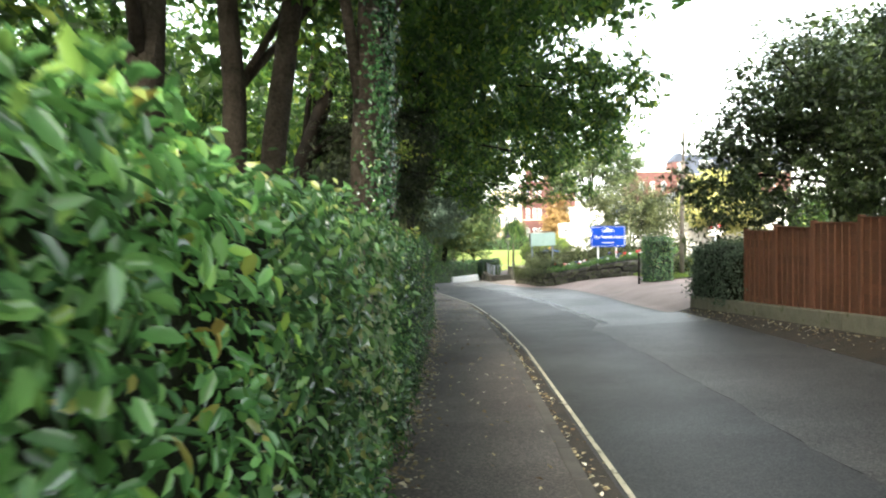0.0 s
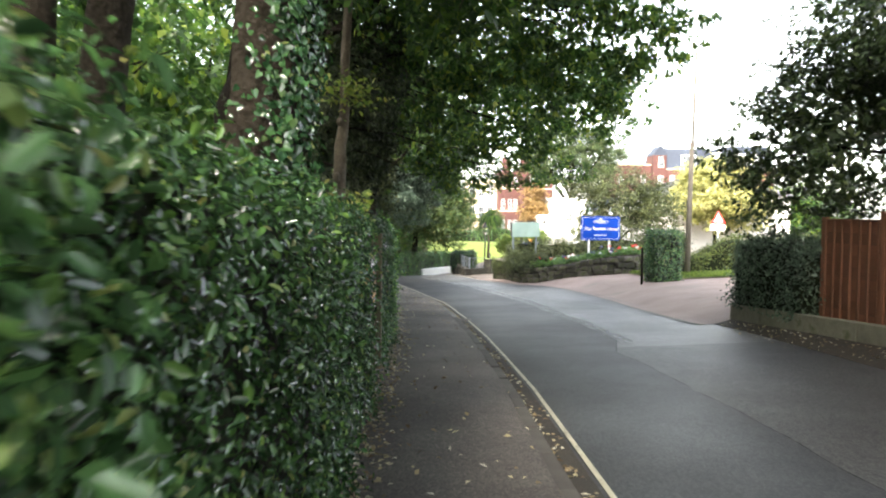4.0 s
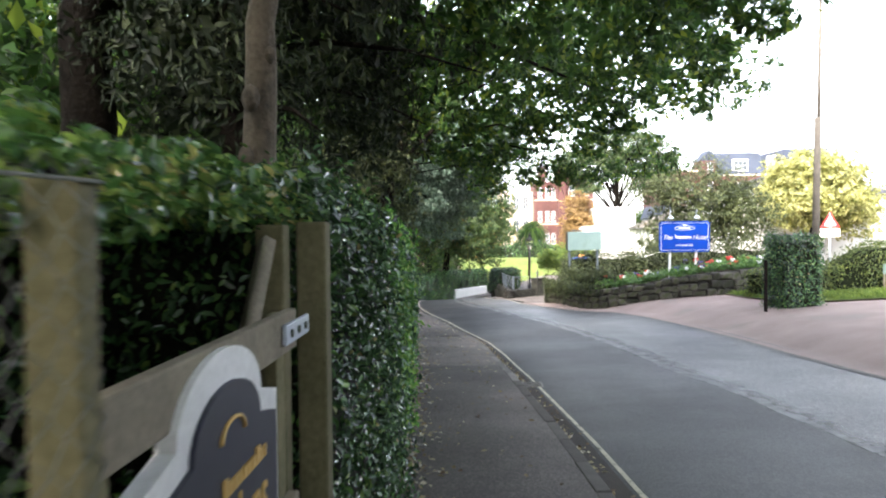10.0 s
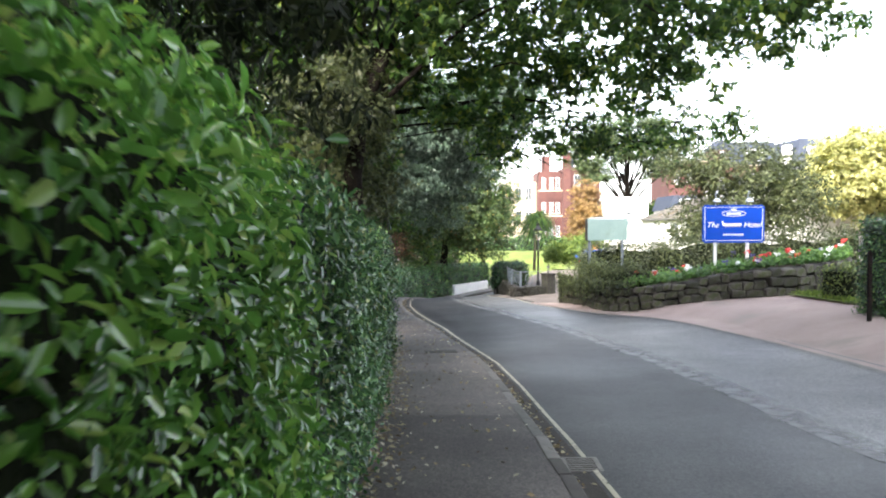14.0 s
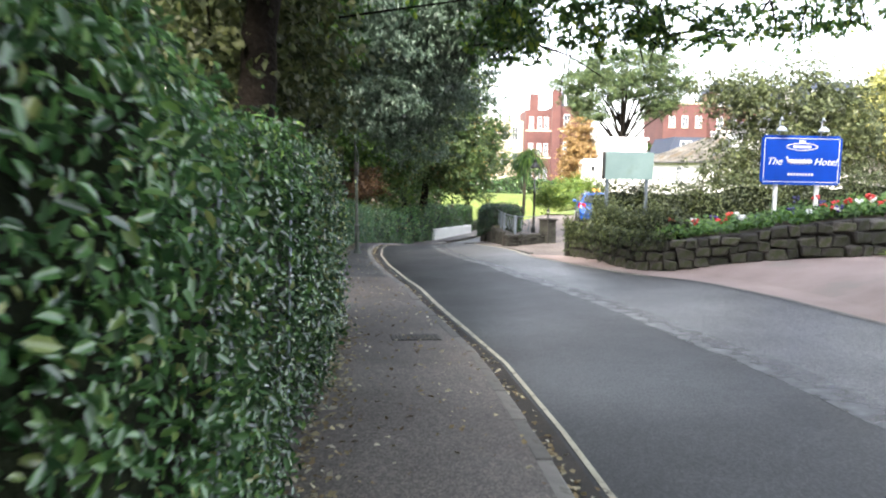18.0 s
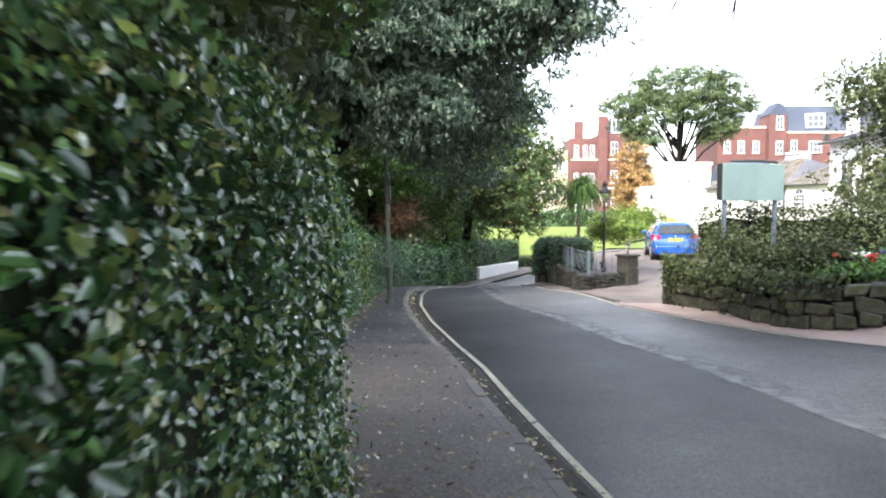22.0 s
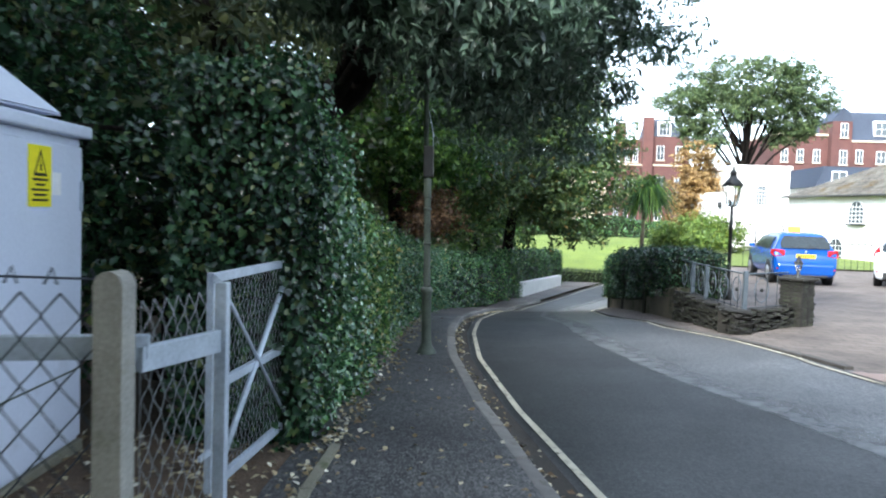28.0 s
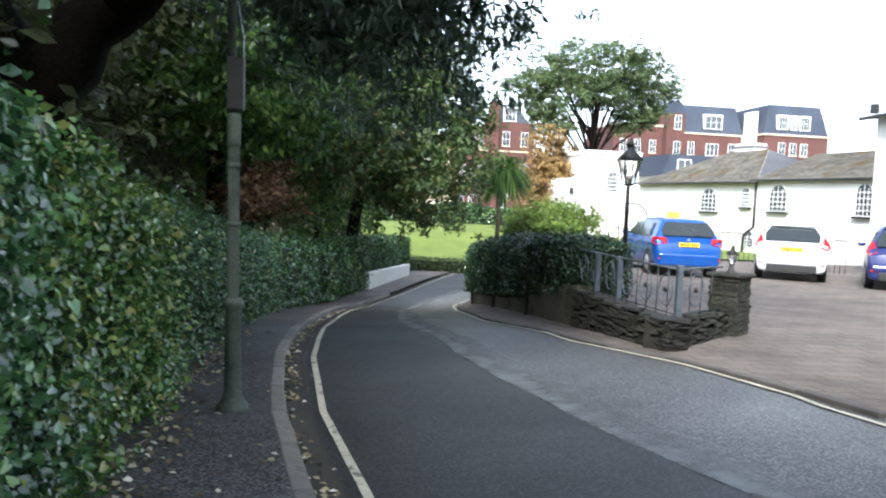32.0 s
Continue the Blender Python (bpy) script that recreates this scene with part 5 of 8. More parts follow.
# mostly unseen trees above the fence and behind the start, added for shade
tree("mostly unseen added tree shading the fence and road", (9.3, 7.5, 0.1), [(9.2, 7.5, 3), (8.6, 7.4, 5)], [(7.6, 6.5, 5.9, 2.4, 3.2, 1.3), (5.4, 3.2, 6.4, 2.4, 2.8, 1.2), (8.0, 10.5, 6.1, 2.0, 2.6, 1.2)], 170, 45, 0.42, 0.2, L_BROAD, 310, 6, 0.24)
for k, (x, y, zc) in enumerate([(9.6, 3.5, 6.0), (9.4, -4, 6.2), (10, -12, 6)]):
    z = G(y)
    s = 1 if x < 0 else -1
    tree("unseen added broad tree shading the lane", (x, y, z), [(x, y, z + 3), (x + 0.6 * s, y, zc)], [(x + 0.8 * s, y, zc + 0.6, 3.4, 3.8, 2.4), (x + 3.2 * s, y, zc + 0.4, 2.6, 3.2, 1.7), (x + 5.6 * s, y - 4.5, zc + 0.8, 2.4, 3.0, 1.5)], 150, 42, 0.45, 0.3, L_BROAD, 300 + k, 5, 0.3)

# ---- the fence side ----
def garden_wall():
    wall = thing("garden_wall", "low weathered concrete panel wall with mossy stains", "wall", kind="structure")
    cuts = [20.92, 19.45, 16.1, 12.55, 9.0, 5.5, 2.0, -1.5, -5.0, -8.5]

    def top(y):
        return -0.74 + (20.9 - y) * 0.061
    for a, b in zip(cuts, cuts[1:]):
        bm = extruded([(-a + 0.008, terrain(6.6, a) - 0.15), (-b - 0.008, terrain(6.6, b) - 0.15), (-b - 0.008, top(b)), (-a + 0.008, top(a))], 0.16)
        bmesh.ops.bevel(bm, geom=list(bm.edges), offset=0.012, segments=1, affect="EDGES")
        bm.transform(Matrix(((0, 1, 0, 6.62), (-1, 0, 0, 0), (0, 0, 1, 0), (0, 0, 0, 1))))
        bmesh.ops.recalc_face_normals(bm, faces=bm.faces)
        part("concrete_panel", bm, M_CONC, wall)


garden_wall()
tagged(strip("verge", lambda y: XR(y) - 0.1, lambda y: 6.7, steps(-10, 20.8, 0.5), 2, M_DIRT, 0.02), "strip of dirt and dead leaves along the wall", "verge", kind="structure")


def fence_panels():
    slat = bpy.data.meshes.new("slat")
    bm = boxed((-0.012, -0.83, -0.085), (0.012, 0.83, 0.085), pose(0, 0, 0, 0, 5, 0), 0.003)
    bm.to_mesh(slat)
    bm.free()
    slat.materials.append(M_FENCE)
    y = 17.88
    run = thing("garden_fence", "red-stained wooden lap panel fence on a low wall", "fence")
    for k in range(13):
        top, low = 1.02 + (17.88 - y) * 0.052, -0.76 + (20.9 - y) * 0.06
        fence = part("panel", boxed((0.01, -0.82, low), (0.02, 0.82, top)), M_FENCE, run)
        fence.matrix_basis = pose(7.02, y - 0.85, 0)
        h = top - low
        n = 9
        for i in range(n):
            ob = new("slat", slat)
            ob.parent = fence
            ob.matrix_basis = pose(0.012, 0, low + h * (i + 0.5) / n) @ Matrix.Diagonal((1, 0.98, h / n / 0.155, 1))
        for yy in (-0.78, -0.52, -0.26, 0.0, 0.26, 0.52, 0.78):
            part("batten", boxed((-0.045, yy - 0.022, low), (-0.012, yy + 0.022, top), None, 0.004), M_FENCE, fence)
        part("cap_rail", boxed((-0.05, -0.84, top), (0.05, 0.84, top + 0.03), None, 0.006), M_FENCE, fence)
        post = part("post", boxed((-0.05, -0.045, low - 0.3), (0.05, 0.045, top + 0.06), None, 0.008), M_FENCE, run)
        post.matrix_basis = pose(7.02, y, 0)
        y -= 1.72


fence_panels()
hedge_body(18.0, 20.85, lambda y: 6.62, 1.3, lambda y: -0.74, lambda y: 0.62 + 0.1 * math.sin(y * 3), R, L_OLIVE, 800, 0.07, "dark shrubby hedge growing over the wall end", side=-1, shag=0.1, name="shrub_hedge")

# ---- garden gate in the hedge ----
def letters(text, size, mat, parent, m, name="lettering", depth=0.002, slant=0.0):
    cu = bpy.data.curves.new(name, "FONT")
    cu.shear = slant
    cu.body, cu.size, cu.align_x, cu.align_y, cu.extrude = text, size, "CENTER", "CENTER", depth
    tmp = bpy.data.objects.new(name, cu)
    me = bpy.data.meshes.new_from_object(tmp)
    bpy.data.objects.remove(tmp)
    me.name = name
    me.transform(m)
    me.materials.append(mat)
    ob = new(name, me)
    ob.parent = parent
    return ob


TO_X = Matrix(((0, 0, 1, 0), (1, 0, 0, 0), (0, 1, 0, 0), (0, 0, 0, 1)))  # writing that reads from +x
TO_NY = Matrix(((1, 0, 0, 0), (0, 0, -1, 0), (0, 1, 0, 0), (0, 0, 0, 1)))  # writing that reads from -y


def garden_gate():
    z0 = G(14.5)
    for y, h, g in ((13.4, 0.84, M_WOOD), (15.07, 0.8, M_WOOD)):
        post = thing("gate_post", "mossy square wooden gate post", "gate post", group="garden gate posts")
        part("post", boxed((-0.31 if y > 15 else -0.31, y - (0.05 if y > 15 else 0.03), G(y) - 0.3), (-0.21 if y > 15 else -0.235, y + (0.05 if y > 15 else 0.03), h), None, 0.008), g, post)
    back = thing("gate_post", "green-stained wooden post behind the gate", "gate post", group="garden gate posts")
    part("post", boxed((-0.4, 14.84, G(15.4) - 0.3), (-0.31, 14.93, 0.79), None, 0.008), M_WOOD, back)
    gate = thing("garden_gate", "weathered wooden gate with a diagonal brace", "gate")
    for z in (0.47, -0.1, -0.62):
        part("rail", boxed((-0.305, 13.5, z - 0.06), (-0.27, 14.83, z + 0.06), pose(0, 0, 0), 0.006), M_WOODGREY, gate)
    for y in (13.55, 14.77):
        part("stile", boxed((-0.345, y - 0.05, -0.75), (-0.307, y + 0.05, 0.52), None, 0.006), M_WOOD, gate)
    part("brace", tube(bmesh.new(), [(-0.37, 13.6, -0.66), (-0.35, 14.8, 0.74)], 0.028, 4), M_WOODGREY, gate)
    hinge = part("hinge", boxed((-0.268, 14.62, 0.44), (-0.254, 14.95, 0.5), None, 0.004), M_GALV, gate, "pale metal strap hinge")
    for k in range(3):
        part("bolt", lathe([(0.012, 0), (0.012, 0.008)], 8, pose(-0.256, 14.68 + 0.1 * k, 0.47, 0, 90, 0)), M_IRON, hinge)
    sign = thing("house_sign", "dark arched name board with a thick white frame", "sign")

    def arch(w, h, shoulder, r, n=14):
        pts = [(-w, -h), (w, -h), (w, shoulder), (r, shoulder + 0.03)]
        pts += [(r * math.cos(math.pi * k / n), shoulder + 0.03 + r * 0.42 * math.sin(math.pi * k / n)) for k in range(1, n)]
        return pts + [(-r, shoulder + 0.03), (-w, shoulder)]
    at = Matrix(((0, -1, 0, -0.255), (0.86, 0, 0, 14.04), (0, 0, 1, 0.15), (0, 0, 0, 1)))
    part("frame", extruded(arch(0.52, 0.23, 0.2, 0.34), 0.04, at), M_WHITE, sign, "white painted frame")
    part("board", extruded(arch(0.455, 0.175, 0.155, 0.275), 0.012, at @ Matrix.Translation((0, -0.012, 0))), M_NAVY, sign)
    m = Matrix.Translation((-0.24, 14.04, 0.15)) @ TO_X @ Matrix.Diagonal((0.86, 1, 1, 1))
    letters("Gardens", 0.19, M_GOLD, sign, m @ Matrix.Translation((0, -0.02, 0)))
    letters("The", 0.075, M_GOLD, sign, m @ Matrix.Translation((-0.24, 0.09, 0)))
    for k, w in enumerate((0.03, 0.025, 0.03, 0.02, 0.03, 0.025, 0.03, 0.035, 0.025, 0.02)):
        part("lettering_bar", boxed((-0.242, 13.96 + 0.036 * k, 0.222), (-0.236, 13.96 + 0.036 * k + w * 0.8, 0.222 + (0.04 if k in (0, 7) else 0.028))), M_GOLD, sign)
    for k in range(4):
        part("lettering_bar", boxed((-0.242, 13.93 + 0.065 * k, 0.015), (-0.236, 13.975 + 0.065 * k, 0.04)), M_GOLD, sign)
    part("crest", tube(bmesh.new(), [(-0.24, 14.04 + 0.085 * math.cos(a), 0.335 + 0.04 * math.sin(a)) for a in (math.pi * j / 10 for j in range(11))], 0.005, 5), M_GOLD, sign, "faded gold crest arc")


garden_gate()


def chain_link(parent, p, q, z0, z1, step=0.058, mat=None, wire=0.0022, name="wire_mesh", tall=0.62):
    """Diamond mesh between two points: zigzag wires, each bent round the next."""
    p, q = Vector(p), Vector(q)
    d = (q - p).normalized()
    length = (q - p).length
    side = Vector((-d.y, d.x, 0))
    bm = bmesh.new()
    cols = int(length / step)
    half = step * tall
    for k in range(cols + 1):
        pts, z, j = [], z0, 0
        while z <= z1 + 0.03:
            off = (0.5 if (j + k) % 2 else -0.5) * step * 1.06
            s = min(max(k * step + off, 0), length)
            f = s / length
            pts.append(p + d * s + side * (0.004 if j % 2 else -0.004) + Vector((0, 0, z + (q.z - p.z) * f)))
            z += half
            j += 1
        tube(bm, pts, wire, 3, False)
    return tagged(part(name, bm, mat or M_WIRE, parent), kind="stuff")


def old_mesh_fence():
    fence = thing("wire_fence", "rusty chain-link fence overgrown by the hedge", "fence")
    chain_link(fence, (-0.225, 12.2, 0), (-0.23, 13.43, 0), -0.75, 0.84, 0.05, M_WIREMOSS, 0.002)
    for z in (0.835, 0.05, -0.74):
        part("line_wire", tube(bmesh.new(), [(-0.226, 12.2, z), (-0.228, 12.8, z - 0.01), (-0.231, 13.43, z)], 0.003, 5), M_WIREMOSS, fence)


old_mesh_fence()

# ---- electricity cabinet in its enclosure ----
def enclosure():
    tagged(strip("enclosure_floor", lambda y: -7.0, lambda y: XH(y) - 0.1, steps(33.7, 41.4, 0.4), 6, M_LITTER, 0.012, z=lambda x, y: G(y)), "brown leaf litter in the fenced enclosure", "ground", kind="structure")
    tagged(part("concrete_slab", boxed((-4.4, 34.4, -0.02), (-2.2, 35.8, 0.03), pose(0, 0, G(35.2), -2.6, 0, 0), 0.01), M_CONC), "cracked pale concrete slab by the pavement", "slab", kind="structure")
    for a, b in zip(steps(34.2, 41.2, 1.0), steps(34.2, 41.2, 1.0)[1:]):
        p, q = Vector((XH(a) + 0.16, a, G(a))), Vector((XH(b) + 0.16, b, G(b)))
        d = q - p
        bm = boxed((-0.035, 0.004, -0.12), (0.035, d.length - 0.004, 0.035), None, 0.008)
        bm.transform(Matrix.Translation(p) @ d.to_track_quat("Y", "Z").to_matrix().to_4x4())
        tagged(part("edging_stone", bm, M_CONC), "thin pale concrete edging beside the pavement", "edging", "pavement edging", "structure")
    z = G(39.5) - 0.02
    cab = thing("electricity_cabinet", "pale grey metal electricity cabinet with a pitched lid", "cabinet", pose(-4.043, 39.32, z, 0, 0, 5.6))
    part("plinth", boxed((-1.95, -1.52, -0.15), (0.0, 1.52, 0.06), None, 0.01), M_CONC, cab)
    part("body", boxed((-1.9, -1.5, 0.06), (-0.03, 1.5, 2.08), None, 0.012), M_CABINET, cab)
    for s in (-1, 1):
        door = part("door", boxed((-0.03, 0.006 if s > 0 else -1.47, 0.1), (0.0, 1.47 if s > 0 else -0.006, 2.02), None, 0.006), M_CABINET, cab)
        part("seam", boxed((-0.001, 0.01 if s > 0 else -1.46, 0.55), (0.004, 1.46 if s > 0 else -0.01, 0.562)), M_IRON, door)
        part("hinge", boxed((-0.005, 1.44 * s - 0.01, 1.6), (0.012, 1.44 * s + 0.02, 1.8), None, 0.003), M_GALV, door)
    part("handle", boxed((0.0, -0.03, 1.02), (0.03, 0.05, 1.16), None, 0.006), M_BLACK, cab, "black lock handle")
    part("gap", boxed((-0.004, -0.006, 0.1), (0.003, 0.006, 2.02)), M_BLACK, cab)
    part("eave_board", boxed((-2.0, -1.6, 2.08), (0.04, 1.54, 2.16), None, 0.015), M_CABINET, cab)
    bm = bmesh.new()
    lo = [bm.verts.new(p) for p in ((-1.9, -1.3, 2.16), (0.0, -1.3, 2.16), (0.0, 1.22, 2.2), (-1.9, 1.22, 2.2))]
    hi = [bm.verts.new(p) for p in ((-1.5, -0.8, 2.62), (-0.4, -0.8, 2.62), (-0.4, 0.72, 2.62), (-1.5, 0.72, 2.62))]
    for k in range(4):
        bm.faces.new((lo[k], lo[(k + 1) % 4], hi[(k + 1) % 4], hi[k]))
    bm.faces.new(hi)
    bm.faces.new(lo[::-1])
    bmesh.ops.bevel(bm, geom=list(bm.edges), offset=0.02, segments=2, affect="EDGES")
    part("lid", bm, M_CABINET, cab, "sloping pale lid")
    label = part("warning_label", boxed((0.0, 0.74, 1.63), (0.006, 1.02, 1.99)), M_YELLOW, cab, "yellow danger label")
    part("triangle", extruded([(-0.085, 0), (0.085, 0), (0, 0.16)], 0.002, Matrix(((0, -1, 0, 0.0075), (1, 0, 0, 0.88), (0, 0, 1, 1.81), (0, 0, 0, 1)))), M_BLACK, label)
    part("triangle_field", extruded([(-0.06, 0.018), (0.06, 0.018), (0, 0.128)], 0.002, Matrix(((0, -1, 0, 0.0085), (1, 0, 0, 0.88), (0, 0, 1, 1.81), (0, 0, 0, 1)))), M_YELLOW, label)
    part("bolt_mark", extruded([(-0.012, 0.03), (0.015, 0.03), (0.004, 0.055), (0.02, 0.06), (-0.004, 0.1), (-0.002, 0.068), (-0.016, 0.062)], 0.002, Matrix(((0, -1, 0, 0.0095), (1, 0, 0, 0.88), (0, 0, 1, 1.81), (0, 0, 0, 1)))), M_BLACK, label)
    for k, w in enumerate((0.07, 0.045, 0.08, 0.06, 0.075)):
        part("text_line", boxed((0.006, 0.88 - w * 1.3, 1.782 - 0.03 * k), (0.0075, 0.88 + w * 1.3, 1.796 - 0.03 * k)), M_BLACK, label)
    part("notice", boxed((0.0, 1.04, 1.7), (0.005, 1.15, 1.84)), M_WHITE, cab, "small faded white notice")

    zz = G(38.1)
    post = thing("concrete_post", "weathered concrete fence post with a rounded top", "fence post")
    bm = extruded([(-0.045, -0.3), (0.045, -0.3), (0.045, 1.33)] + [(0.045 * math.cos(t), 1.33 + 0.045 * math.sin(t)) for t in (math.pi * k / 8 for k in range(1, 8))] + [(-0.045, 1.33)], 0.09, pose(0, -0.045, 0))
    part("post", bm, M_POST, post)
    post.matrix_basis = pose(-2.57, 38.0, zz + 0.02)
    post2 = thing("concrete_post", "dark weathered concrete post beside the cabinet", "fence post")
    part("post", boxed((-0.065, -0.065, -0.3), (0.065, 0.065, 1.3), None, 0.015), M_WOOD, post2)
    post2.matrix_basis = pose(-3.98, 37.72, G(37.7))
    fence = thing("wire_fence", "green chain-link fence with a timber rail before the cabinet", "fence")
    chain_link(fence, (-4.0, 37.7, G(37.7)), (-2.57, 37.97, zz), 0.08, 1.36, 0.056, M_WIREDARK, 0.0042, tall=1.25)
    chain_link(fence, (-5.6, 37.2, G(37.3)), (-4.0, 37.7, G(37.7)), 0.08, 1.36, 0.056, M_WIREDARK, 0.0042, tall=1.25)
    bm = bmesh.new()
    a, b = Vector((-5.4, 37.1, zz + 1.16)), Vector((-2.52, 38.03, zz + 1.16))
    d = b - a
    box(bm, (-0.02, 0, -0.045), (0.02, d.length, 0.03), Matrix.Translation(a + Vector((0.02, 0.06, 0))) @ d.to_track_quat("Y", "Z").to_matrix().to_4x4(), 0.004)
    part("rail", bm, M_GALV, fence, "grey-painted rail")
    for za in (0.1, 1.37):
        part("line_wire", tube(bmesh.new(), [(-5.6, 37.2, G(37.3) + za), (-4.0, 37.7, G(37.7) + za), (-2.57, 37.97, zz + za)], 0.004, 5), M_WIREDARK, fence)
    for k in range(13):
        c = Vector((-4.0, 37.7, G(37.7))).lerp(Vector((-2.57, 37.97, zz)), (k + 0.5) / 13) + Vector((0, 0, 1.37))
        part("barb", tube(bmesh.new(), [c + Vector((-0.02, 0, -0.02)), c + Vector((0, 0.006, 0.03)), c + Vector((0.02, 0, -0.02))], 0.004, 4), M_WIREDARK, fence)
    leaf1 = thing("wire_gate", "short chain-link gate leaf with a galvanised frame", "gate")
    z1 = G(38.7)
    chain_link(leaf1, (-2.52, 38.06, z1), (-2.41, 38.44, z1), 0.1, 1.34, 0.028, M_WIRELIT, 0.0016, tall=1.9)
    part("gate_post", boxed((-0.022, -0.022, -0.2), (0.022, 0.022, 1.35), pose(-2.4, 38.46, z1), 0.004), M_GALV, leaf1, "pale galvanised angle post")
    part("rail", boxed((-0.015, 0, 1.1), (0.015, 0.4, 1.18), pose(-2.52, 38.06, z1, 0, 0, -16), 0.003), M_GALV, leaf1)
    part("rail", boxed((-0.012, 0, 0.08), (0.012, 0.4, 0.11), pose(-2.52, 38.06, z1, 0, 0, -16), 0.003), M_GALV, leaf1)
    part("stay", tube(bmesh.new(), [(-2.4, 38.46, z1 + 1.33), (-2.95, 39.9, G(39.9) + 1.27)], 0.022, 4), M_GALV, leaf1, "sloping steel stay")
    leaf2 = thing("wire_gate", "open galvanised gate leaf with crossed braces", "gate")
    p, q = Vector((-2.97, 39.9, G(39.9))), Vector((-2.93, 41.32, G(41.35) + 0.04))
    chain_link(leaf2, p, q, 0.12, 1.28, 0.036, M_WIRELIT, 0.0013, tall=1.25)
    d = q - p
    m = Matrix.Translation(p) @ d.to_track_quat("Y", "Z").to_matrix().to_4x4()
    n = d.length
    for z in (0.1, 0.66, 1.27):
        part("rail", boxed((-0.02, 0, z - 0.025), (0.02, n, z + 0.025), m, 0.003), M_GALV, leaf2)
    for y in (0.0, n):
        part("stile", boxed((-0.02, y - 0.025, 0.08), (0.02, y + 0.025, 1.3), m, 0.003), M_GALV, leaf2)
    part("brace", tube(bmesh.new(), [m @ Vector((0.02, 0.03, 0.12)), m @ Vector((0.02, n - 0.03, 1.25))], 0.02, 4), M_GALV, leaf2)
    part("brace", tube(bmesh.new(), [m @ Vector((0.035, 0.03, 1.25)), m @ Vector((0.035, n - 0.03, 0.12))], 0.012, 4), M_GALV, leaf2)
    part("latch", boxed((0.0, -0.16, 0.3), (0.02, 0.0, 0.33), m, 0.002), M_GALV, leaf2)


enclosure()

# ---- street lamp on the pavement ----
def street_lamp():
    z = G(45.78)
    lamp = thing("street_lamp", "old grey-green fluted cast-iron street lamp column", "street lamp", pose(-2.28, 45.76, z, 0, -1.3, 0))
    part("base", lathe([(0.125, -0.05), (0.125, 0.03), (0.1, 0.06), (0.08, 0.1), (0.066, 0.14), (0.06, 0.78), (0.078, 0.8), (0.08, 0.83), (0.06, 0.86)], 20), M_IRON, lamp, "swelling cast-iron base")
    bm = bmesh.new()
    n, rings = 32, []
    for z, r in ((0.86, 0.045), (1.5, 0.043), (2.25, 0.04)):
        rings.append([bm.verts.new((r * (1 - 0.13 * (k % 2)) * math.cos(2 * math.pi * k / n), r * (1 - 0.13 * (k % 2)) * math.sin(2 * math.pi * k / n), z)) for k in range(n)])
    for a, b in zip(rings, rings[1:]):
        for k in range(n):
            bm.faces.new((a[k], a[(k + 1) % n], b[(k + 1) % n], b[k]))
    part("shaft", bm, M_IRON, lamp, "fluted shaft")
    for z in (1.42, 1.86):
        part("band", lathe([(0.044, z - 0.02), (0.052, z - 0.01), (0.052, z + 0.01), (0.044, z + 0.02)], 20), M_IRON, lamp)
    part("collar", lathe([(0.044, 2.0), (0.05, 2.02), (0.05, 2.22), (0.042, 2.25)], 20), M_IRON, lamp)
    part("control_box", boxed((-0.05, -0.07, 2.27), (0.075, 0.06, 2.66), None, 0.01), M_BLACK, lamp, "dark metal control box")
    part("upper_tube", tube(bmesh.new(), [(-0.02, 0, 2.25), (-0.02, 0, 4.4), (0.05, 0.02, 4.9), (0.5, 0.1, 5.1)], [0.035, 0.03, 0.025, 0.02], 10), M_IRON, lamp)
    part("cable", tube(bmesh.new(), [(0.07, -0.05, 2.64), (0.075, -0.05, 2.8), (0.02, -0.03, 3.1)], 0.007, 6), M_GALV, lamp)
    part("lamp_head", boxed((0.45, -0.02, 5.05), (1.1, 0.22, 5.17), None, 0.04), M_GALV, lamp)


street_lamp()


# thin stakes standing in the face of the hedge
for y, h in ((25.7, 0.12), (27.75, 0.1)):
    stake = thing("hedge_stake", "thin pale metal stake in the hedge face", "stake", group="hedge stakes")
    part("stake", tube(bmesh.new(), [(XH(y) - 0.06, y, G(y) - 0.1), (XH(y) - 0.03, y, h)], 0.008, 6), M_GALV, stake)

# ---- stone planter at the hotel entrance ----
def stone_mesh(seed, w=0.32, h=0.19, d=0.16, mat=M_STONE):
    rng = np.random.default_rng(seed)
    bm = boxed((-w / 2, -d / 2, -h / 2), (w / 2, d / 2, h / 2))
    for v in bm.verts:
        v.co += Vector(rng.uniform(-1, 1, 3) * np.array([w * 0.16, d * 0.16, h * 0.2]))
    bmesh.ops.bevel(bm, geom=list(bm.edges), offset=0.022, segments=1, affect="EDGES")
    me = bpy.data.meshes.new("stone")
    bm.to_mesh(me)
    bm.free()
    me.materials.append(mat)
    return me


STONES = [stone_mesh(100 + k) for k in range(10)]
SLATES = [stone_mesh(120 + k, d=0.11, mat=M_SLATESTONE) for k in range(10)]


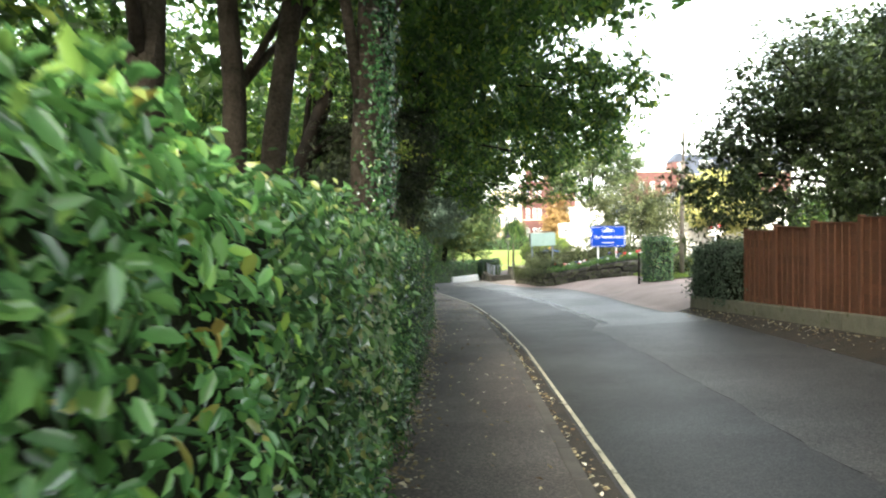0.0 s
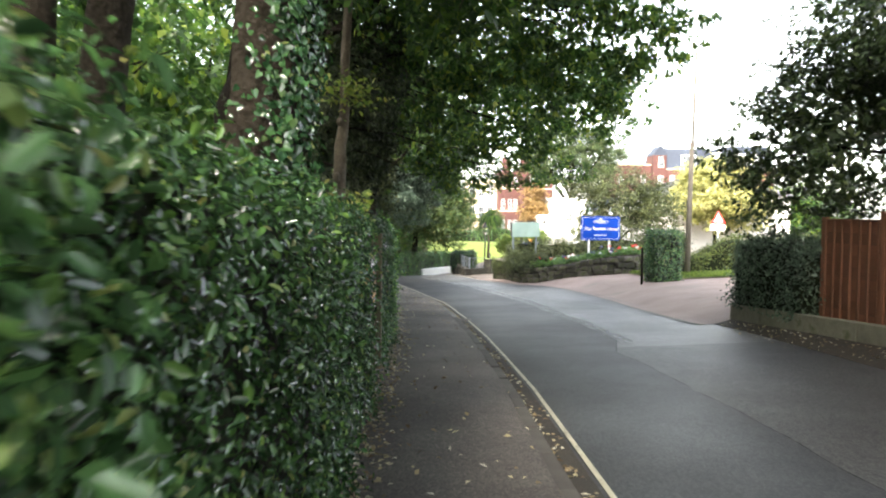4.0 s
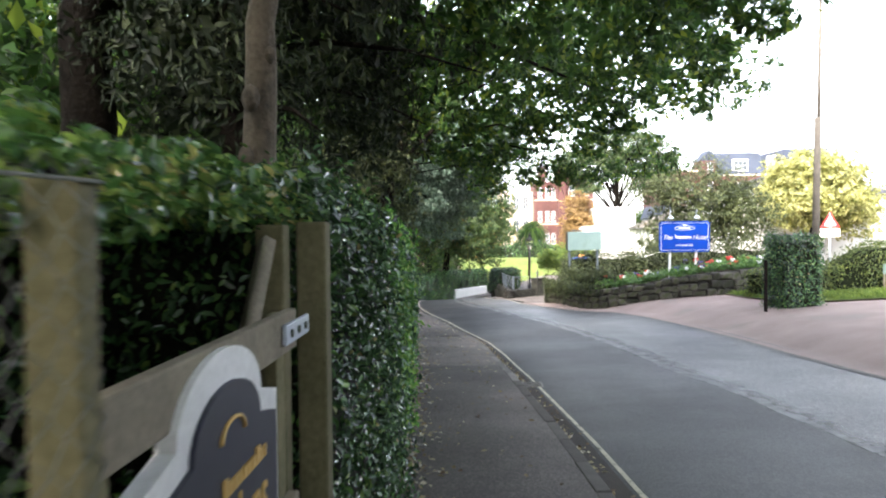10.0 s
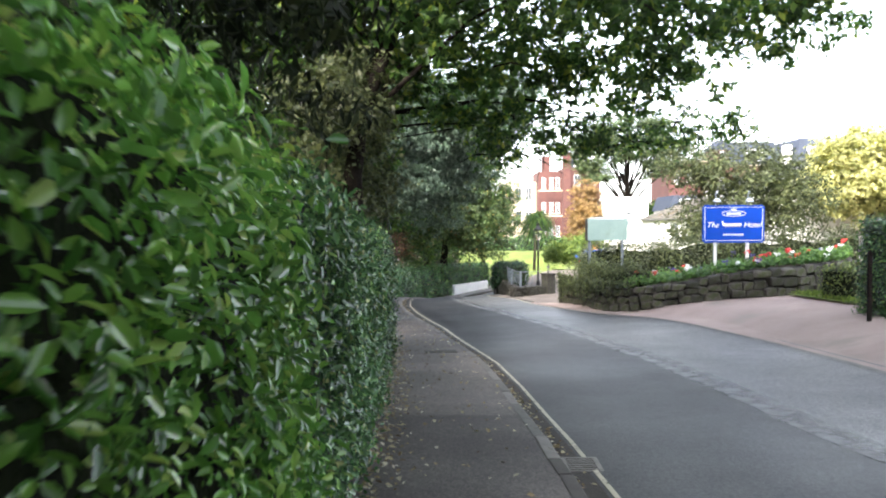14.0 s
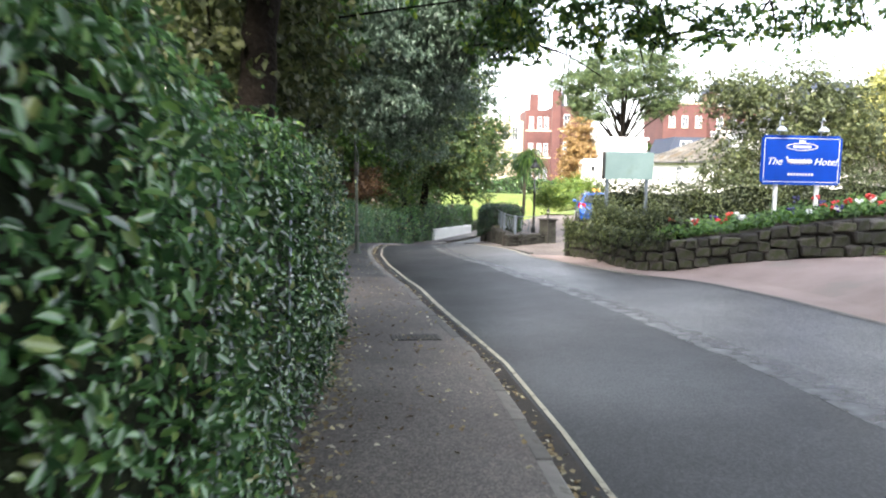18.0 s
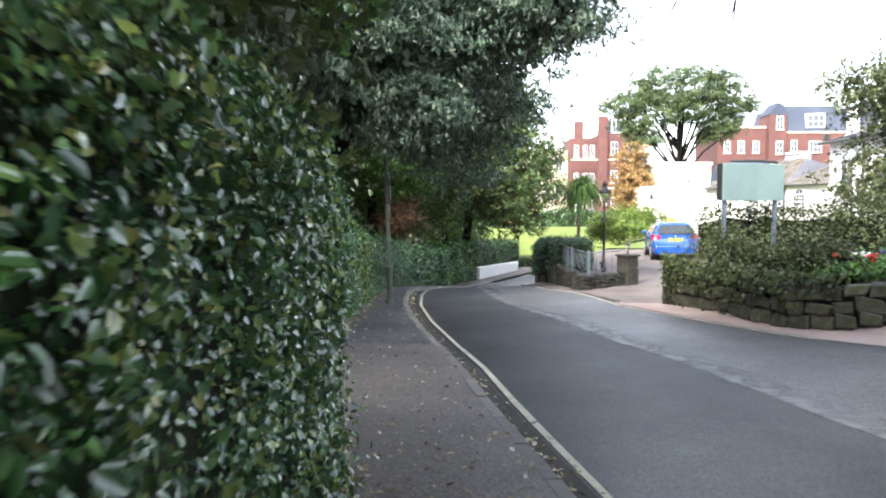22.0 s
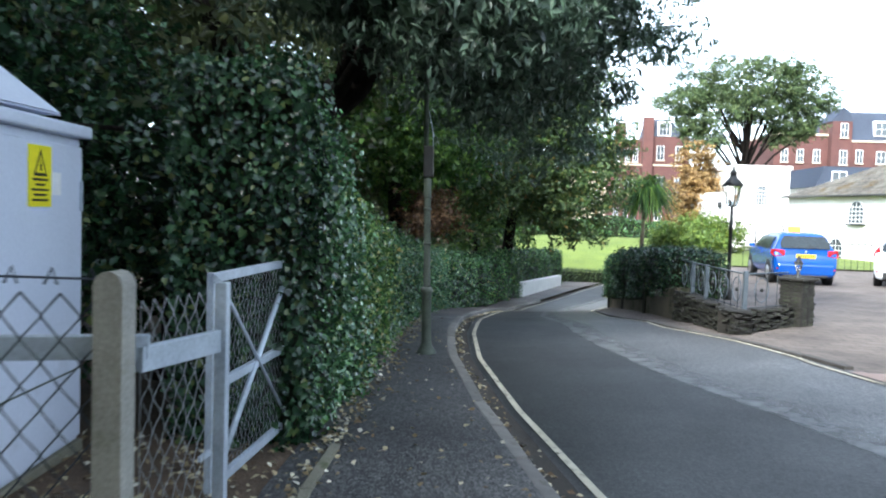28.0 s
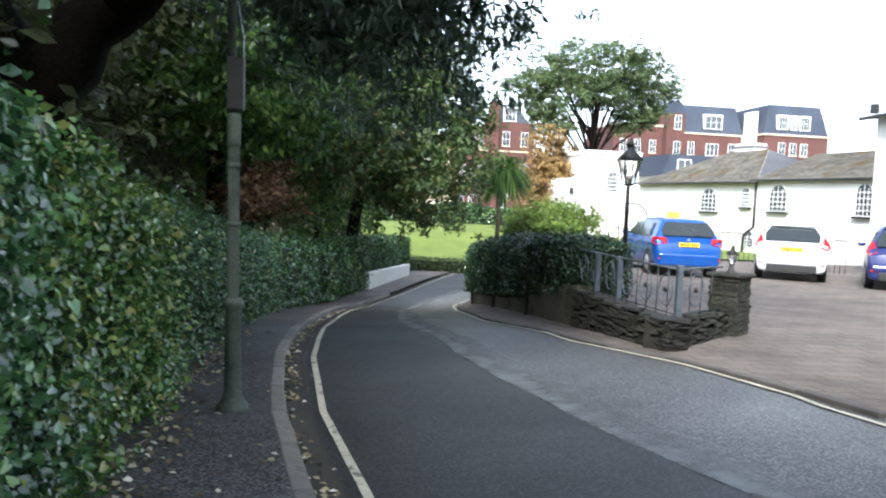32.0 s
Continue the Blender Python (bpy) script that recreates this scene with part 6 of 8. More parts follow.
def stone_wall(name, label, line, base, top, thick=0.35, course=0.17, stone=0.3, seed=1, parent=None, stones=None):
    """A rubble wall along a line of points: a mortar core with single stones proud of its outer face."""
    rng = np.random.default_rng(seed)
    wall = parent or thing(name, label, "wall")
    pts = [Vector((*p, 0)) for p in line]
    bm = bmesh.new()
    rows = []
    for i, p in enumerate(pts):
        d = (pts[min(i + 1, len(pts) - 1)] - pts[max(i - 1, 0)]).normalized()
        inn = Vector((-d.y, d.x, 0))
        a, b = p + inn * 0.04, p + inn * thick
        rows.append([bm.verts.new(v) for v in ((a.x, a.y, base(p) - 0.2), (a.x, a.y, top(p) - 0.02), (b.x, b.y, top(p) - 0.02), (b.x, b.y, base(p) - 0.2))])
    for a, b in zip(rows, rows[1:]):
        for k in range(4):
            bm.faces.new((a[k], b[k], b[(k + 1) % 4], a[(k + 1) % 4]))
    bm.faces.new(rows[0])
    bm.faces.new(rows[-1][::-1])
    bmesh.ops.recalc_face_normals(bm, faces=bm.faces)
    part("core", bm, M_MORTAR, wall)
    cum = [0.0]
    for a, b in zip(pts, pts[1:]):
        cum.append(cum[-1] + (b - a).length)

    def at(s):
        i = max(0, min(len(pts) - 2, int(np.searchsorted(cum, s)) - 1))
        f = (s - cum[i]) / max(1e-6, cum[i + 1] - cum[i])
        d = (pts[i + 1] - pts[i]).normalized()
        return pts[i].lerp(pts[i + 1], f), d
    mid = pts[len(pts) // 2]
    rowsn = max(2, int(round((top(mid) - base(mid)) / course)))
    for r in range(rowsn):
        s = -0.1 * rng.random()
        while s < cum[-1]:
            w = stone * rng.uniform(0.6, 1.5)
            w = min(w, cum[-1] + 0.06 - s)
            p, d = at(min(max(s + w / 2, 0), cum[-1]))
            z0, z1 = base(p), top(p)
            h = (z1 - z0) / rowsn
            ob = new("stone", (stones or STONES)[int(rng.integers(0, 10))])
            ob.parent = wall
            ob.matrix_basis = Matrix.Translation((p.x, p.y, z0 + h * (r + 0.5) + rng.normal(0, 0.012))) @ Matrix.Rotation(math.atan2(d.y, d.x) + rng.normal(0, 0.03), 4, "Z") @ Matrix.Rotation(rng.normal(0, 0.06), 4, "Y") @ Matrix.Diagonal((w / 0.32 * 0.97, 1.0 + rng.uniform(-0.2, 0.3), h / 0.19 * rng.uniform(0.88, 1.05), 1))
            s += w
    return wall


PLX = [(3.74, 44.62), (3.95, 43.4), (4.18, 42.2), (4.38, 41.2), (4.62, 40.5), (5.05, 39.98), (5.6, 39.62), (6.6, 39.1), (7.5, 38.75), (8.4, 38.55), (9.4, 38.75), (10.5, 39.4), (11.6, 40.5)]


def pl_top(p):
    return interp(p.x, (3.7, 4.4, 5.2, 6.7, 8.1, 9.5, 11.6), (-1.4, -1.42, -1.36, -1.02, -0.76, -0.66, -0.55)) + 0.03 * math.sin(p.x * 5 + p.y * 3)


def pl_base(p):
    return terrain(p.x, p.y)


planter = stone_wall("planter_wall", "low grey rubble-stone planter wall curving round a flower bed", PLX, pl_base, pl_top, 0.35, 0.19, 0.3, 4)
part("end_pier", boxed((3.64, 44.4, -2.6), (4.05, 44.85, -1.34), None, 0.03), M_SLATESTONE, planter, "dark stone pier end")
part("pier_render", boxed((3.66, 44.85, -2.6), (4.03, 44.88, -1.36), None, 0.008), M_POST, planter, "pale rendered end face")


def flower_bed():
    rng = np.random.default_rng(9)
    bed = thing("flower_bed", "raised bed of leafy bedding plants with red and white flowers", "flower bed")
    bm = bmesh.new()
    outer = [Vector((*p, 0)) for p in PLX]
    inner = [Vector((4.4 + (12.3 - 4.4) * i / (len(PLX) - 1), 44.9 - 2.6 * i / (len(PLX) - 1), 0)) for i in range(len(PLX))]
    rows = []
    for a, b in zip(outer, inner):
        rows.append([bm.verts.new((*(a.lerp(b, f)).xy, pl_top(a) - 0.07 + 0.18 * f)) for f in (0.06, 0.35, 0.7, 1.0)])
    for a, b in zip(rows, rows[1:]):
        for k in range(3):
            bm.faces.new((a[k], a[k + 1], b[k + 1], b[k])).smooth = True
    bmesh.ops.recalc_face_normals(bm, faces=bm.faces)
    part("soil", bm, M_EARTH, bed)
    n = 9000
    i = rng.uniform(4.4, len(PLX) - 1.001, n)
    k = i.astype(int)
    f = (i - k)[:, None]
    o, q = np.array([tuple(p) for p in outer]), np.array([tuple(p) for p in inner])
    a, b = o[k] * (1 - f) + o[k + 1] * f, q[k] * (1 - f) + q[k + 1] * f
    g = rng.uniform(0.05, 0.62, n)[:, None]
    pos = a * (1 - g) + b * g
    tops = np.array([pl_top(Vector(p)) for p in a])
    bump = 0.1 * np.sin(pos[:, 0] * 6) * np.cos(pos[:, 1] * 7)
    pos[:, 2] = tops + 0.04 + np.abs(rng.normal(0.06, 0.08, n)) + bump * 0.6 + 0.18 * g[:, 0]
    leaves("foliage", pos, np.array([0, -0.3, 1]) + rng.normal(0, 0.5, (n, 3)), 0.1, L_BEDDING, bed, "bright green leaves", 0.7, 0.1, False, rng)
    for kind, mat, count in (("red_flower", M_RED, 20), ("white_flower", M_WHITE, 20), ("violet_flower", plain("violet_petal", (0.06, 0.05, 0.2), 0.6), 9)):
        bm = bmesh.new()
        for _ in range(7):
            bmesh.ops.create_icosphere(bm, subdivisions=1, radius=0.025, matrix=Matrix.Translation(Vector(rng.normal(0, 0.028, 3))))
        me = bpy.data.meshes.new(kind)
        bm.to_mesh(me)
        bm.free()
        me.materials.append(mat)
        for _ in range(count):
            j = int(rng.integers(0, n))
            ob = new(kind, me)
            ob.parent = bed
            ob.matrix_basis = pose(pos[j, 0], pos[j, 1], pos[j, 2] + 0.13, 0, 0, rng.uniform(0, 360)) @ Matrix.Diagonal((1.5, 1.5, 1.2, 1))


flower_bed()
# evergreen shrubs behind the bed
SHRUB = [(4.35, 44.7), (5.5, 44.4), (7.0, 43.9), (8.8, 43.2), (10.6, 42.6), (12.6, 42.2)]


def shrub_row(line, top0, top1, depth, label, seed, leaf, size, density, base=-2.2, shag=0.12):
    rng = np.random.default_rng(seed)
    for k, (p, q) in enumerate(zip(line, line[1:])):
        d = Vector((q[0] - p[0], q[1] - p[1], 0))
        m = Matrix.Translation((p[0], p[1], 0)) @ Matrix.Rotation(math.atan2(-d.x, d.y), 4, "Z")
        a, b = (top0 + (top1 - top0) * (k + j) / (len(line) - 1) for j in (0, 1))
        hedge_body(0, d.length, lambda y: 0.15 * math.sin(y * 2 + k), depth, lambda y: base, lambda y: a + (b - a) * y / d.length + 0.1 * math.sin(y * 3.1 + k * 2), rng, leaf, density, size, label, 1, False, "shrub_row", m, False, (True, True), 0.9, shag)


L_SHRUB = leaf_material("brownish_evergreen_leaf", [(0.0, (0.018, 0.027, 0.01)), (0.5, (0.044, 0.061, 0.02)), (1.0, (0.1, 0.12, 0.04))], 0.5, 0.25)
shrub_row(SHRUB, -0.46, 0.12, 1.0, "loose brown-green evergreen shrubs behind the flower bed", 31, L_SHRUB, 0.075, 620, shag=0.17)


# ---- signs ----
def blue_sign():
    sign = thing("hotel_sign", "royal blue hotel sign board with white lettering on two posts", "sign", pose(8.09, 40.3, 0, 0, 0, 0))
    w, z0, z1 = 0.88, -0.075, 1.005
    bm = boxed((-w, -0.03, z0), (w, 0.03, z1))
    bmesh.ops.bevel(bm, geom=[e for e in bm.edges if abs(e.verts[0].co.y - e.verts[1].co.y) > 0.01], offset=0.05, segments=4, affect="EDGES")
    board = part("board", bm, M_BLUESIGN, sign)
    for lo, hi in (((-w + 0.06, -0.034, z1 - 0.07), (w - 0.06, -0.03, z1 - 0.058)), ((-w + 0.06, -0.034, z0 + 0.058), (w - 0.06, -0.03, z0 + 0.07)), ((-w + 0.05, -0.034, z0 + 0.08), (-w + 0.062, -0.03, z1 - 0.08)), ((w - 0.062, -0.034, z0 + 0.08), (w - 0.05, -0.03, z1 - 0.08))):
        part("border", boxed(lo, hi), M_WHITE, board)
    m = Matrix.Translation((0, -0.034, 0.43)) @ TO_NY
    letters("The", 0.22, M_WHITE, board, m @ Matrix.Translation((-0.6, 0, 0)), slant=0.3)
    letters("Hotel", 0.22, M_WHITE, board, m @ Matrix.Translation((0.53, 0, 0)), slant=0.3)
    # the name: a plain script-like flourish
    bm = bmesh.new()
    pts = [(-0.34 + 0.56 * k / 40, -0.036, 0.43 + 0.055 * math.sin(k * 1.35) + (0.07 * max(0, 1 - k / 5))) for k in range(41)]
    tube(bm, pts, 0.017, 5)
    part("name_flourish", bm, M_WHITE, board)
    bm = bmesh.new()
    tube(bm, [(0.34 * math.cos(a), -0.035, 0.76 + 0.075 * math.sin(a)) for a in (2 * math.pi * k / 28 for k in range(29))], 0.009, 5)
    part("crest_scroll", bm, M_WHITE, board)
    part("crest_bar", boxed((-0.2, -0.036, 0.735), (0.2, -0.031, 0.785), None, 0.002), M_WHITE, board)
    part("crest_crown", extruded([(-0.06, 0), (0.06, 0), (0.075, 0.06), (0.03, 0.03), (0, 0.07), (-0.03, 0.03), (-0.075, 0.06)], 0.004, Matrix.Translation((0, -0.036, 0.85))), M_WHITE, board)
    for k in range(9):
        part("small_letter_bar", boxed((-0.29 + 0.066 * k, -0.034, 0.13), (-0.25 + 0.066 * k, -0.03, 0.18)), M_WHITE, board)
    for x in (-0.5, 0.42):
        part("post", boxed((x - 0.04, 0.03, -1.3), (x + 0.04, 0.1, 0.9), None, 0.008), M_WHITE, sign, "white post")
        lamp = part("lamp_arm", tube(bmesh.new(), [(x, 0.02, 1.0), (x, 0.02, 1.3), (x, -0.05, 1.4), (x, -0.14, 1.33)], 0.012, 6), M_GALV, sign)
        part("lamp_shade", lathe([(0.03, 0.1), (0.1, 0.04), (0.12, 0.0), (0.1, -0.012)], 14, pose(x, -0.1, 1.1)), M_GALV, lamp, "domed pale metal shade")


blue_sign()


def sage_sign():
    sign = thing("blank_sign", "weathered blank sage-green board on two posts", "sign", pose(4.43, 43.38, 0, 0, 0, 29))
    part("board", boxed((0, 0, -0.07), (1.66, 0.03, 0.66), None, 0.01), M_SAGE, sign)
    part("back_box", boxed((-0.01, 0.03, -0.06), (1.64, 0.16, 0.65), None, 0.008), M_BLACK, sign, "dark box back")
    part("trough_light", tube(bmesh.new(), [(0.2, 0.02, 0.7), (1.0, 0.02, 0.72), (1.5, 0.04, 0.69)], 0.025, 6), M_BLACK, sign, "broken dark light trough")
    for x in (0.12, 1.5):
        part("post", boxed((x - 0.035, 0.05, -1.6), (x + 0.035, 0.12, 0.0), None, 0.006), M_RAIL, sign)


sage_sign()

# hedge block and low hedge between the two drives
hedge_body(0, 1.25, lambda y: 0.0, 0.95, lambda y: terrain(8.4, 32.8) - 0.1, lambda y: 0.5 + 0.05 * math.sin(y * 6), R, L_HEDGE, 1500, 0.055, "square clipped green hedge block at the drive mouth", 1, False, "hedge", pose(9.22, 32.2, 0), True, (True, True), 0.9)
corner = thing("corner_post", "short weathered wooden post at the hedge corner", "post")
part("post", boxed((7.78, 32.14, terrain(7.8, 32.1) - 0.2), (7.85, 32.21, -0.05), None, 0.008), M_BARK, corner)
hedge_body(0, 15.5, lambda y: 0.0, 1.2, lambda y: -1.3, lambda y: -0.55 + 0.75 * ease(1.5, 4, y) + 0.05 * math.sin(y * 2), R, L_LOWHEDGE, 420, 0.08, "long clipped yellow-green hedge above a grass bank", 1, False, "hedge", pose(9.2, 35.6, 0, 0, 0, -80), False, (True, True), 0.9)


def far_bits():
    pole = thing("utility_pole", "brown wooden utility pole with a thin metal top", "pole", pose(10.48, 35.4, 0, 0, 0.6, 0))
    part("shaft", tube(bmesh.new(), [(0, 0, -1.6), (0, 0, 1.5), (0.02, 0, 3.9)], [0.11, 0.1, 0.09], 12), M_POLE, pole)
    part("mast", tube(bmesh.new(), [(0.04, 0, 3.6), (0.06, 0, 7.4)], [0.055, 0.045], 8), M_POLE, pole, "thinner upper mast")
    sign = thing("warning_sign", "red-bordered triangular road warning sign with a plate", "road sign", pose(14.5, 43.2, 0, 0, 0, -8))
    part("post", tube(bmesh.new(), [(0, 0.03, -1.6), (0, 0.03, 1.3)], 0.035, 8), M_GALV, sign)
    tri = part("triangle", extruded([(-0.36, 0), (0.36, 0), (0, 0.62)], 0.02, Matrix.Translation((0, 0, 0.72))), M_RED, sign)
    part("field", extruded([(-0.23, 0.07), (0.23, 0.07), (0, 0.47)], 0.004, Matrix.Translation((0, -0.006, 0.72))), M_WHITE, tri)
    part("symbol", boxed((-0.03, -0.01, 0.83), (0.03, -0.005, 1.0)), M_BLACK, tri)
    part("plate", boxed((-0.36, 0, 0.36), (0.36, 0.02, 0.68), None, 0.004), M_WHITE, sign)
    plate = thing("notice_board", "small pale notice board on the grass bank", "notice", pose(12.93, 36.0, 0, 0, 0, 0))
    part("board", boxed((-0.2, 0, -0.66), (0.2, 0.02, -0.36), None, 0.005), M_SAGE, plate)
    for x in (-0.15, 0.15):
        part("leg", boxed((x - 0.02, 0.02, -1.5), (x + 0.02, 0.05, -0.4)), M_WOODGREY, plate)


far_bits()
rng_g = np.random.default_rng(19)
gp = np.stack([rng_g.uniform(8.9, 18, 9000), rng_g.uniform(33.0, 38.2, 9000), np.zeros(9000)], 1)
gp[:, 2] = [terrain(a, b) + 0.1 for a, b, _ in gp]
tagged(leaves("grass_blades", gp, np.array([0, -1.0, 0.2]) + rng_g.normal(0, 0.5, (9000, 3)), 0.16, L_LAWN, None, "rough grass blades on the bank", 0.18, -0.8, False, rng_g), category="grass", kind="stuff")

# ---- courtyard wall, pier, railings, lanterns ----
CW = [(3.68, 49.6), (3.03, 49.05), (2.4, 48.5), (2.22, 49.6), (2.05, 51.0), (1.95, 53.5), (1.95, 56.5), (2.1, 60.0), (2.5, 62.8)]


def cw_base(p):
    return terrain(p.x, p.y)


def cw_top(p):
    return interp(p.y, (48.4, 49.6, 51, 56, 62.8), (-2.02, -2.0, -1.95, -2.55, -3.25))


yard_wall = stone_wall("courtyard_wall", "low mossy slate-stone wall stepping along the road", CW[2::-1], cw_base, lambda p: -2.03, 0.3, 0.052, 0.2, 21, None, SLATES)
stone_wall("courtyard_wall", "", CW[4:1:-1], cw_base, cw_top, 0.3, 0.052, 0.2, 22, yard_wall, SLATES)
rng_q = np.random.default_rng(78)
for r in range(8):
    ob = new("stone", SLATES[r])
    ob.parent = yard_wall
    ob.matrix_basis = pose(2.47, 48.62, -2.39 + r * 0.052, 0, 0, (38, 98)[r % 2] + rng_q.normal(0, 3)) @ Matrix.Diagonal((1.05, 2.9, 0.3, 1))
for p, q in zip(CW[4:], CW[5:]):
    a, b = Vector((*p, 0)), Vector((*q, 0))
    d = (b - a).normalized()
    inn = Vector((d.y, -d.x, 0)) * 0.25
    bm = bmesh.new()
    low = [bm.verts.new((v.x, v.y, min(cw_base(p0), G(p0.y)) - 0.25)) for v, p0 in ((a, a), (b, b), (b + inn, b), (a + inn, a))]
    high = [bm.verts.new((v.x, v.y, cw_top(p0) + 0.06)) for v, p0 in ((a, a), (b, b), (b + inn, b), (a + inn, a))]
    for k in range(4):
        bm.faces.new((low[k], low[(k + 1) % 4], high[(k + 1) % 4], high[k]))
    bm.faces.new(high)
    bm.faces.new(low[::-1])
    bmesh.ops.recalc_face_normals(bm, faces=bm.faces)
    part("rendered_panel", bm, M_RENDER, yard_wall, "stained brown rendered panel")
    if a.y > 52:
        part("panel_post", boxed((a.x - 0.07, a.y - 0.03, cw_top(a) - 0.8), (a.x - 0.005, a.y + 0.03, cw_top(a) + 0.55), None, 0.006), M_SLATESTONE, yard_wall, "thin dark upright post")
pier = thing("stone_pier", "square slate-stone gate pier beside the drive", "pier", pose(3.83, 49.78, 0, 0, 0, 38))
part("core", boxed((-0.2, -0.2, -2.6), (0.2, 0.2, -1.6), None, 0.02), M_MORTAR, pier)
rng_p = np.random.default_rng(77)
for r in range(13):
    for side in range(4):
        for k in range(2):
            ob = new("stone", SLATES[int(rng_p.integers(0, 10))])
            ob.parent = pier
            ob.matrix_basis = Matrix.Rotation(side * math.pi / 2, 4, "Z") @ pose((k - 0.5) * 0.2 + rng_p.normal(0, 0.008), -0.185, -2.4 + r * 0.066, 0, rng_p.normal(0, 3), 0) @ Matrix.Diagonal((0.62 * rng_p.uniform(0.9, 1.06), 0.5, 0.35, 1))
part("capstone", boxed((-0.25, -0.25, -1.58), (0.25, 0.25, -1.53), None, 0.015), M_SLATESTONE, pier)


def lantern(parent, z, s, glass=True):
    """A four-sided tapering lantern with a pitched cap."""
    def ring(r0, z0, r1, z1):
        return lathe([(r0 * s, z + z0 * s), (r1 * s, z + z1 * s)], 4, Matrix.Rotation(math.pi / 4, 4, "Z"))
    part("lantern_base", ring(0.1, 0, 0.13, 0.04), M_BLACK, parent)
    part("lantern_glass", ring(0.12, 0.04, 0.24, 0.5), M_LANTERN, parent, "clear lantern panes")
    for k in range(4):
        a = math.pi / 4 + k * math.pi / 2 + math.pi / 4
        part("lantern_bar", tube(bmesh.new(), [(0.125 * s * math.cos(a), 0.125 * s * math.sin(a), z + 0.04 * s), (0.245 * s * math.cos(a), 0.245 * s * math.sin(a), z + 0.5 * s)], 0.012 * s, 5), M_BLACK, parent)
    part("lantern_cap", lathe([(0.28 * s, z + 0.5 * s), (0.3 * s, z + 0.52 * s), (0.1 * s, z + 0.72 * s), (0.08 * s, z + 0.8 * s), (0.11 * s, z + 0.82 * s), (0.03 * s, z + 0.9 * s), (0.012 * s, z + 1.0 * s)], 4, Matrix.Rotation(math.pi / 4, 4, "Z")), M_BLACK, parent, "black pitched cap")


def lamp_posts():
    lp = thing("lantern_post", "black Victorian lamp post with a tapering lantern", "street lamp", pose(3.81, 53.79, -2.4))
    part("shaft", lathe([(0.09, -0.1), (0.09, 0.25), (0.06, 0.3), (0.045, 0.5), (0.04, 1.6), (0.055, 1.62), (0.04, 1.66), (0.033, 2.15)], 14), M_BLACK, lp)
    part("ladder_bar", tube(bmesh.new(), [(-0.22, 0, 1.78), (0.22, 0, 1.78)], 0.012, 6), M_BLACK, lp)
    lantern(lp, 2.12, 0.92)
    pl = thing("pier_lantern", "small black lantern standing on the stone pier", "lantern", pose(3.83, 49.78, -1.53))
    part("foot", lathe([(0.08, 0), (0.05, 0.02), (0.03, 0.06), (0.03, 0.12)], 12), M_BLACK, pl)
    lantern(pl, 0.1, 0.3)


lamp_posts()


def railings():
    run = thing("railings", "blue-grey painted iron railings with ring panels", "railings")
    ends = [Vector((3.56, 49.5, -2.03)), Vector((2.62, 48.74, -2.03)), Vector((2.36, 50.1, -2.0)), Vector((2.25, 51.6, -1.98))]
    up = Vector((0, 0, 1))

    def hoop(c, u, w, h):
        part("ring", tube(bmesh.new(), [c + u * w * math.cos(2 * math.pi * j / 20) + up * h * math.sin(2 * math.pi * j / 20) for j in range(21)], 0.009, 5), M_RAIL, run, "oval iron hoop")
    for first, (p, q) in zip((True, False, False), zip(ends, ends[1:])):
        u = (q - p).normalized()
        part("rail", tube(bmesh.new(), [p + up * 0.6, q + up * 0.6], 0.013, 6), M_RAIL, run)
        part("rail", tube(bmesh.new(), [p + up * 0.04, q + up * 0.04], 0.009, 6), M_RAILDARK, run)
        n = 4 if first else 6
        for k in range(1, n):
            a = p.lerp(q, k / n)
            part("bar", tube(bmesh.new(), [a, a + up * 0.6], 0.007, 5), M_RAILDARK, run)
        for k in ([0.62] if first else [0.2, 0.52, 0.84]):
            c = p.lerp(q, k) + up * 0.32
            hoop(c, u, 0.2 if first else 0.14, 0.2)
            part("rosette", lathe([(0.008, -0.02), (0.035, -0.012), (0.035, 0.012), (0.008, 0.02)], 8, Matrix.Translation(c) @ Matrix.Rotation(math.atan2(u.y, u.x), 4, "Z") @ Matrix.Rotation(math.pi / 2, 4, "X")), M_BLACK, run, "small dark iron rosette")
    for p in ends[1:3] + [ends[2].lerp(ends[3], 0.5)]:
        part("post", boxed((p.x - 0.035, p.y - 0.035, -2.1), (p.x + 0.035, p.y + 0.035, -1.38), None, 0.006), M_RAIL, run, "square iron post")


railings()
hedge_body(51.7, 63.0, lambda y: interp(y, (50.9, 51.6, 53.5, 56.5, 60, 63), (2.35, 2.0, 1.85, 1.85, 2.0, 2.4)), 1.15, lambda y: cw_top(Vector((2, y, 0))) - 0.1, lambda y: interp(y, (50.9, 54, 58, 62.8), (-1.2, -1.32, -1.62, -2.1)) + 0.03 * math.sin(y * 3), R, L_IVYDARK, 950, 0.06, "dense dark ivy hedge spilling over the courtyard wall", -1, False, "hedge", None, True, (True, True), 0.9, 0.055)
# white wall on the bend
ww = thing("white_wall", "low white-painted wall on the outside of the bend", "wall", kind="structure")
d = Vector((2.63, 11.7, 0))
part("wall", boxed((-0.15, 0, -1.0), (0.12, 12.0, 0.0), Matrix.Translation((-0.3, 70.4, -3.62)) @ Matrix.Rotation(math.atan2(-d.x, d.y), 4, "Z") @ Matrix.Rotation(-0.045, 4, "X"), 0.02), M_WHITE, ww)
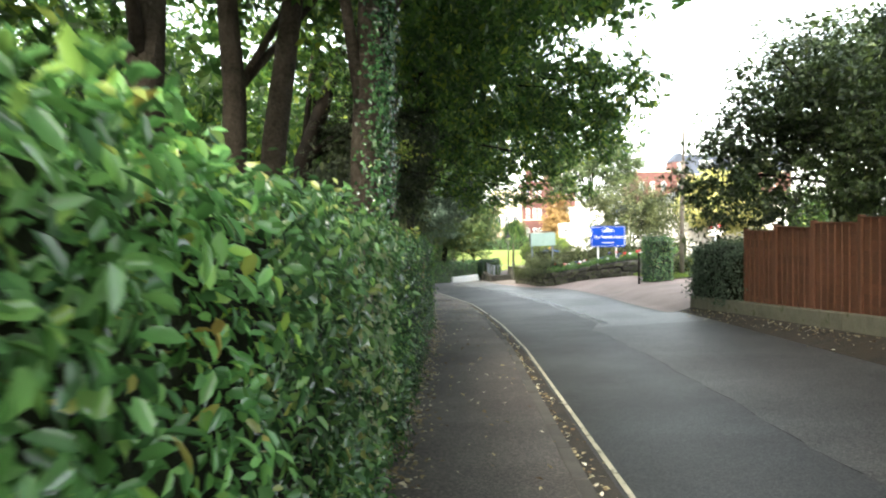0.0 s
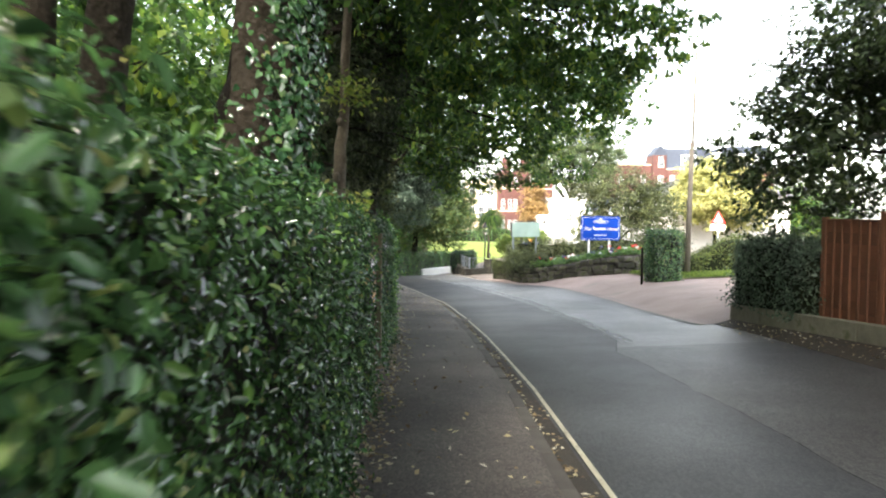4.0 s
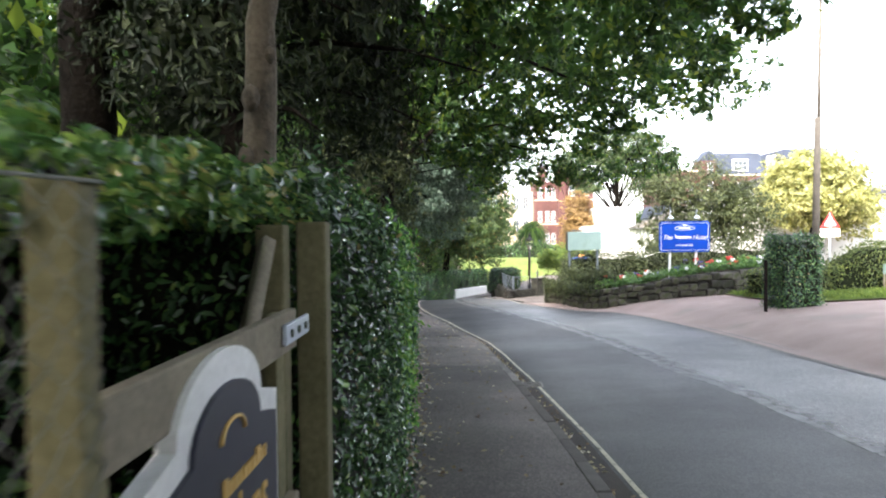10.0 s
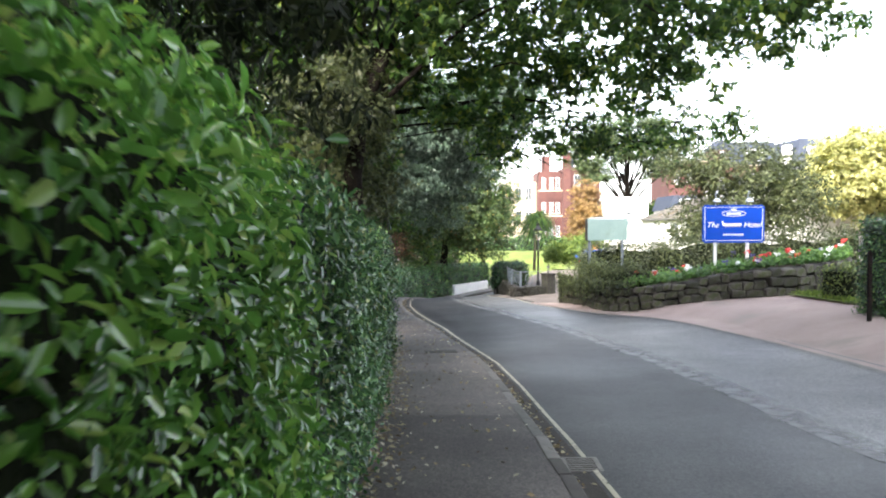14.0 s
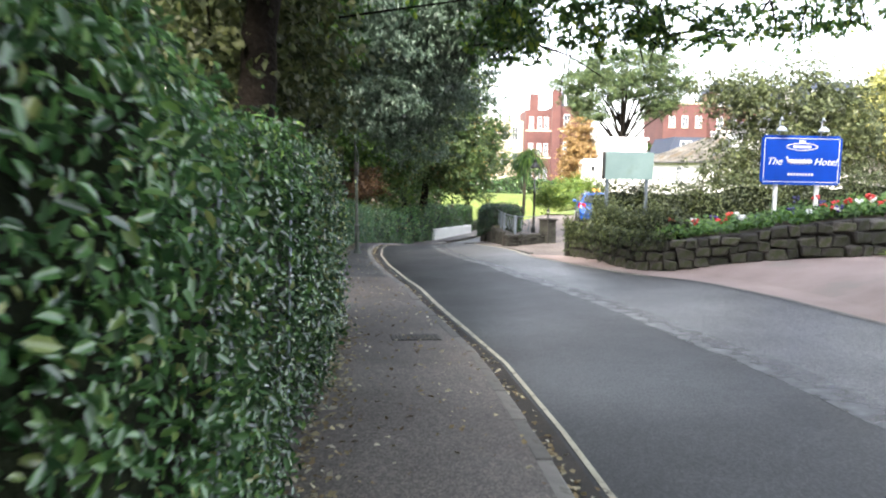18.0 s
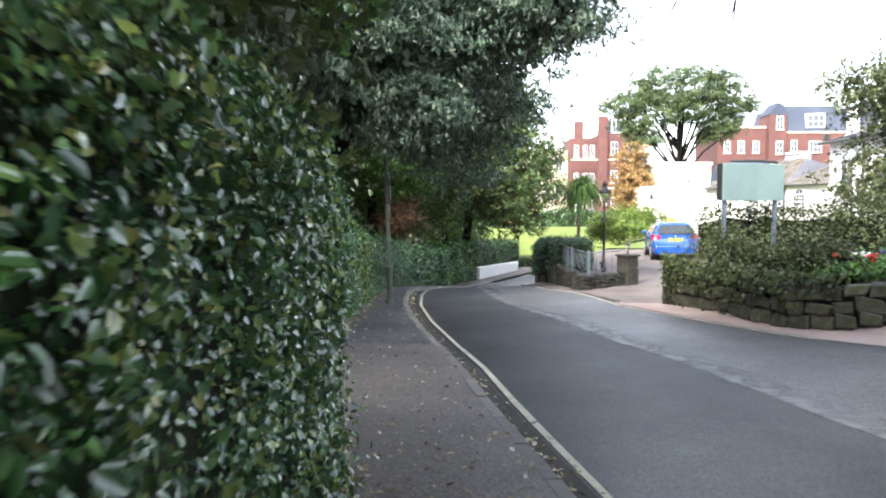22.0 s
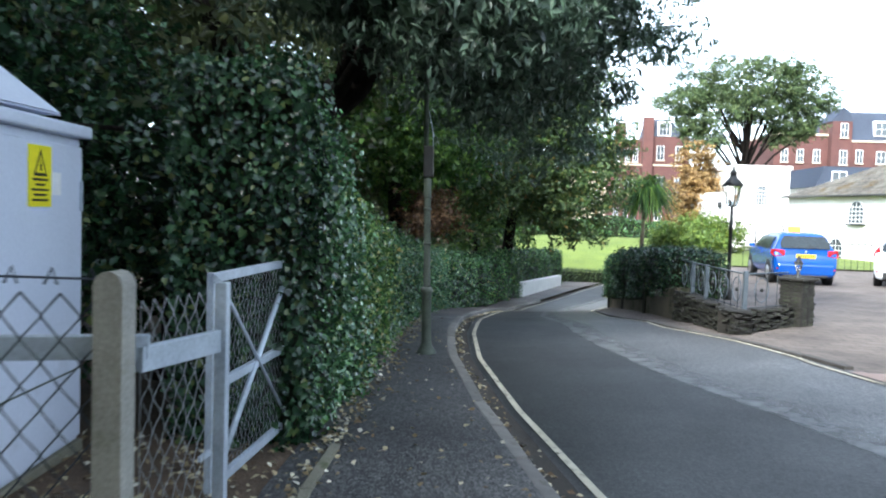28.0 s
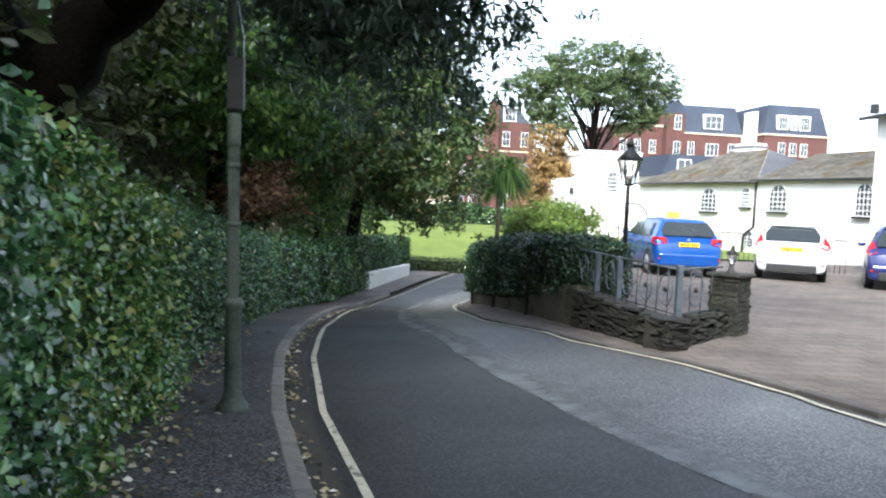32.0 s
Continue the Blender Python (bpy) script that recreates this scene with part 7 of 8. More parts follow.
# ground leaves
def fallen_leaves():
    rng = np.random.default_rng(15)
    n1, n2, n3, n4 = 1500, 3600, 4200, 1500
    y1 = rng.uniform(0, 60, n1)
    x1 = np.array([XK(v) for v in y1]) + np.abs(rng.normal(0.05, 0.07, n1))
    z1 = np.array([G(v) for v in y1]) - 0.07
    y2 = rng.uniform(1, 50, n2)
    x2 = np.array([XH(v) for v in y2]) + np.abs(rng.normal(0, 0.15, n2))
    z2 = np.array([G(v) for v in y2]) + 0.012
    y3 = rng.uniform(33.8, 41.2, n3)
    x3 = np.array([XH(v) for v in y3]) - rng.uniform(0, 4.5, n3) ** 1.0
    z3 = np.array([G(v) for v in y3]) + 0.03
    y4 = rng.uniform(2, 48, n4)
    f = rng.uniform(0, 1, n4)
    x4 = np.array([XH(v) for v in y4]) * (1 - f) + (np.array([XK(v) for v in y4]) - 0.1) * f
    z4 = np.array([G(v) for v in y4]) + 0.012
    keep = rng.uniform(0, 1, n4) < np.interp(y4, (2, 24, 28, 38, 48), (0.2, 0.35, 1.0, 1.0, 0.3))
    y5 = rng.uniform(4, 20.5, 500)
    x5 = 6.55 - np.abs(rng.normal(0, 0.25, 500))
    z5 = np.array([terrain(a, b) for a, b in zip(x5, y5)]) + 0.035
    c = np.concatenate([np.stack(v, 1) for v in ((x1, y1, z1), (x2, y2, z2), (x3, y3, z3), (x4[keep], y4[keep], z4[keep]), (x5, y5, z5))])
    ob = leaves("fallen_leaves", c, np.array([0, 0, 1.0]) + rng.normal(0, 0.3, (len(c), 3)), 0.054, L_FALLEN, None, "scattered dry brown and yellow fallen leaves", 0.65, 0.0, False, rng)
    tagged(ob, category="leaves", kind="stuff")


fallen_leaves()
grate = thing("drain_grate", "small pale iron drain cover in the gutter", "drain cover", pose(XK(24.1) + 0.18, 24.1, terrain(XK(24.1) + 0.18, 24.1) + 0.012))
part("frame", boxed((-0.16, -0.2, -0.02), (0.16, 0.2, 0.012), None, 0.006), M_KERB, grate)
for k in range(6):
    part("slot", boxed((-0.12, -0.17 + 0.06 * k, 0.012), (0.12, -0.15 + 0.06 * k, 0.015)), M_KERBDARK, grate)
cover = thing("manhole_cover", "ribbed square service cover in the pavement", "manhole cover", pose(-0.13, 32.1, G(32.1), -2.7, 0, 8))
part("plate", boxed((-0.3, -0.2, -0.02), (0.3, 0.2, 0.01), None, 0.004), M_KERBDARK, cover)
for k in range(12):
    part("rib", boxed((-0.28 + 0.048 * k, -0.18, 0.01), (-0.255 + 0.048 * k, 0.18, 0.016)), M_KERBDARK, cover)

# ivy and shrub growth hanging over the planter's roadside face
rng_i = np.random.default_rng(61)
drape = thing("trailing_ivy", "dark trailing evergreen growth over the planter wall", "ivy")
for k in range(7):
    yk = 44.3 - 0.62 * k
    xk_ = interp(yk, (39.9, 40.5, 41.2, 42.2, 43.4, 44.62), (5.2, 4.62, 4.38, 4.18, 3.95, 3.74))
    part("stem", tube(bmesh.new(), [(xk_ + 0.3, yk, -1.3), (xk_ - 0.02, yk, -1.25), (xk_ - 0.13, yk - 0.05, -1.6), (xk_ - 0.14, yk - 0.1, -1.95)], [0.014, 0.012, 0.009, 0.004], 5), M_BARK, drape)
n = 2000
s_ = rng_i.uniform(0, 1, n) ** 1.3 * 5.2
lx, ly = np.interp(s_, (0, 1.2, 2.4, 3.5, 4.2, 5.2), (3.74, 3.95, 4.18, 4.38, 4.62, 5.2)), np.interp(s_, (0, 1.2, 2.4, 3.5, 4.2, 5.2), (44.62, 43.4, 42.2, 41.2, 40.5, 39.9))
hang = np.abs(rng_i.normal(0, 1, n)) * np.interp(s_, (0, 3.5, 5.2), (0.42, 0.28, 0.1))
pos = np.stack([lx - 0.12 + rng_i.normal(0, 0.07, n), ly - 0.05, np.maximum(-1.2 - hang, -2.2) + rng_i.normal(0, 0.05, n)], 1)
leaves("foliage", pos, np.array([-1.0, -0.4, 0.5]) + rng_i.normal(0, 0.5, (n, 3)), 0.085, L_SHRUB, drape, "", 0.6, 0.5, False, rng_i)

# low brown-green shrubs along the planter's roadside edge
shrub_row([(4.2, 43.8), (4.3, 43.0), (4.45, 42.1), (4.75, 41.0), (5.3, 40.3)], -0.86, -0.92, 0.6, "feathery dark evergreen shrubs along the planter edge", 35, L_SHRUB, 0.065, 900, -1.6, 0.16)

# ---- cars ----
def car(label, at, paint, length, roof, estate=False, sign=False, spoiler=False):
    """A hatchback or estate: a smooth body through sections along its length; its tail is at y = 0 and it faces +y."""
    ob = thing("car", label, "car", at, "parked cars")
    L, zr, hw = length, roof, 0.86
    rake = 0.34 if estate else 0.52
    # y, floor, top, half width at the waist, half width at the roof
    sections = [(0.0, 0.36, 0.56, 0.7, 0.62), (0.02, 0.25, 0.66, 0.8, 0.74), (0.08, 0.22, 0.92, 0.84, 0.78), (0.14, 0.2, 1.0, 0.85, 0.75), (0.14 + rake * 0.5, 0.2, (1.0 + zr) / 2 + 0.03, hw, 0.67), (0.14 + rake, 0.2, zr - 0.03, hw, 0.6), (0.4 + rake, 0.2, zr, hw, 0.6), (L * 0.4, 0.2, zr + 0.005, hw, 0.6), (L * 0.55, 0.2, zr - 0.03, hw, 0.6), (L * 0.66, 0.2, zr - 0.2, hw, 0.64), (L * 0.75, 0.2, 1.02, hw, 0.74), (L * 0.86, 0.2, 0.95, 0.85, 0.72), (L * 0.95, 0.22, 0.84, 0.78, 0.66), (L, 0.3, 0.62, 0.62, 0.55)]
    bm, rings = bmesh.new(), []
    for y, zb, zt, w, wr in sections:
        belt = min(0.95, zt - 0.04)
        prof = [(w * 0.8, zb), (w * 0.95, zb + 0.05), (w, (zb + belt) / 2), (w * 0.985, belt - 0.02), (wr + (w - wr) * 0.75 if zt > 1.05 else w * 0.95, belt + 0.01), (wr + 0.02, zt - 0.05), (wr - 0.06, zt), (wr * 0.4, zt + 0.012)]
        rings.append([bm.verts.new(p) for p in [(x, y, z) for x, z in prof] + [(-x, y, z) for x, z in prof[::-1]]])
    n = len(rings[0])
    for a, b in zip(rings, rings[1:]):
        for k in range(n):
            bm.faces.new((a[k], b[k], b[(k + 1) % n], a[(k + 1) % n])).smooth = True
    bm.faces.new(rings[0])
    bm.faces.new(rings[-1][::-1])
    bmesh.ops.recalc_face_normals(bm, faces=bm.faces)
    body = part("body", bm, paint, ob)
    body.modifiers.new("smooth", "SUBSURF").levels = 2
    body.modifiers["smooth"].render_levels = 2

    def pane(name, pts, mat=None, parent=None, out=(0, 0, 0)):
        bm = bmesh.new()
        f = bm.faces.new([bm.verts.new(Vector(p) + Vector(out)) for p in pts])
        bmesh.ops.inset_region(bm, faces=[f], thickness=0.02, depth=0.006)
        bmesh.ops.solidify(bm, geom=list(bm.faces), thickness=0.02)
        bmesh.ops.recalc_face_normals(bm, faces=bm.faces)
        return part(name, bm, mat or M_CARGLASS, parent or ob)
    gate = pane("tailgate", [(-0.7, 0.045, 0.6), (0.7, 0.045, 0.6), (0.74, 0.1, 0.99), (-0.74, 0.1, 0.99)], paint, None, (0, -0.015, 0))
    y0, y1, ztop = 0.125, 0.12 + rake * 0.82, zr - 0.1
    rear = pane("rear_window", [(-0.64, y0, 1.03), (0.64, y0, 1.03), (0.66, y0 + (y1 - y0) * 0.45, 1.03 + (ztop - 1.03) * 0.45), (0.54, y1, ztop), (-0.54, y1, ztop), (-0.66, y0 + (y1 - y0) * 0.45, 1.03 + (ztop - 1.03) * 0.45)], None, None, (0, -0.02, 0.01))
    part("wiper", tube(bmesh.new(), [(0.02, y0 - 0.035, 1.03), (0.3, y0 - 0.03, 1.08)], 0.01, 5), M_PLASTIC, rear)
    plate = part("number_plate", boxed((-0.26, 0.01, 0.77), (0.26, 0.04, 0.88), pose(0, 0, 0), 0.004), M_PLATE, gate, "yellow number plate")
    for k in range(7):
        part("plate_character", boxed((-0.215 + 0.062 * k + (0.02 if k > 3 else 0), 0.006, 0.79), (-0.178 + 0.062 * k + (0.02 if k > 3 else 0), 0.012, 0.86)), M_BLACK, ob)
    part("badge", lathe([(0.035, 0), (0.03, 0.008)], 12, pose(0, 0.07, 0.95, 90, 0, 0)), M_ALLOY, gate)
    for s in (-1, 1):
        for name, ya, yb, yc, yd in (("quarter_window", 0.42, 0.78, 0.8, 0.62), ("rear_side_window", 0.84, L * 0.42, L * 0.42, 0.86), ("front_side_window", L * 0.435, L * 0.69, L * 0.585, L * 0.435)):
            ya, yd = ya + (rake if name[0] == "q" else 0), yd + (rake if name[0] == "q" else 0)
            if name[0] == "q":
                yb, yc = yb + 0.1, yc + 0.1
                if yb - ya < 0.1:
                    continue
            pane(name, [(s * 0.795, ya, 0.99), (s * 0.795, yb, 0.99), (s * 0.635, yc, zr - 0.13), (s * 0.635, yd, zr - 0.13)], None, None, (s * 0.012, 0, 0))
        for y in (0.76, L - 0.84):
            wheel = part("tyre", lathe([(0.2, -0.1), (0.28, -0.1), (0.305, -0.07), (0.305, 0.07), (0.28, 0.1), (0.2, 0.1)], 24, pose(s * 0.76, y, 0.305, 0, 90, 0)), M_TYRE, ob)
            part("rim", lathe([(0.05, 0.0), (0.2, 0.0), (0.2, 0.02), (0.04, 0.05)], 16, pose(s * 0.845, y, 0.305, 0, 90 * s, 0)), M_ALLOY, wheel)
            part("wheel_arch", lathe([(0.37, -0.03), (0.37, 0.0), (0.3, 0.004)], 24, pose(s * 0.852, y, 0.33, 0, 90 * s, 0)), M_PLASTIC, ob)
        if estate:
            lamp = [(s * 0.82, 0.075, 0.8), (s * 0.55, 0.06, 0.84), (s * 0.55, 0.085, 0.98), (s * 0.8, 0.115, 1.0), (s * 0.86, 0.3, 0.98), (s * 0.875, 0.28, 0.86)]
        else:
            lamp = [(s * 0.8, 0.08, 0.82), (s * 0.64, 0.075, 0.88), (s * 0.68, 0.12, 1.04), (s * 0.72, 0.25, 1.16), (s * 0.79, 0.32, 1.08), (s * 0.865, 0.26, 0.9)]
        pane("tail_light", lamp, M_TAIL, None, (s * 0.02, -0.025, 0))
        part("mirror", boxed((s * 0.95 - 0.09, L * 0.64, 0.96), (s * 0.95 + 0.09, L * 0.66 + 0.05, 1.08), None, 0.035), paint, ob)
        part("door_handle", boxed((s * 0.86 - 0.012, L * 0.4, 0.84), (s * 0.86 + 0.02, L * 0.44, 0.87), None, 0.006), paint, ob)
        part("reflector", boxed((s * 0.68 - 0.09, -0.02, 0.44), (s * 0.68 + 0.09, 0.02, 0.48), None, 0.006), M_TAIL, ob, "small red reflector")
        if estate:
            part("roof_rail", tube(bmesh.new(), [(s * 0.5, 0.66, zr), (s * 0.52, 0.8, zr + 0.05), (s * 0.52, L * 0.5, zr + 0.05), (s * 0.5, L * 0.54, zr)], 0.014, 6), M_ALLOY, ob)
    bm = boxed((-0.76, -0.03, 0.28 if estate else 0.42), (0.76, 0.14, 0.6), None, 0.055)
    part("bumper", bm, paint, ob)
    part("lower_bumper", boxed((-0.6, -0.02, 0.23), (0.6, 0.14, 0.3 if estate else 0.44), None, 0.03), M_PLASTIC, ob, "black lower bumper")
    if spoiler:
        part("spoiler", boxed((-0.54, 0.1 + rake * 0.75, zr - 0.06), (0.54, 0.3 + rake, zr + 0.005), None, 0.02), paint, ob)
    if sign:
        part("roof_sign", boxed((-0.17, 1.45, zr + 0.01), (0.17, 1.6, zr + 0.17), None, 0.025), M_ORANGE, ob, "small orange roof sign")
    return ob


YARD = -2.36
car("blue estate car with a small orange roof sign", pose(7.27, 58.45, YARD, 0, 0, -7), M_CARBLUE, 4.26, 1.47, True, True)
car("white hatchback with a dark rear window", pose(9.95, 58.3, YARD, 0, 0, -30), M_CARWHITE, 3.95, 1.46, False, False, True)
car("dark navy hatchback parked beside the others", pose(11.6, 56.25, YARD, 0, 0, -35), M_CARNAVY, 4.2, 1.52, False, False, True)


# ---- buildings ----
def opening(parent, m, w, h, arched=False, lattice=False, frame=M_WHITE, sill=None, bars=(1, 1), depth=0.06):
    """A window with its frame, pane, glazing bars and sill, in the plane y = 0 of m, looking along -y."""
    def shape(a, b0, b1):
        if not arched:
            return [(-a, b0), (a, b0), (a, b1), (-a, b1)]
        pts = [(-a, b0), (a, b0)]
        spring = b1 - a * 1.05
        pts += [(a * math.cos(t), spring + a * 1.05 * math.sin(t)) for t in (math.pi * k / 10 for k in range(11))]
        return pts
    win = part("window", extruded(shape(w / 2, 0, h), depth, m @ Matrix.Translation((0, -depth + 0.02, 0))), frame, parent)
    part("pane", extruded(shape(w / 2 - 0.045, 0.045, h - 0.045), 0.01, m @ Matrix.Translation((0, -depth + 0.008, 0))), M_PANE, win)
    y = -depth
    if lattice:
        for k in range(1, 4):
            part("bar", boxed((-w / 2 + w * k / 4 - 0.014, y, 0.05), (-w / 2 + w * k / 4 + 0.014, y + 0.012, h * (0.95 if k == 2 else 0.82)), m), frame, win)
        for k in range(1, 5):
            part("bar", boxed((-w / 2 + 0.06, y - 0.002, h * k / 5.6 - 0.014), (w / 2 - 0.06, y + 0.01, h * k / 5.6 + 0.014), m), frame, win)
    else:
        for k in range(1, bars[0] + 1):
            x = -w / 2 + w * k / (bars[0] + 1)
            part("bar", boxed((x - 0.016, y, 0.05), (x + 0.016, y + 0.012, h - 0.05), m), frame, win)
        for k in range(1, bars[1] + 1):
            z = h * k / (bars[1] + 1)
            part("bar", boxed((-w / 2 + 0.05, y - 0.002, z - 0.016), (w / 2 - 0.05, y + 0.01, z + 0.016), m), frame, win)
    if sill:
        part("sill", boxed((-w / 2 - 0.08, -depth - 0.08, -0.08), (w / 2 + 0.08, 0.02, 0.0), m), sill, win)
    return win


def hip_roof(parent, x0, x1, y0, y1, z, rise, mat, over=0.25, hip0=True, hip1=True):
    x0, x1, y0, y1 = x0 - over, x1 + over, y0 - over, y1 + over
    ym, half = (y0 + y1) / 2, (y1 - y0) / 2
    a, b = (x0 + half if hip0 else x0), (x1 - half if hip1 else x1)
    bm = bmesh.new()
    lo = [bm.verts.new(p) for p in ((x0, y0, z), (x1, y0, z), (x1, y1, z), (x0, y1, z))]
    r = [bm.verts.new(p) for p in ((a, ym, z + rise), (b, ym, z + rise))]
    for f in ((lo[0], lo[1], r[1], r[0]), (lo[2], lo[3], r[0], r[1]), (lo[3], lo[0], r[0]), (lo[3], lo[2], lo[1], lo[0])):
        bm.faces.new(f)
    bmesh.ops.recalc_face_normals(bm, faces=bm.faces)
    roof = part("roof", bm, mat, parent)
    bm = bmesh.new()
    bm.faces.new([bm.verts.new(p) for p in ((x1, y0, z), (x1, y1, z), (b, ym, z + rise))])
    bmesh.ops.solidify(bm, geom=list(bm.faces), thickness=0.03)
    part("hip_slope", bm, M_SLATE, roof, "dark slate hip")
    # slate courses proud of the front slope
    n = 14
    for k in range(n):
        f0, f1 = k / n, (k + 1) / n
        xa, xb = x0 + (a - x0) * f0 + 0.05, x1 + (b - x1) * f0 - 0.05
        ya, yb = y0 + half * f0, y0 + half * f1
        za, zb = z + rise * f0, z + rise * f1
        bm = bmesh.new()
        vs = [bm.verts.new(p) for p in ((xa, ya - 0.012, za + 0.035), (xb, ya - 0.012, za + 0.035), (xb - (0.05 if not hip1 else (b - x1) * -1 / n), yb, zb + 0.008), (xa + (0.05 if not hip0 else (a - x0) / n), yb, zb + 0.008))]
        bm.faces.new(vs)
        bmesh.ops.solidify(bm, geom=list(bm.faces), thickness=0.02)
        part("slate_course", bm, mat, roof)
    part("gutter", tube(bmesh.new(), [(x0, y0 - 0.05, z - 0.02), (x1, y0 - 0.05, z - 0.02)], 0.06, 6), M_BLACK, parent)
    return roof


def white_house():
    th = math.atan2(-15.5, 3.0)
    house = thing("white_house", "long white-rendered lodge with arched lattice windows and slate roofs", "house", Matrix.Translation((14.7, 80.8, 0)) @ Matrix.Rotation(th, 4, "Z"))
    z0, ze = -2.7, 0.74
    part("wall", boxed((0, 0, z0), (9.25, 6.5, ze)), M_WHITEWALL, house)
    part("wall", boxed((9.25, -0.06, z0), (19.5, 6.5, ze + 0.06)), M_WHITEWALL, house)
    hip_roof(house, 0.0, 9.2, 0, 6.5, ze + 0.02, 1.75, M_LICHEN)
    hip_roof(house, 9.3, 19.4, 0, 6.5, ze + 0.08, 1.35, M_LICHEN, 0.25, False)
    for x, w, h, z, lat in ((6.0, 1.15, 1.12, -0.6, True), (8.55, 0.55, 0.88, -0.35, True), (10.6, 1.02, 1.14, -0.5, True), (14.95, 0.75, 1.25, -0.58, True), (4.55, 1.1, 1.38, -2.7, True), (8.85, 0.72, 0.8, -2.1, True), (12.6, 0.8, 1.0, -2.1, True)):
        opening(house, Matrix.Translation((x, -0.02 - (0.06 if x > 9.2 else 0), z)), w, h, True, lat, sill=M_BLACK if z > -1 else None)
    part("downpipe", tube(bmesh.new(), [(9.22, -0.12, ze), (9.22, -0.12, -1.2), (8.6, -0.12, -1.6), (8.6, -0.12, z0)], 0.055, 8), M_BLACK, house, "black downpipe")
    for x, y, h in ((3.0, 4.6, 0.85), (15.5, 3.2, 0.6)):
        ch = part("chimney", boxed((x - 0.75, y - 0.4, ze), (x + 0.75, y + 0.4, ze + 1.45 + h), None, 0.02), M_WHITEWALL, house)
        part("chimney_band", boxed((x - 0.8, y - 0.45, ze + 1.2 + h), (x + 0.8, y + 0.45, ze + 1.32 + h)), M_SLATE, ch)
    wing = thing("white_wing", "white flat-roofed wing with a parapet and an arched window", "house", pose(11.6, 84.2, 0, 0, 0, 4))
    part("wall", boxed((0, 0, -3.2), (1.6, 5, 1.0), None, 0.02), M_WHITEWALL, wing)
    part("wall", boxed((1.35, 0.3, -3.2), (4.6, 6, 2.55), None, 0.02), M_WHITEWALL, wing)
    part("parapet", boxed((1.25, 0.2, 2.5), (4.7, 6.1, 2.72), None, 0.02), M_WHITEWALL, wing)
    opening(wing, Matrix.Translation((2.9, 0.28, 0.3)), 0.7, 1.25, True, True)
    part("wall_lamp", boxed((0.15, -0.25, 0.1), (0.35, 0.0, 0.45), None, 0.03), M_BLACK, wing)
    rear = thing("slate_range", "low slate-roofed range with white dormer windows", "house", pose(18.5, 86.5, 0, 0, 0, 0))
    part("wall", boxed((0, 0, -3), (4.8, 6, 1.6)), M_WHITEWALL, rear)
    part("roof", extruded([(-0.2, 1.6), (5.0, 1.6), (4.6, 2.9), (0.3, 2.9)], 6, Matrix.Translation((0, 0, 0))), M_MANSARD, rear)
    for k in range(2):
        opening(rear, Matrix.Translation((1.2 + 2.1 * k, -0.05, 1.75)), 0.9, 0.85, False, False, bars=(1, 0))
    near = thing("white_villa", "taller white-rendered villa with sash windows", "house", pose(14.15, 61.2, 0, 0, 0, -90))
    part("wall", boxed((0, 0, -2.6), (9, 8, 2.3)), M_WHITEWALL, near)
    hip_roof(near, 0, 9, 0, 8, 2.32, 1.6, M_SLATE, 0.3)
    part("downpipe", tube(bmesh.new(), [(3.0, -0.08, 2.3), (3.0, -0.08, -2.4)], 0.05, 8), M_BLACK, near)
    for x in (1.7, 4.4, 7.1):
        opening(near, Matrix.Translation((x, -0.02, 0.2)), 1.0, 1.4, sill=M_SLATE, bars=(1, 1))
        opening(near, Matrix.Translation((x, -0.02, -2.0)), 1.0, 1.4, sill=M_SLATE, bars=(1, 1))
    part("wall_lantern", boxed((0.02, -0.3, 2.42), (0.2, -0.1, 2.7), None, 0.03), M_BLACK, near)
    opening(near, Matrix.Translation((0.0, 1.3, 0.2)) @ Matrix.Rotation(-math.pi / 2, 4, "Z"), 1.0, 1.4, sill=M_SLATE)


white_house()


def mansard(parent, x0, x1, y0, y1, z0, ze, zt):
    part("wall", boxed((x0, y0, z0), (x1, y1, ze)), M_BRICK, parent)
    part("cornice", boxed((x0 - 0.12, y0 - 0.12, ze - 0.18), (x1 + 0.12, y1 + 0.12, ze)), M_BUFF, parent)
    bm = bmesh.new()
    i = 0.7
    lo = [bm.verts.new(p) for p in ((x0, y0, ze), (x1, y0, ze), (x1, y1, ze), (x0, y1, ze))]
    hi = [bm.verts.new(p) for p in ((x0 + i, y0 + i, zt), (x1 - i, y0 + i, zt), (x1 - i, y1 - i, zt), (x0 + i, y1 - i, zt))]
    for k in range(4):
        bm.faces.new((lo[k], lo[(k + 1) % 4], hi[(k + 1) % 4], hi[k]))
    bm.faces.new(hi)
    bmesh.ops.recalc_face_normals(bm, faces=bm.faces)
    part("mansard_roof", bm, M_MANSARD, parent, "blue-grey slate mansard")


def dormer(parent, x, y, z, w=1.5, h=1.5):
    d = part("dormer", boxed((x - w / 2 - 0.1, y - 0.1, z - 0.05), (x + w / 2 + 0.1, y + 1.2, z + h + 0.15)), M_WHITE, parent)
    opening(parent, Matrix.Translation((x, y - 0.1, z)), w, h, bars=(2, 1))


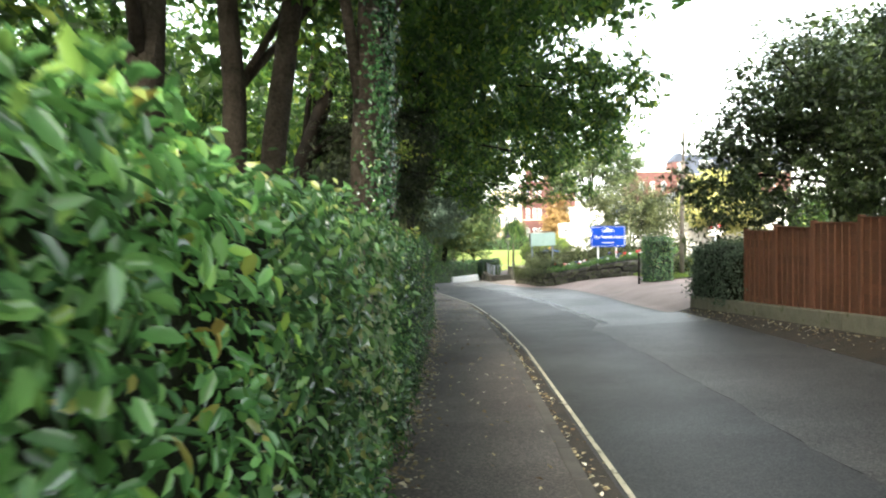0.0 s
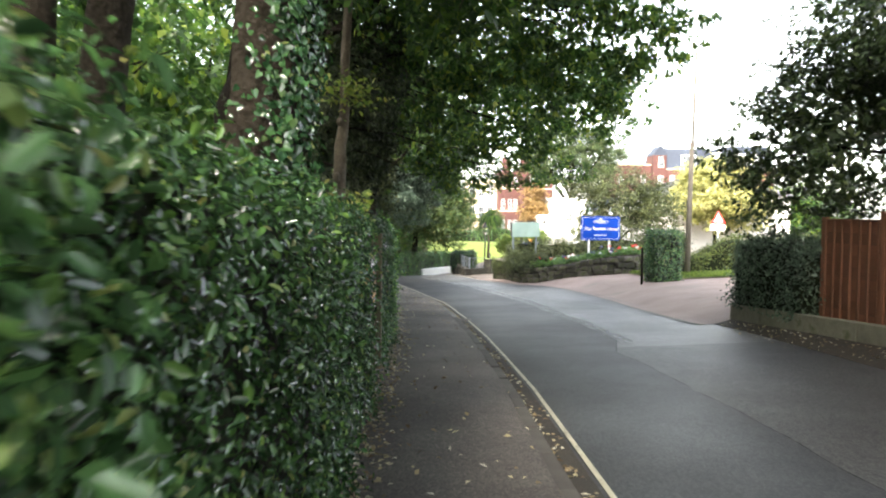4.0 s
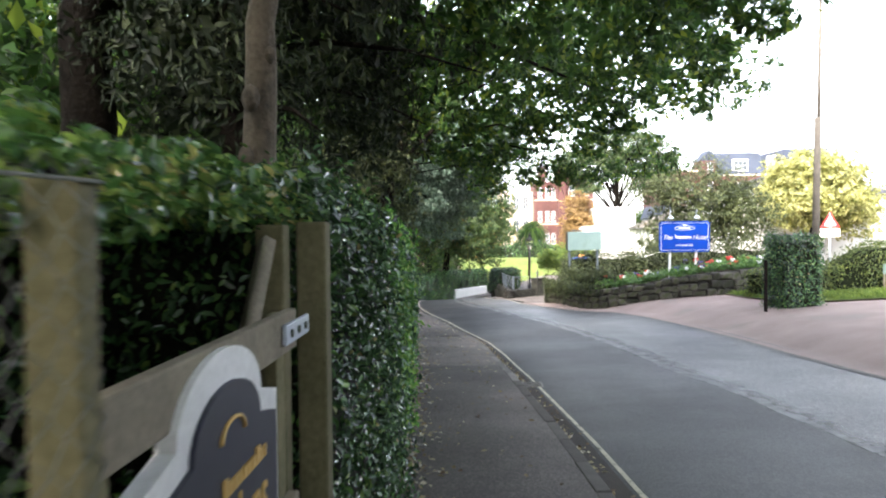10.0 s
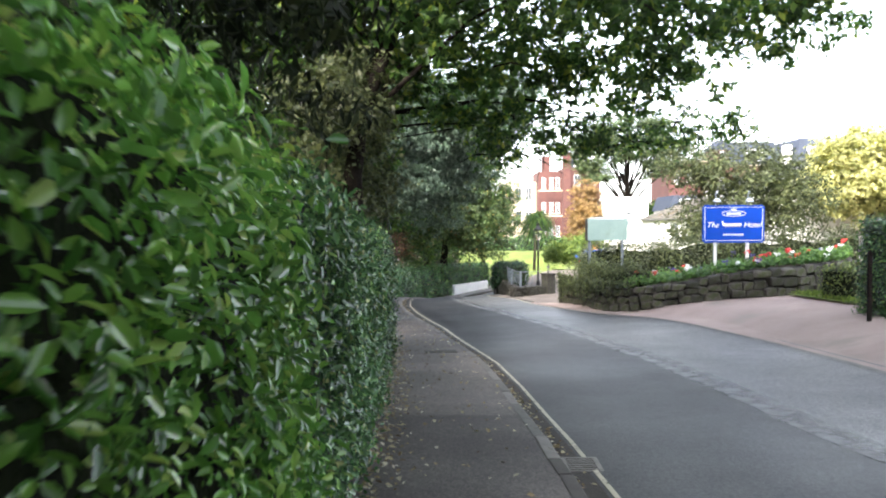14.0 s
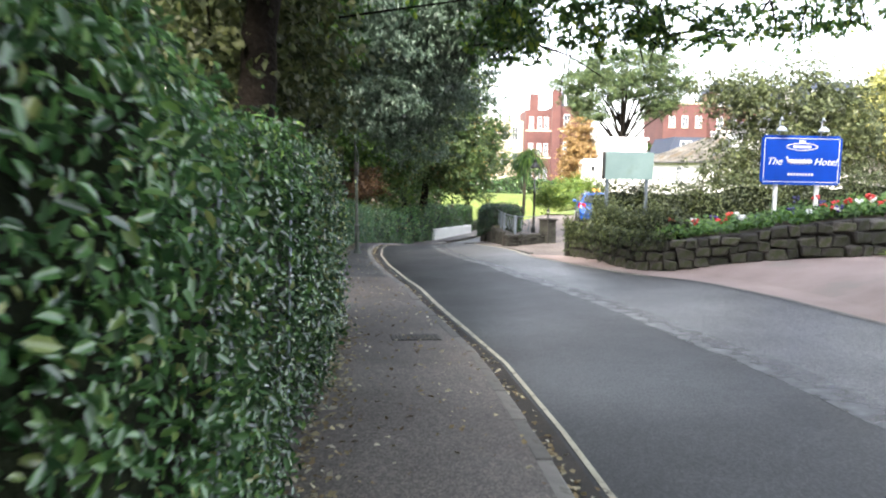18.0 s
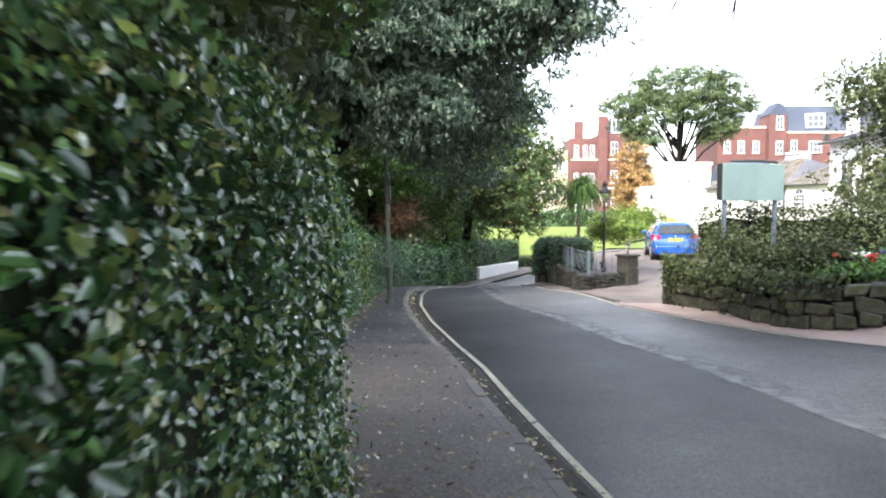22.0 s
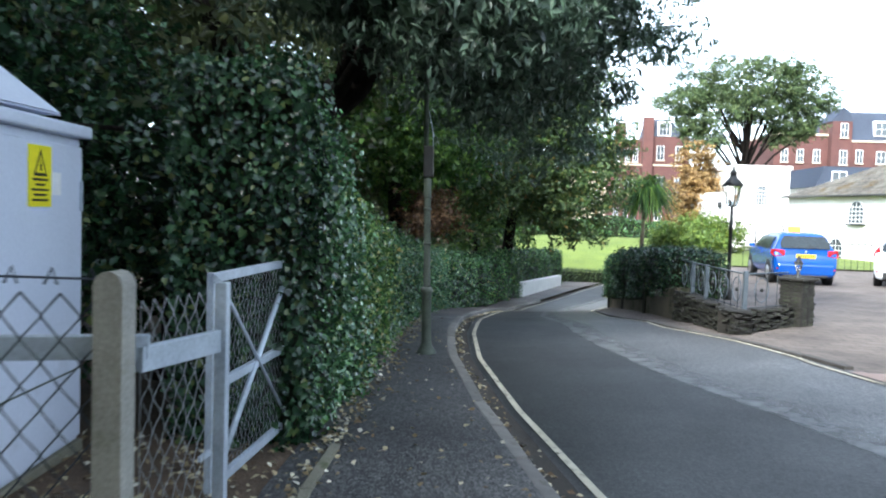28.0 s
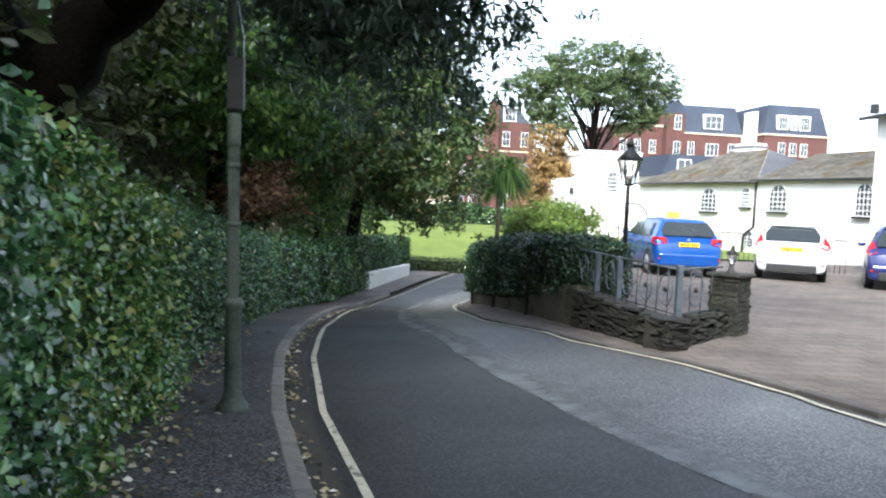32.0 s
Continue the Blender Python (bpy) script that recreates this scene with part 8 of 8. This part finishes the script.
def brick_blocks():
    b = thing("brick_terrace", "long red-brick mansion block with slate mansards and white windows", "building")
    part("wall", boxed((27.5, 121.6, -3), (34.2, 131, 8.6)), M_BRICK, b)
    part("parapet", boxed((27.4, 121.5, 8.45), (34.3, 131, 8.65)), M_BUFF, b)
    mansard(b, 34.2, 41.9, 121, 131, -3, 8.0, 11.0)
    mansard(b, 42.4, 49.6, 117.5, 129, -3, 8.0, 11.1)
    part("gable", boxed((33.0, 120.6, -3), (35.0, 124, 9.9), None, 0.02), M_BRICK, b, "brick gable end")
    part("gable_roof", extruded([(32.9, 9.9), (35.1, 9.9), (34.6, 11.0), (34.0, 11.3)], 3.4, Matrix.Translation((0, 120.6, 0))), M_MANSARD, b)
    for x in (28.6, 30.2, 31.9, 36.0, 40.6):
        for z in (5.6, 2.4):
            opening(b, Matrix.Translation((x, 121.58 if x < 34 else 120.98, z)), 0.7, 1.4, sill=M_BUFF)
    for z in (8.2, 5.4, 2.4):
        opening(b, Matrix.Translation((34.2, 120.58, z)), 0.75, 1.5, sill=M_BUFF)
    dormer(b, 38.4, 121.1, 8.5, 1.9, 1.4)
    opening(b, Matrix.Translation((38.4, 120.98, 5.6)), 1.4, 1.3, sill=M_BUFF, bars=(2, 1))
    for x, w in ((44.4, 1.0), (45.65, 0.5), (46.9, 1.0)):
        dormer(b, x, 117.6, 8.5, w, 1.35)
        opening(b, Matrix.Translation((x, 117.48, 5.8)), 0.75, 1.3, sill=M_BUFF)
        opening(b, Matrix.Translation((x, 117.48, 2.6)), 0.75, 1.3, sill=M_BUFF)
    part("balcony", boxed((41.4, 118.0, 5.9), (42.4, 121, 6.05)), M_BUFF, b)
    part("bay", boxed((41.9, 119.0, -3), (42.4, 121, 10.4)), M_WHITEWALL, b, "pale stair bay")
    part("downpipe", tube(bmesh.new(), [(41.8, 120.9, 8.0), (41.8, 120.9, -3)], 0.08, 6), M_WHITE, b)
    t = thing("brick_tower_house", "tall red-brick house with stone dressings and a slate cap", "building")
    part("wall", boxed((13.3, 118, -3), (17.9, 127, 7.6)), M_BRICK, t)
    part("gable", boxed((10.2, 119.2, -3), (13.3, 127, 7.2)), M_BRICK, t)
    part("chimney", boxed((13.2, 117.6, -3), (14.2, 118.6, 9.5), None, 0.03), M_BRICK, t)
    part("chimney", boxed((10.9, 121, 7), (11.9, 122, 9.3), None, 0.03), M_BRICK, t)
    bm = bmesh.new()
    lo = [bm.verts.new(p) for p in ((14.2, 118, 7.6), (17.3, 118, 7.6), (17.3, 127, 7.6), (14.2, 127, 7.6))]
    hi = [bm.verts.new(p) for p in ((14.5, 118.6, 9.4), (16.0, 118.6, 9.4), (16.0, 126, 9.4), (14.5, 126, 9.4))]
    for k in range(4):
        bm.faces.new((lo[k], lo[(k + 1) % 4], hi[(k + 1) % 4], hi[k]))
    bm.faces.new(hi)
    bmesh.ops.recalc_face_normals(bm, faces=bm.faces)
    part("slate_cap", bm, M_MANSARD, t)
    dormer(t, 15.3, 118.0, 7.7, 1.1, 1.3)
    for z in (5.2, 2.0, -1.0):
        opening(t, Matrix.Translation((15.0, 117.98, z)), 0.75, 1.45, sill=M_BUFF)
        opening(t, Matrix.Translation((16.9, 117.98, z)), 0.75, 1.45, sill=M_BUFF)
        for x in (10.9, 11.9, 12.7):
            opening(t, Matrix.Translation((x, 119.18, z - 0.2)), 0.5, 1.4, sill=M_BUFF)
        part("string_course", boxed((10.1, 117.9, z - 0.6), (18.0, 118.0, z - 0.45)), M_BUFF, t)
    part("stone_bay", boxed((5.6, 122, -3), (10.2, 129, 6.0)), M_BUFF, t, "buff stone bay front")
    part("slate_porch", lathe([(1.5, 1.0), (1.2, 1.6), (0.15, 2.8)], 8, pose(17.2, 117.4, 0)), M_MANSARD, t)
    part("porch_wall", lathe([(1.2, -3), (1.2, 1.1)], 8, pose(17.2, 117.4, 0)), M_BRICK, t)
    for z in (3.6, 0.4):
        for x in (6.6, 7.9, 9.2):
            opening(t, Matrix.Translation((x, 121.98, z)), 0.8, 1.7)


brick_blocks()


# ---- garden beyond the bend ----
def palm():
    rng = np.random.default_rng(88)
    ob = thing("cabbage_palm", "cabbage palm with drooping strap leaves on a bare trunk", "palm", pose(5.5, 74, 0.85))
    part("trunk", tube(bmesh.new(), [(0.0, 0, -3.7), (0.05, 0, -1.9), (-0.02, 0, -0.3)], [0.12, 0.085, 0.07], 10), M_BARKPALE, ob)
    part("branch", tube(bmesh.new(), [(0.04, 0, -1.6), (0.3, 0.1, -0.8), (0.38, 0.1, -0.1)], [0.1, 0.08, 0.07], 8), M_BARKPALE, ob)
    verts, loops = [], []
    for _ in range(720):
        c = np.array([0.0, 0, -0.1]) if rng.random() < 0.6 else np.array([0.4, 0.1, 0.1])
        a, e = rng.uniform(0, 6.28), rng.uniform(-0.5, 1.4)
        d = np.array([math.cos(a) * math.cos(e), math.sin(a) * math.cos(e), math.sin(e)])
        s = np.array([-math.sin(a), math.cos(a), 0]) * 0.035
        ln = rng.uniform(1.1, 1.7)
        b = len(verts)
        for f, w in ((0.0, 0.6), (0.45, 1.0), (0.8, 0.8), (1.0, 0.1)):
            p = c + d * ln * f + np.array([0, 0, -0.75 * f * f * ln])
            verts += [tuple(p - s * w), tuple(p + s * w)]
        for k in range(3):
            loops += [b + 2 * k, b + 2 * k + 1, b + 2 * k + 3, b + 2 * k + 2]
    raw_mesh("crown", verts, loops, [4] * (len(loops) // 4), L_GREEN, ob)


palm()
L_LIME = leaf_material("lime_shrub_leaf", [(0.0, (0.06, 0.11, 0.02)), (0.6, (0.12, 0.19, 0.03)), (1.0, (0.24, 0.29, 0.05))], 0.5, 0.3)
tree("rounded green garden shrub beside the courtyard", (8.6, 77, -2.4), [(8.6, 77, -1.6)], [(9.0, 77, -1.55, 2.2, 1.6, 1.1), (7.6, 78, -1.8, 1.2, 1.4, 0.8)], 150, 45, 0.25, 0.12, L_LIME, 91, 3, 0.06, category="shrub", name="shrub")
tree("bright conifer shrub at the foot of the house", (10.6, 82, -2.4), [(10.6, 82, -1.5)], [(10.5, 82, -1.4, 1.6, 1.4, 1.1)], 80, 45, 0.22, 0.12, L_LIME, 92, 3, 0.06, category="shrub", name="shrub")
hedge_body(0, 24, lambda y: 0.0, 1.0, lambda y: -5.0, lambda y: -4.15, R, L_EVER, 220, 0.11, "low clipped box hedge edging the lawn", 1, False, "hedge", pose(-1.0, 86.0, 0, 0, 0, -90), False, (True, True), 1.0)
hedge_body(0, 30, lambda y: 0.0, 1.4, lambda y: -2.6, lambda y: -0.9 + 0.2 * math.sin(y), R, L_HEDGE, 160, 0.14, "long dark hedge behind the lawn", 1, False, "hedge", pose(-6.0, 101.5, 0, 0, 0, -90), False, (True, True), 1.0)
for k, (x, y, r) in enumerate(((-8, 106, 5), (3, 112, 3.2), (22, 104, 2.6), (27, 100, 3.0), (36, 108, 3), (48, 100, 4), (30, 70, 3), (34, 52, 3.5), (40, 60, 4))):
    z = -2.4
    tree("leafy garden tree in the distance", (x, y, z), [(x, y, z + 1.6)], [(x, y, z + 1.2 + r * 0.7, r, r, r * 0.8)], 130, 40, 0.4, 0.26, L_GREEN if k % 2 else L_BROAD, 120 + k, 4, 0.16)
hedge_body(69.0, 84.5, lambda y: XR(y) + 0.35, 0.6, lambda y: terrain(XR(y) + 0.4, y), lambda y: terrain(XR(y) + 0.4, y) + 0.5, R, L_EVER, 380, 0.08, "low dark clipped hedge at the foot of the lawn", -1, False)
hedge_body(71.0, 84.0, lambda y: XR(y) + 2.2, 0.5, lambda y: terrain(XR(y) + 2.2, y), lambda y: terrain(XR(y) + 2.2, y) + 0.32, R, L_LOWHEDGE, 380, 0.08, "small yellow-green hedge across the lawn", -1, False)
rail = thing("yard_railings", "thin black railings before the white house", "railings")
for p, q in zip(((8.0, 66.5), (12.5, 66.0), (13.5, 62.5)), ((12.5, 66.0), (13.5, 62.5), (13.6, 61.4))):
    a, b = Vector((*p, YARD)), Vector((*q, YARD))
    n = int((b - a).length / 0.22)
    part("rail", tube(bmesh.new(), [a + Vector((0, 0, 1.0)), b + Vector((0, 0, 1.0))], 0.018, 5), M_BLACK, rail)
    for k in range(n + 1):
        c = a.lerp(b, k / n)
        part("bar", tube(bmesh.new(), [c + Vector((0, 0, -0.05)), c + Vector((0, 0, 1.05))], 0.01, 4), M_BLACK, rail)
arch = thing("garden_arch", "thin black metal arch hoop in the garden", "arch", pose(9.45, 68, YARD))
part("hoop", tube(bmesh.new(), [(-0.55, 0, -0.1), (-0.55, 0, 1.3)] + [(-0.55 * math.cos(t), 0, 1.3 + 0.6 * math.sin(t)) for t in (math.pi * k / 10 for k in range(1, 10))] + [(0.55, 0, 1.3), (0.55, 0, -0.1)], 0.025, 6), M_BLACK, arch)
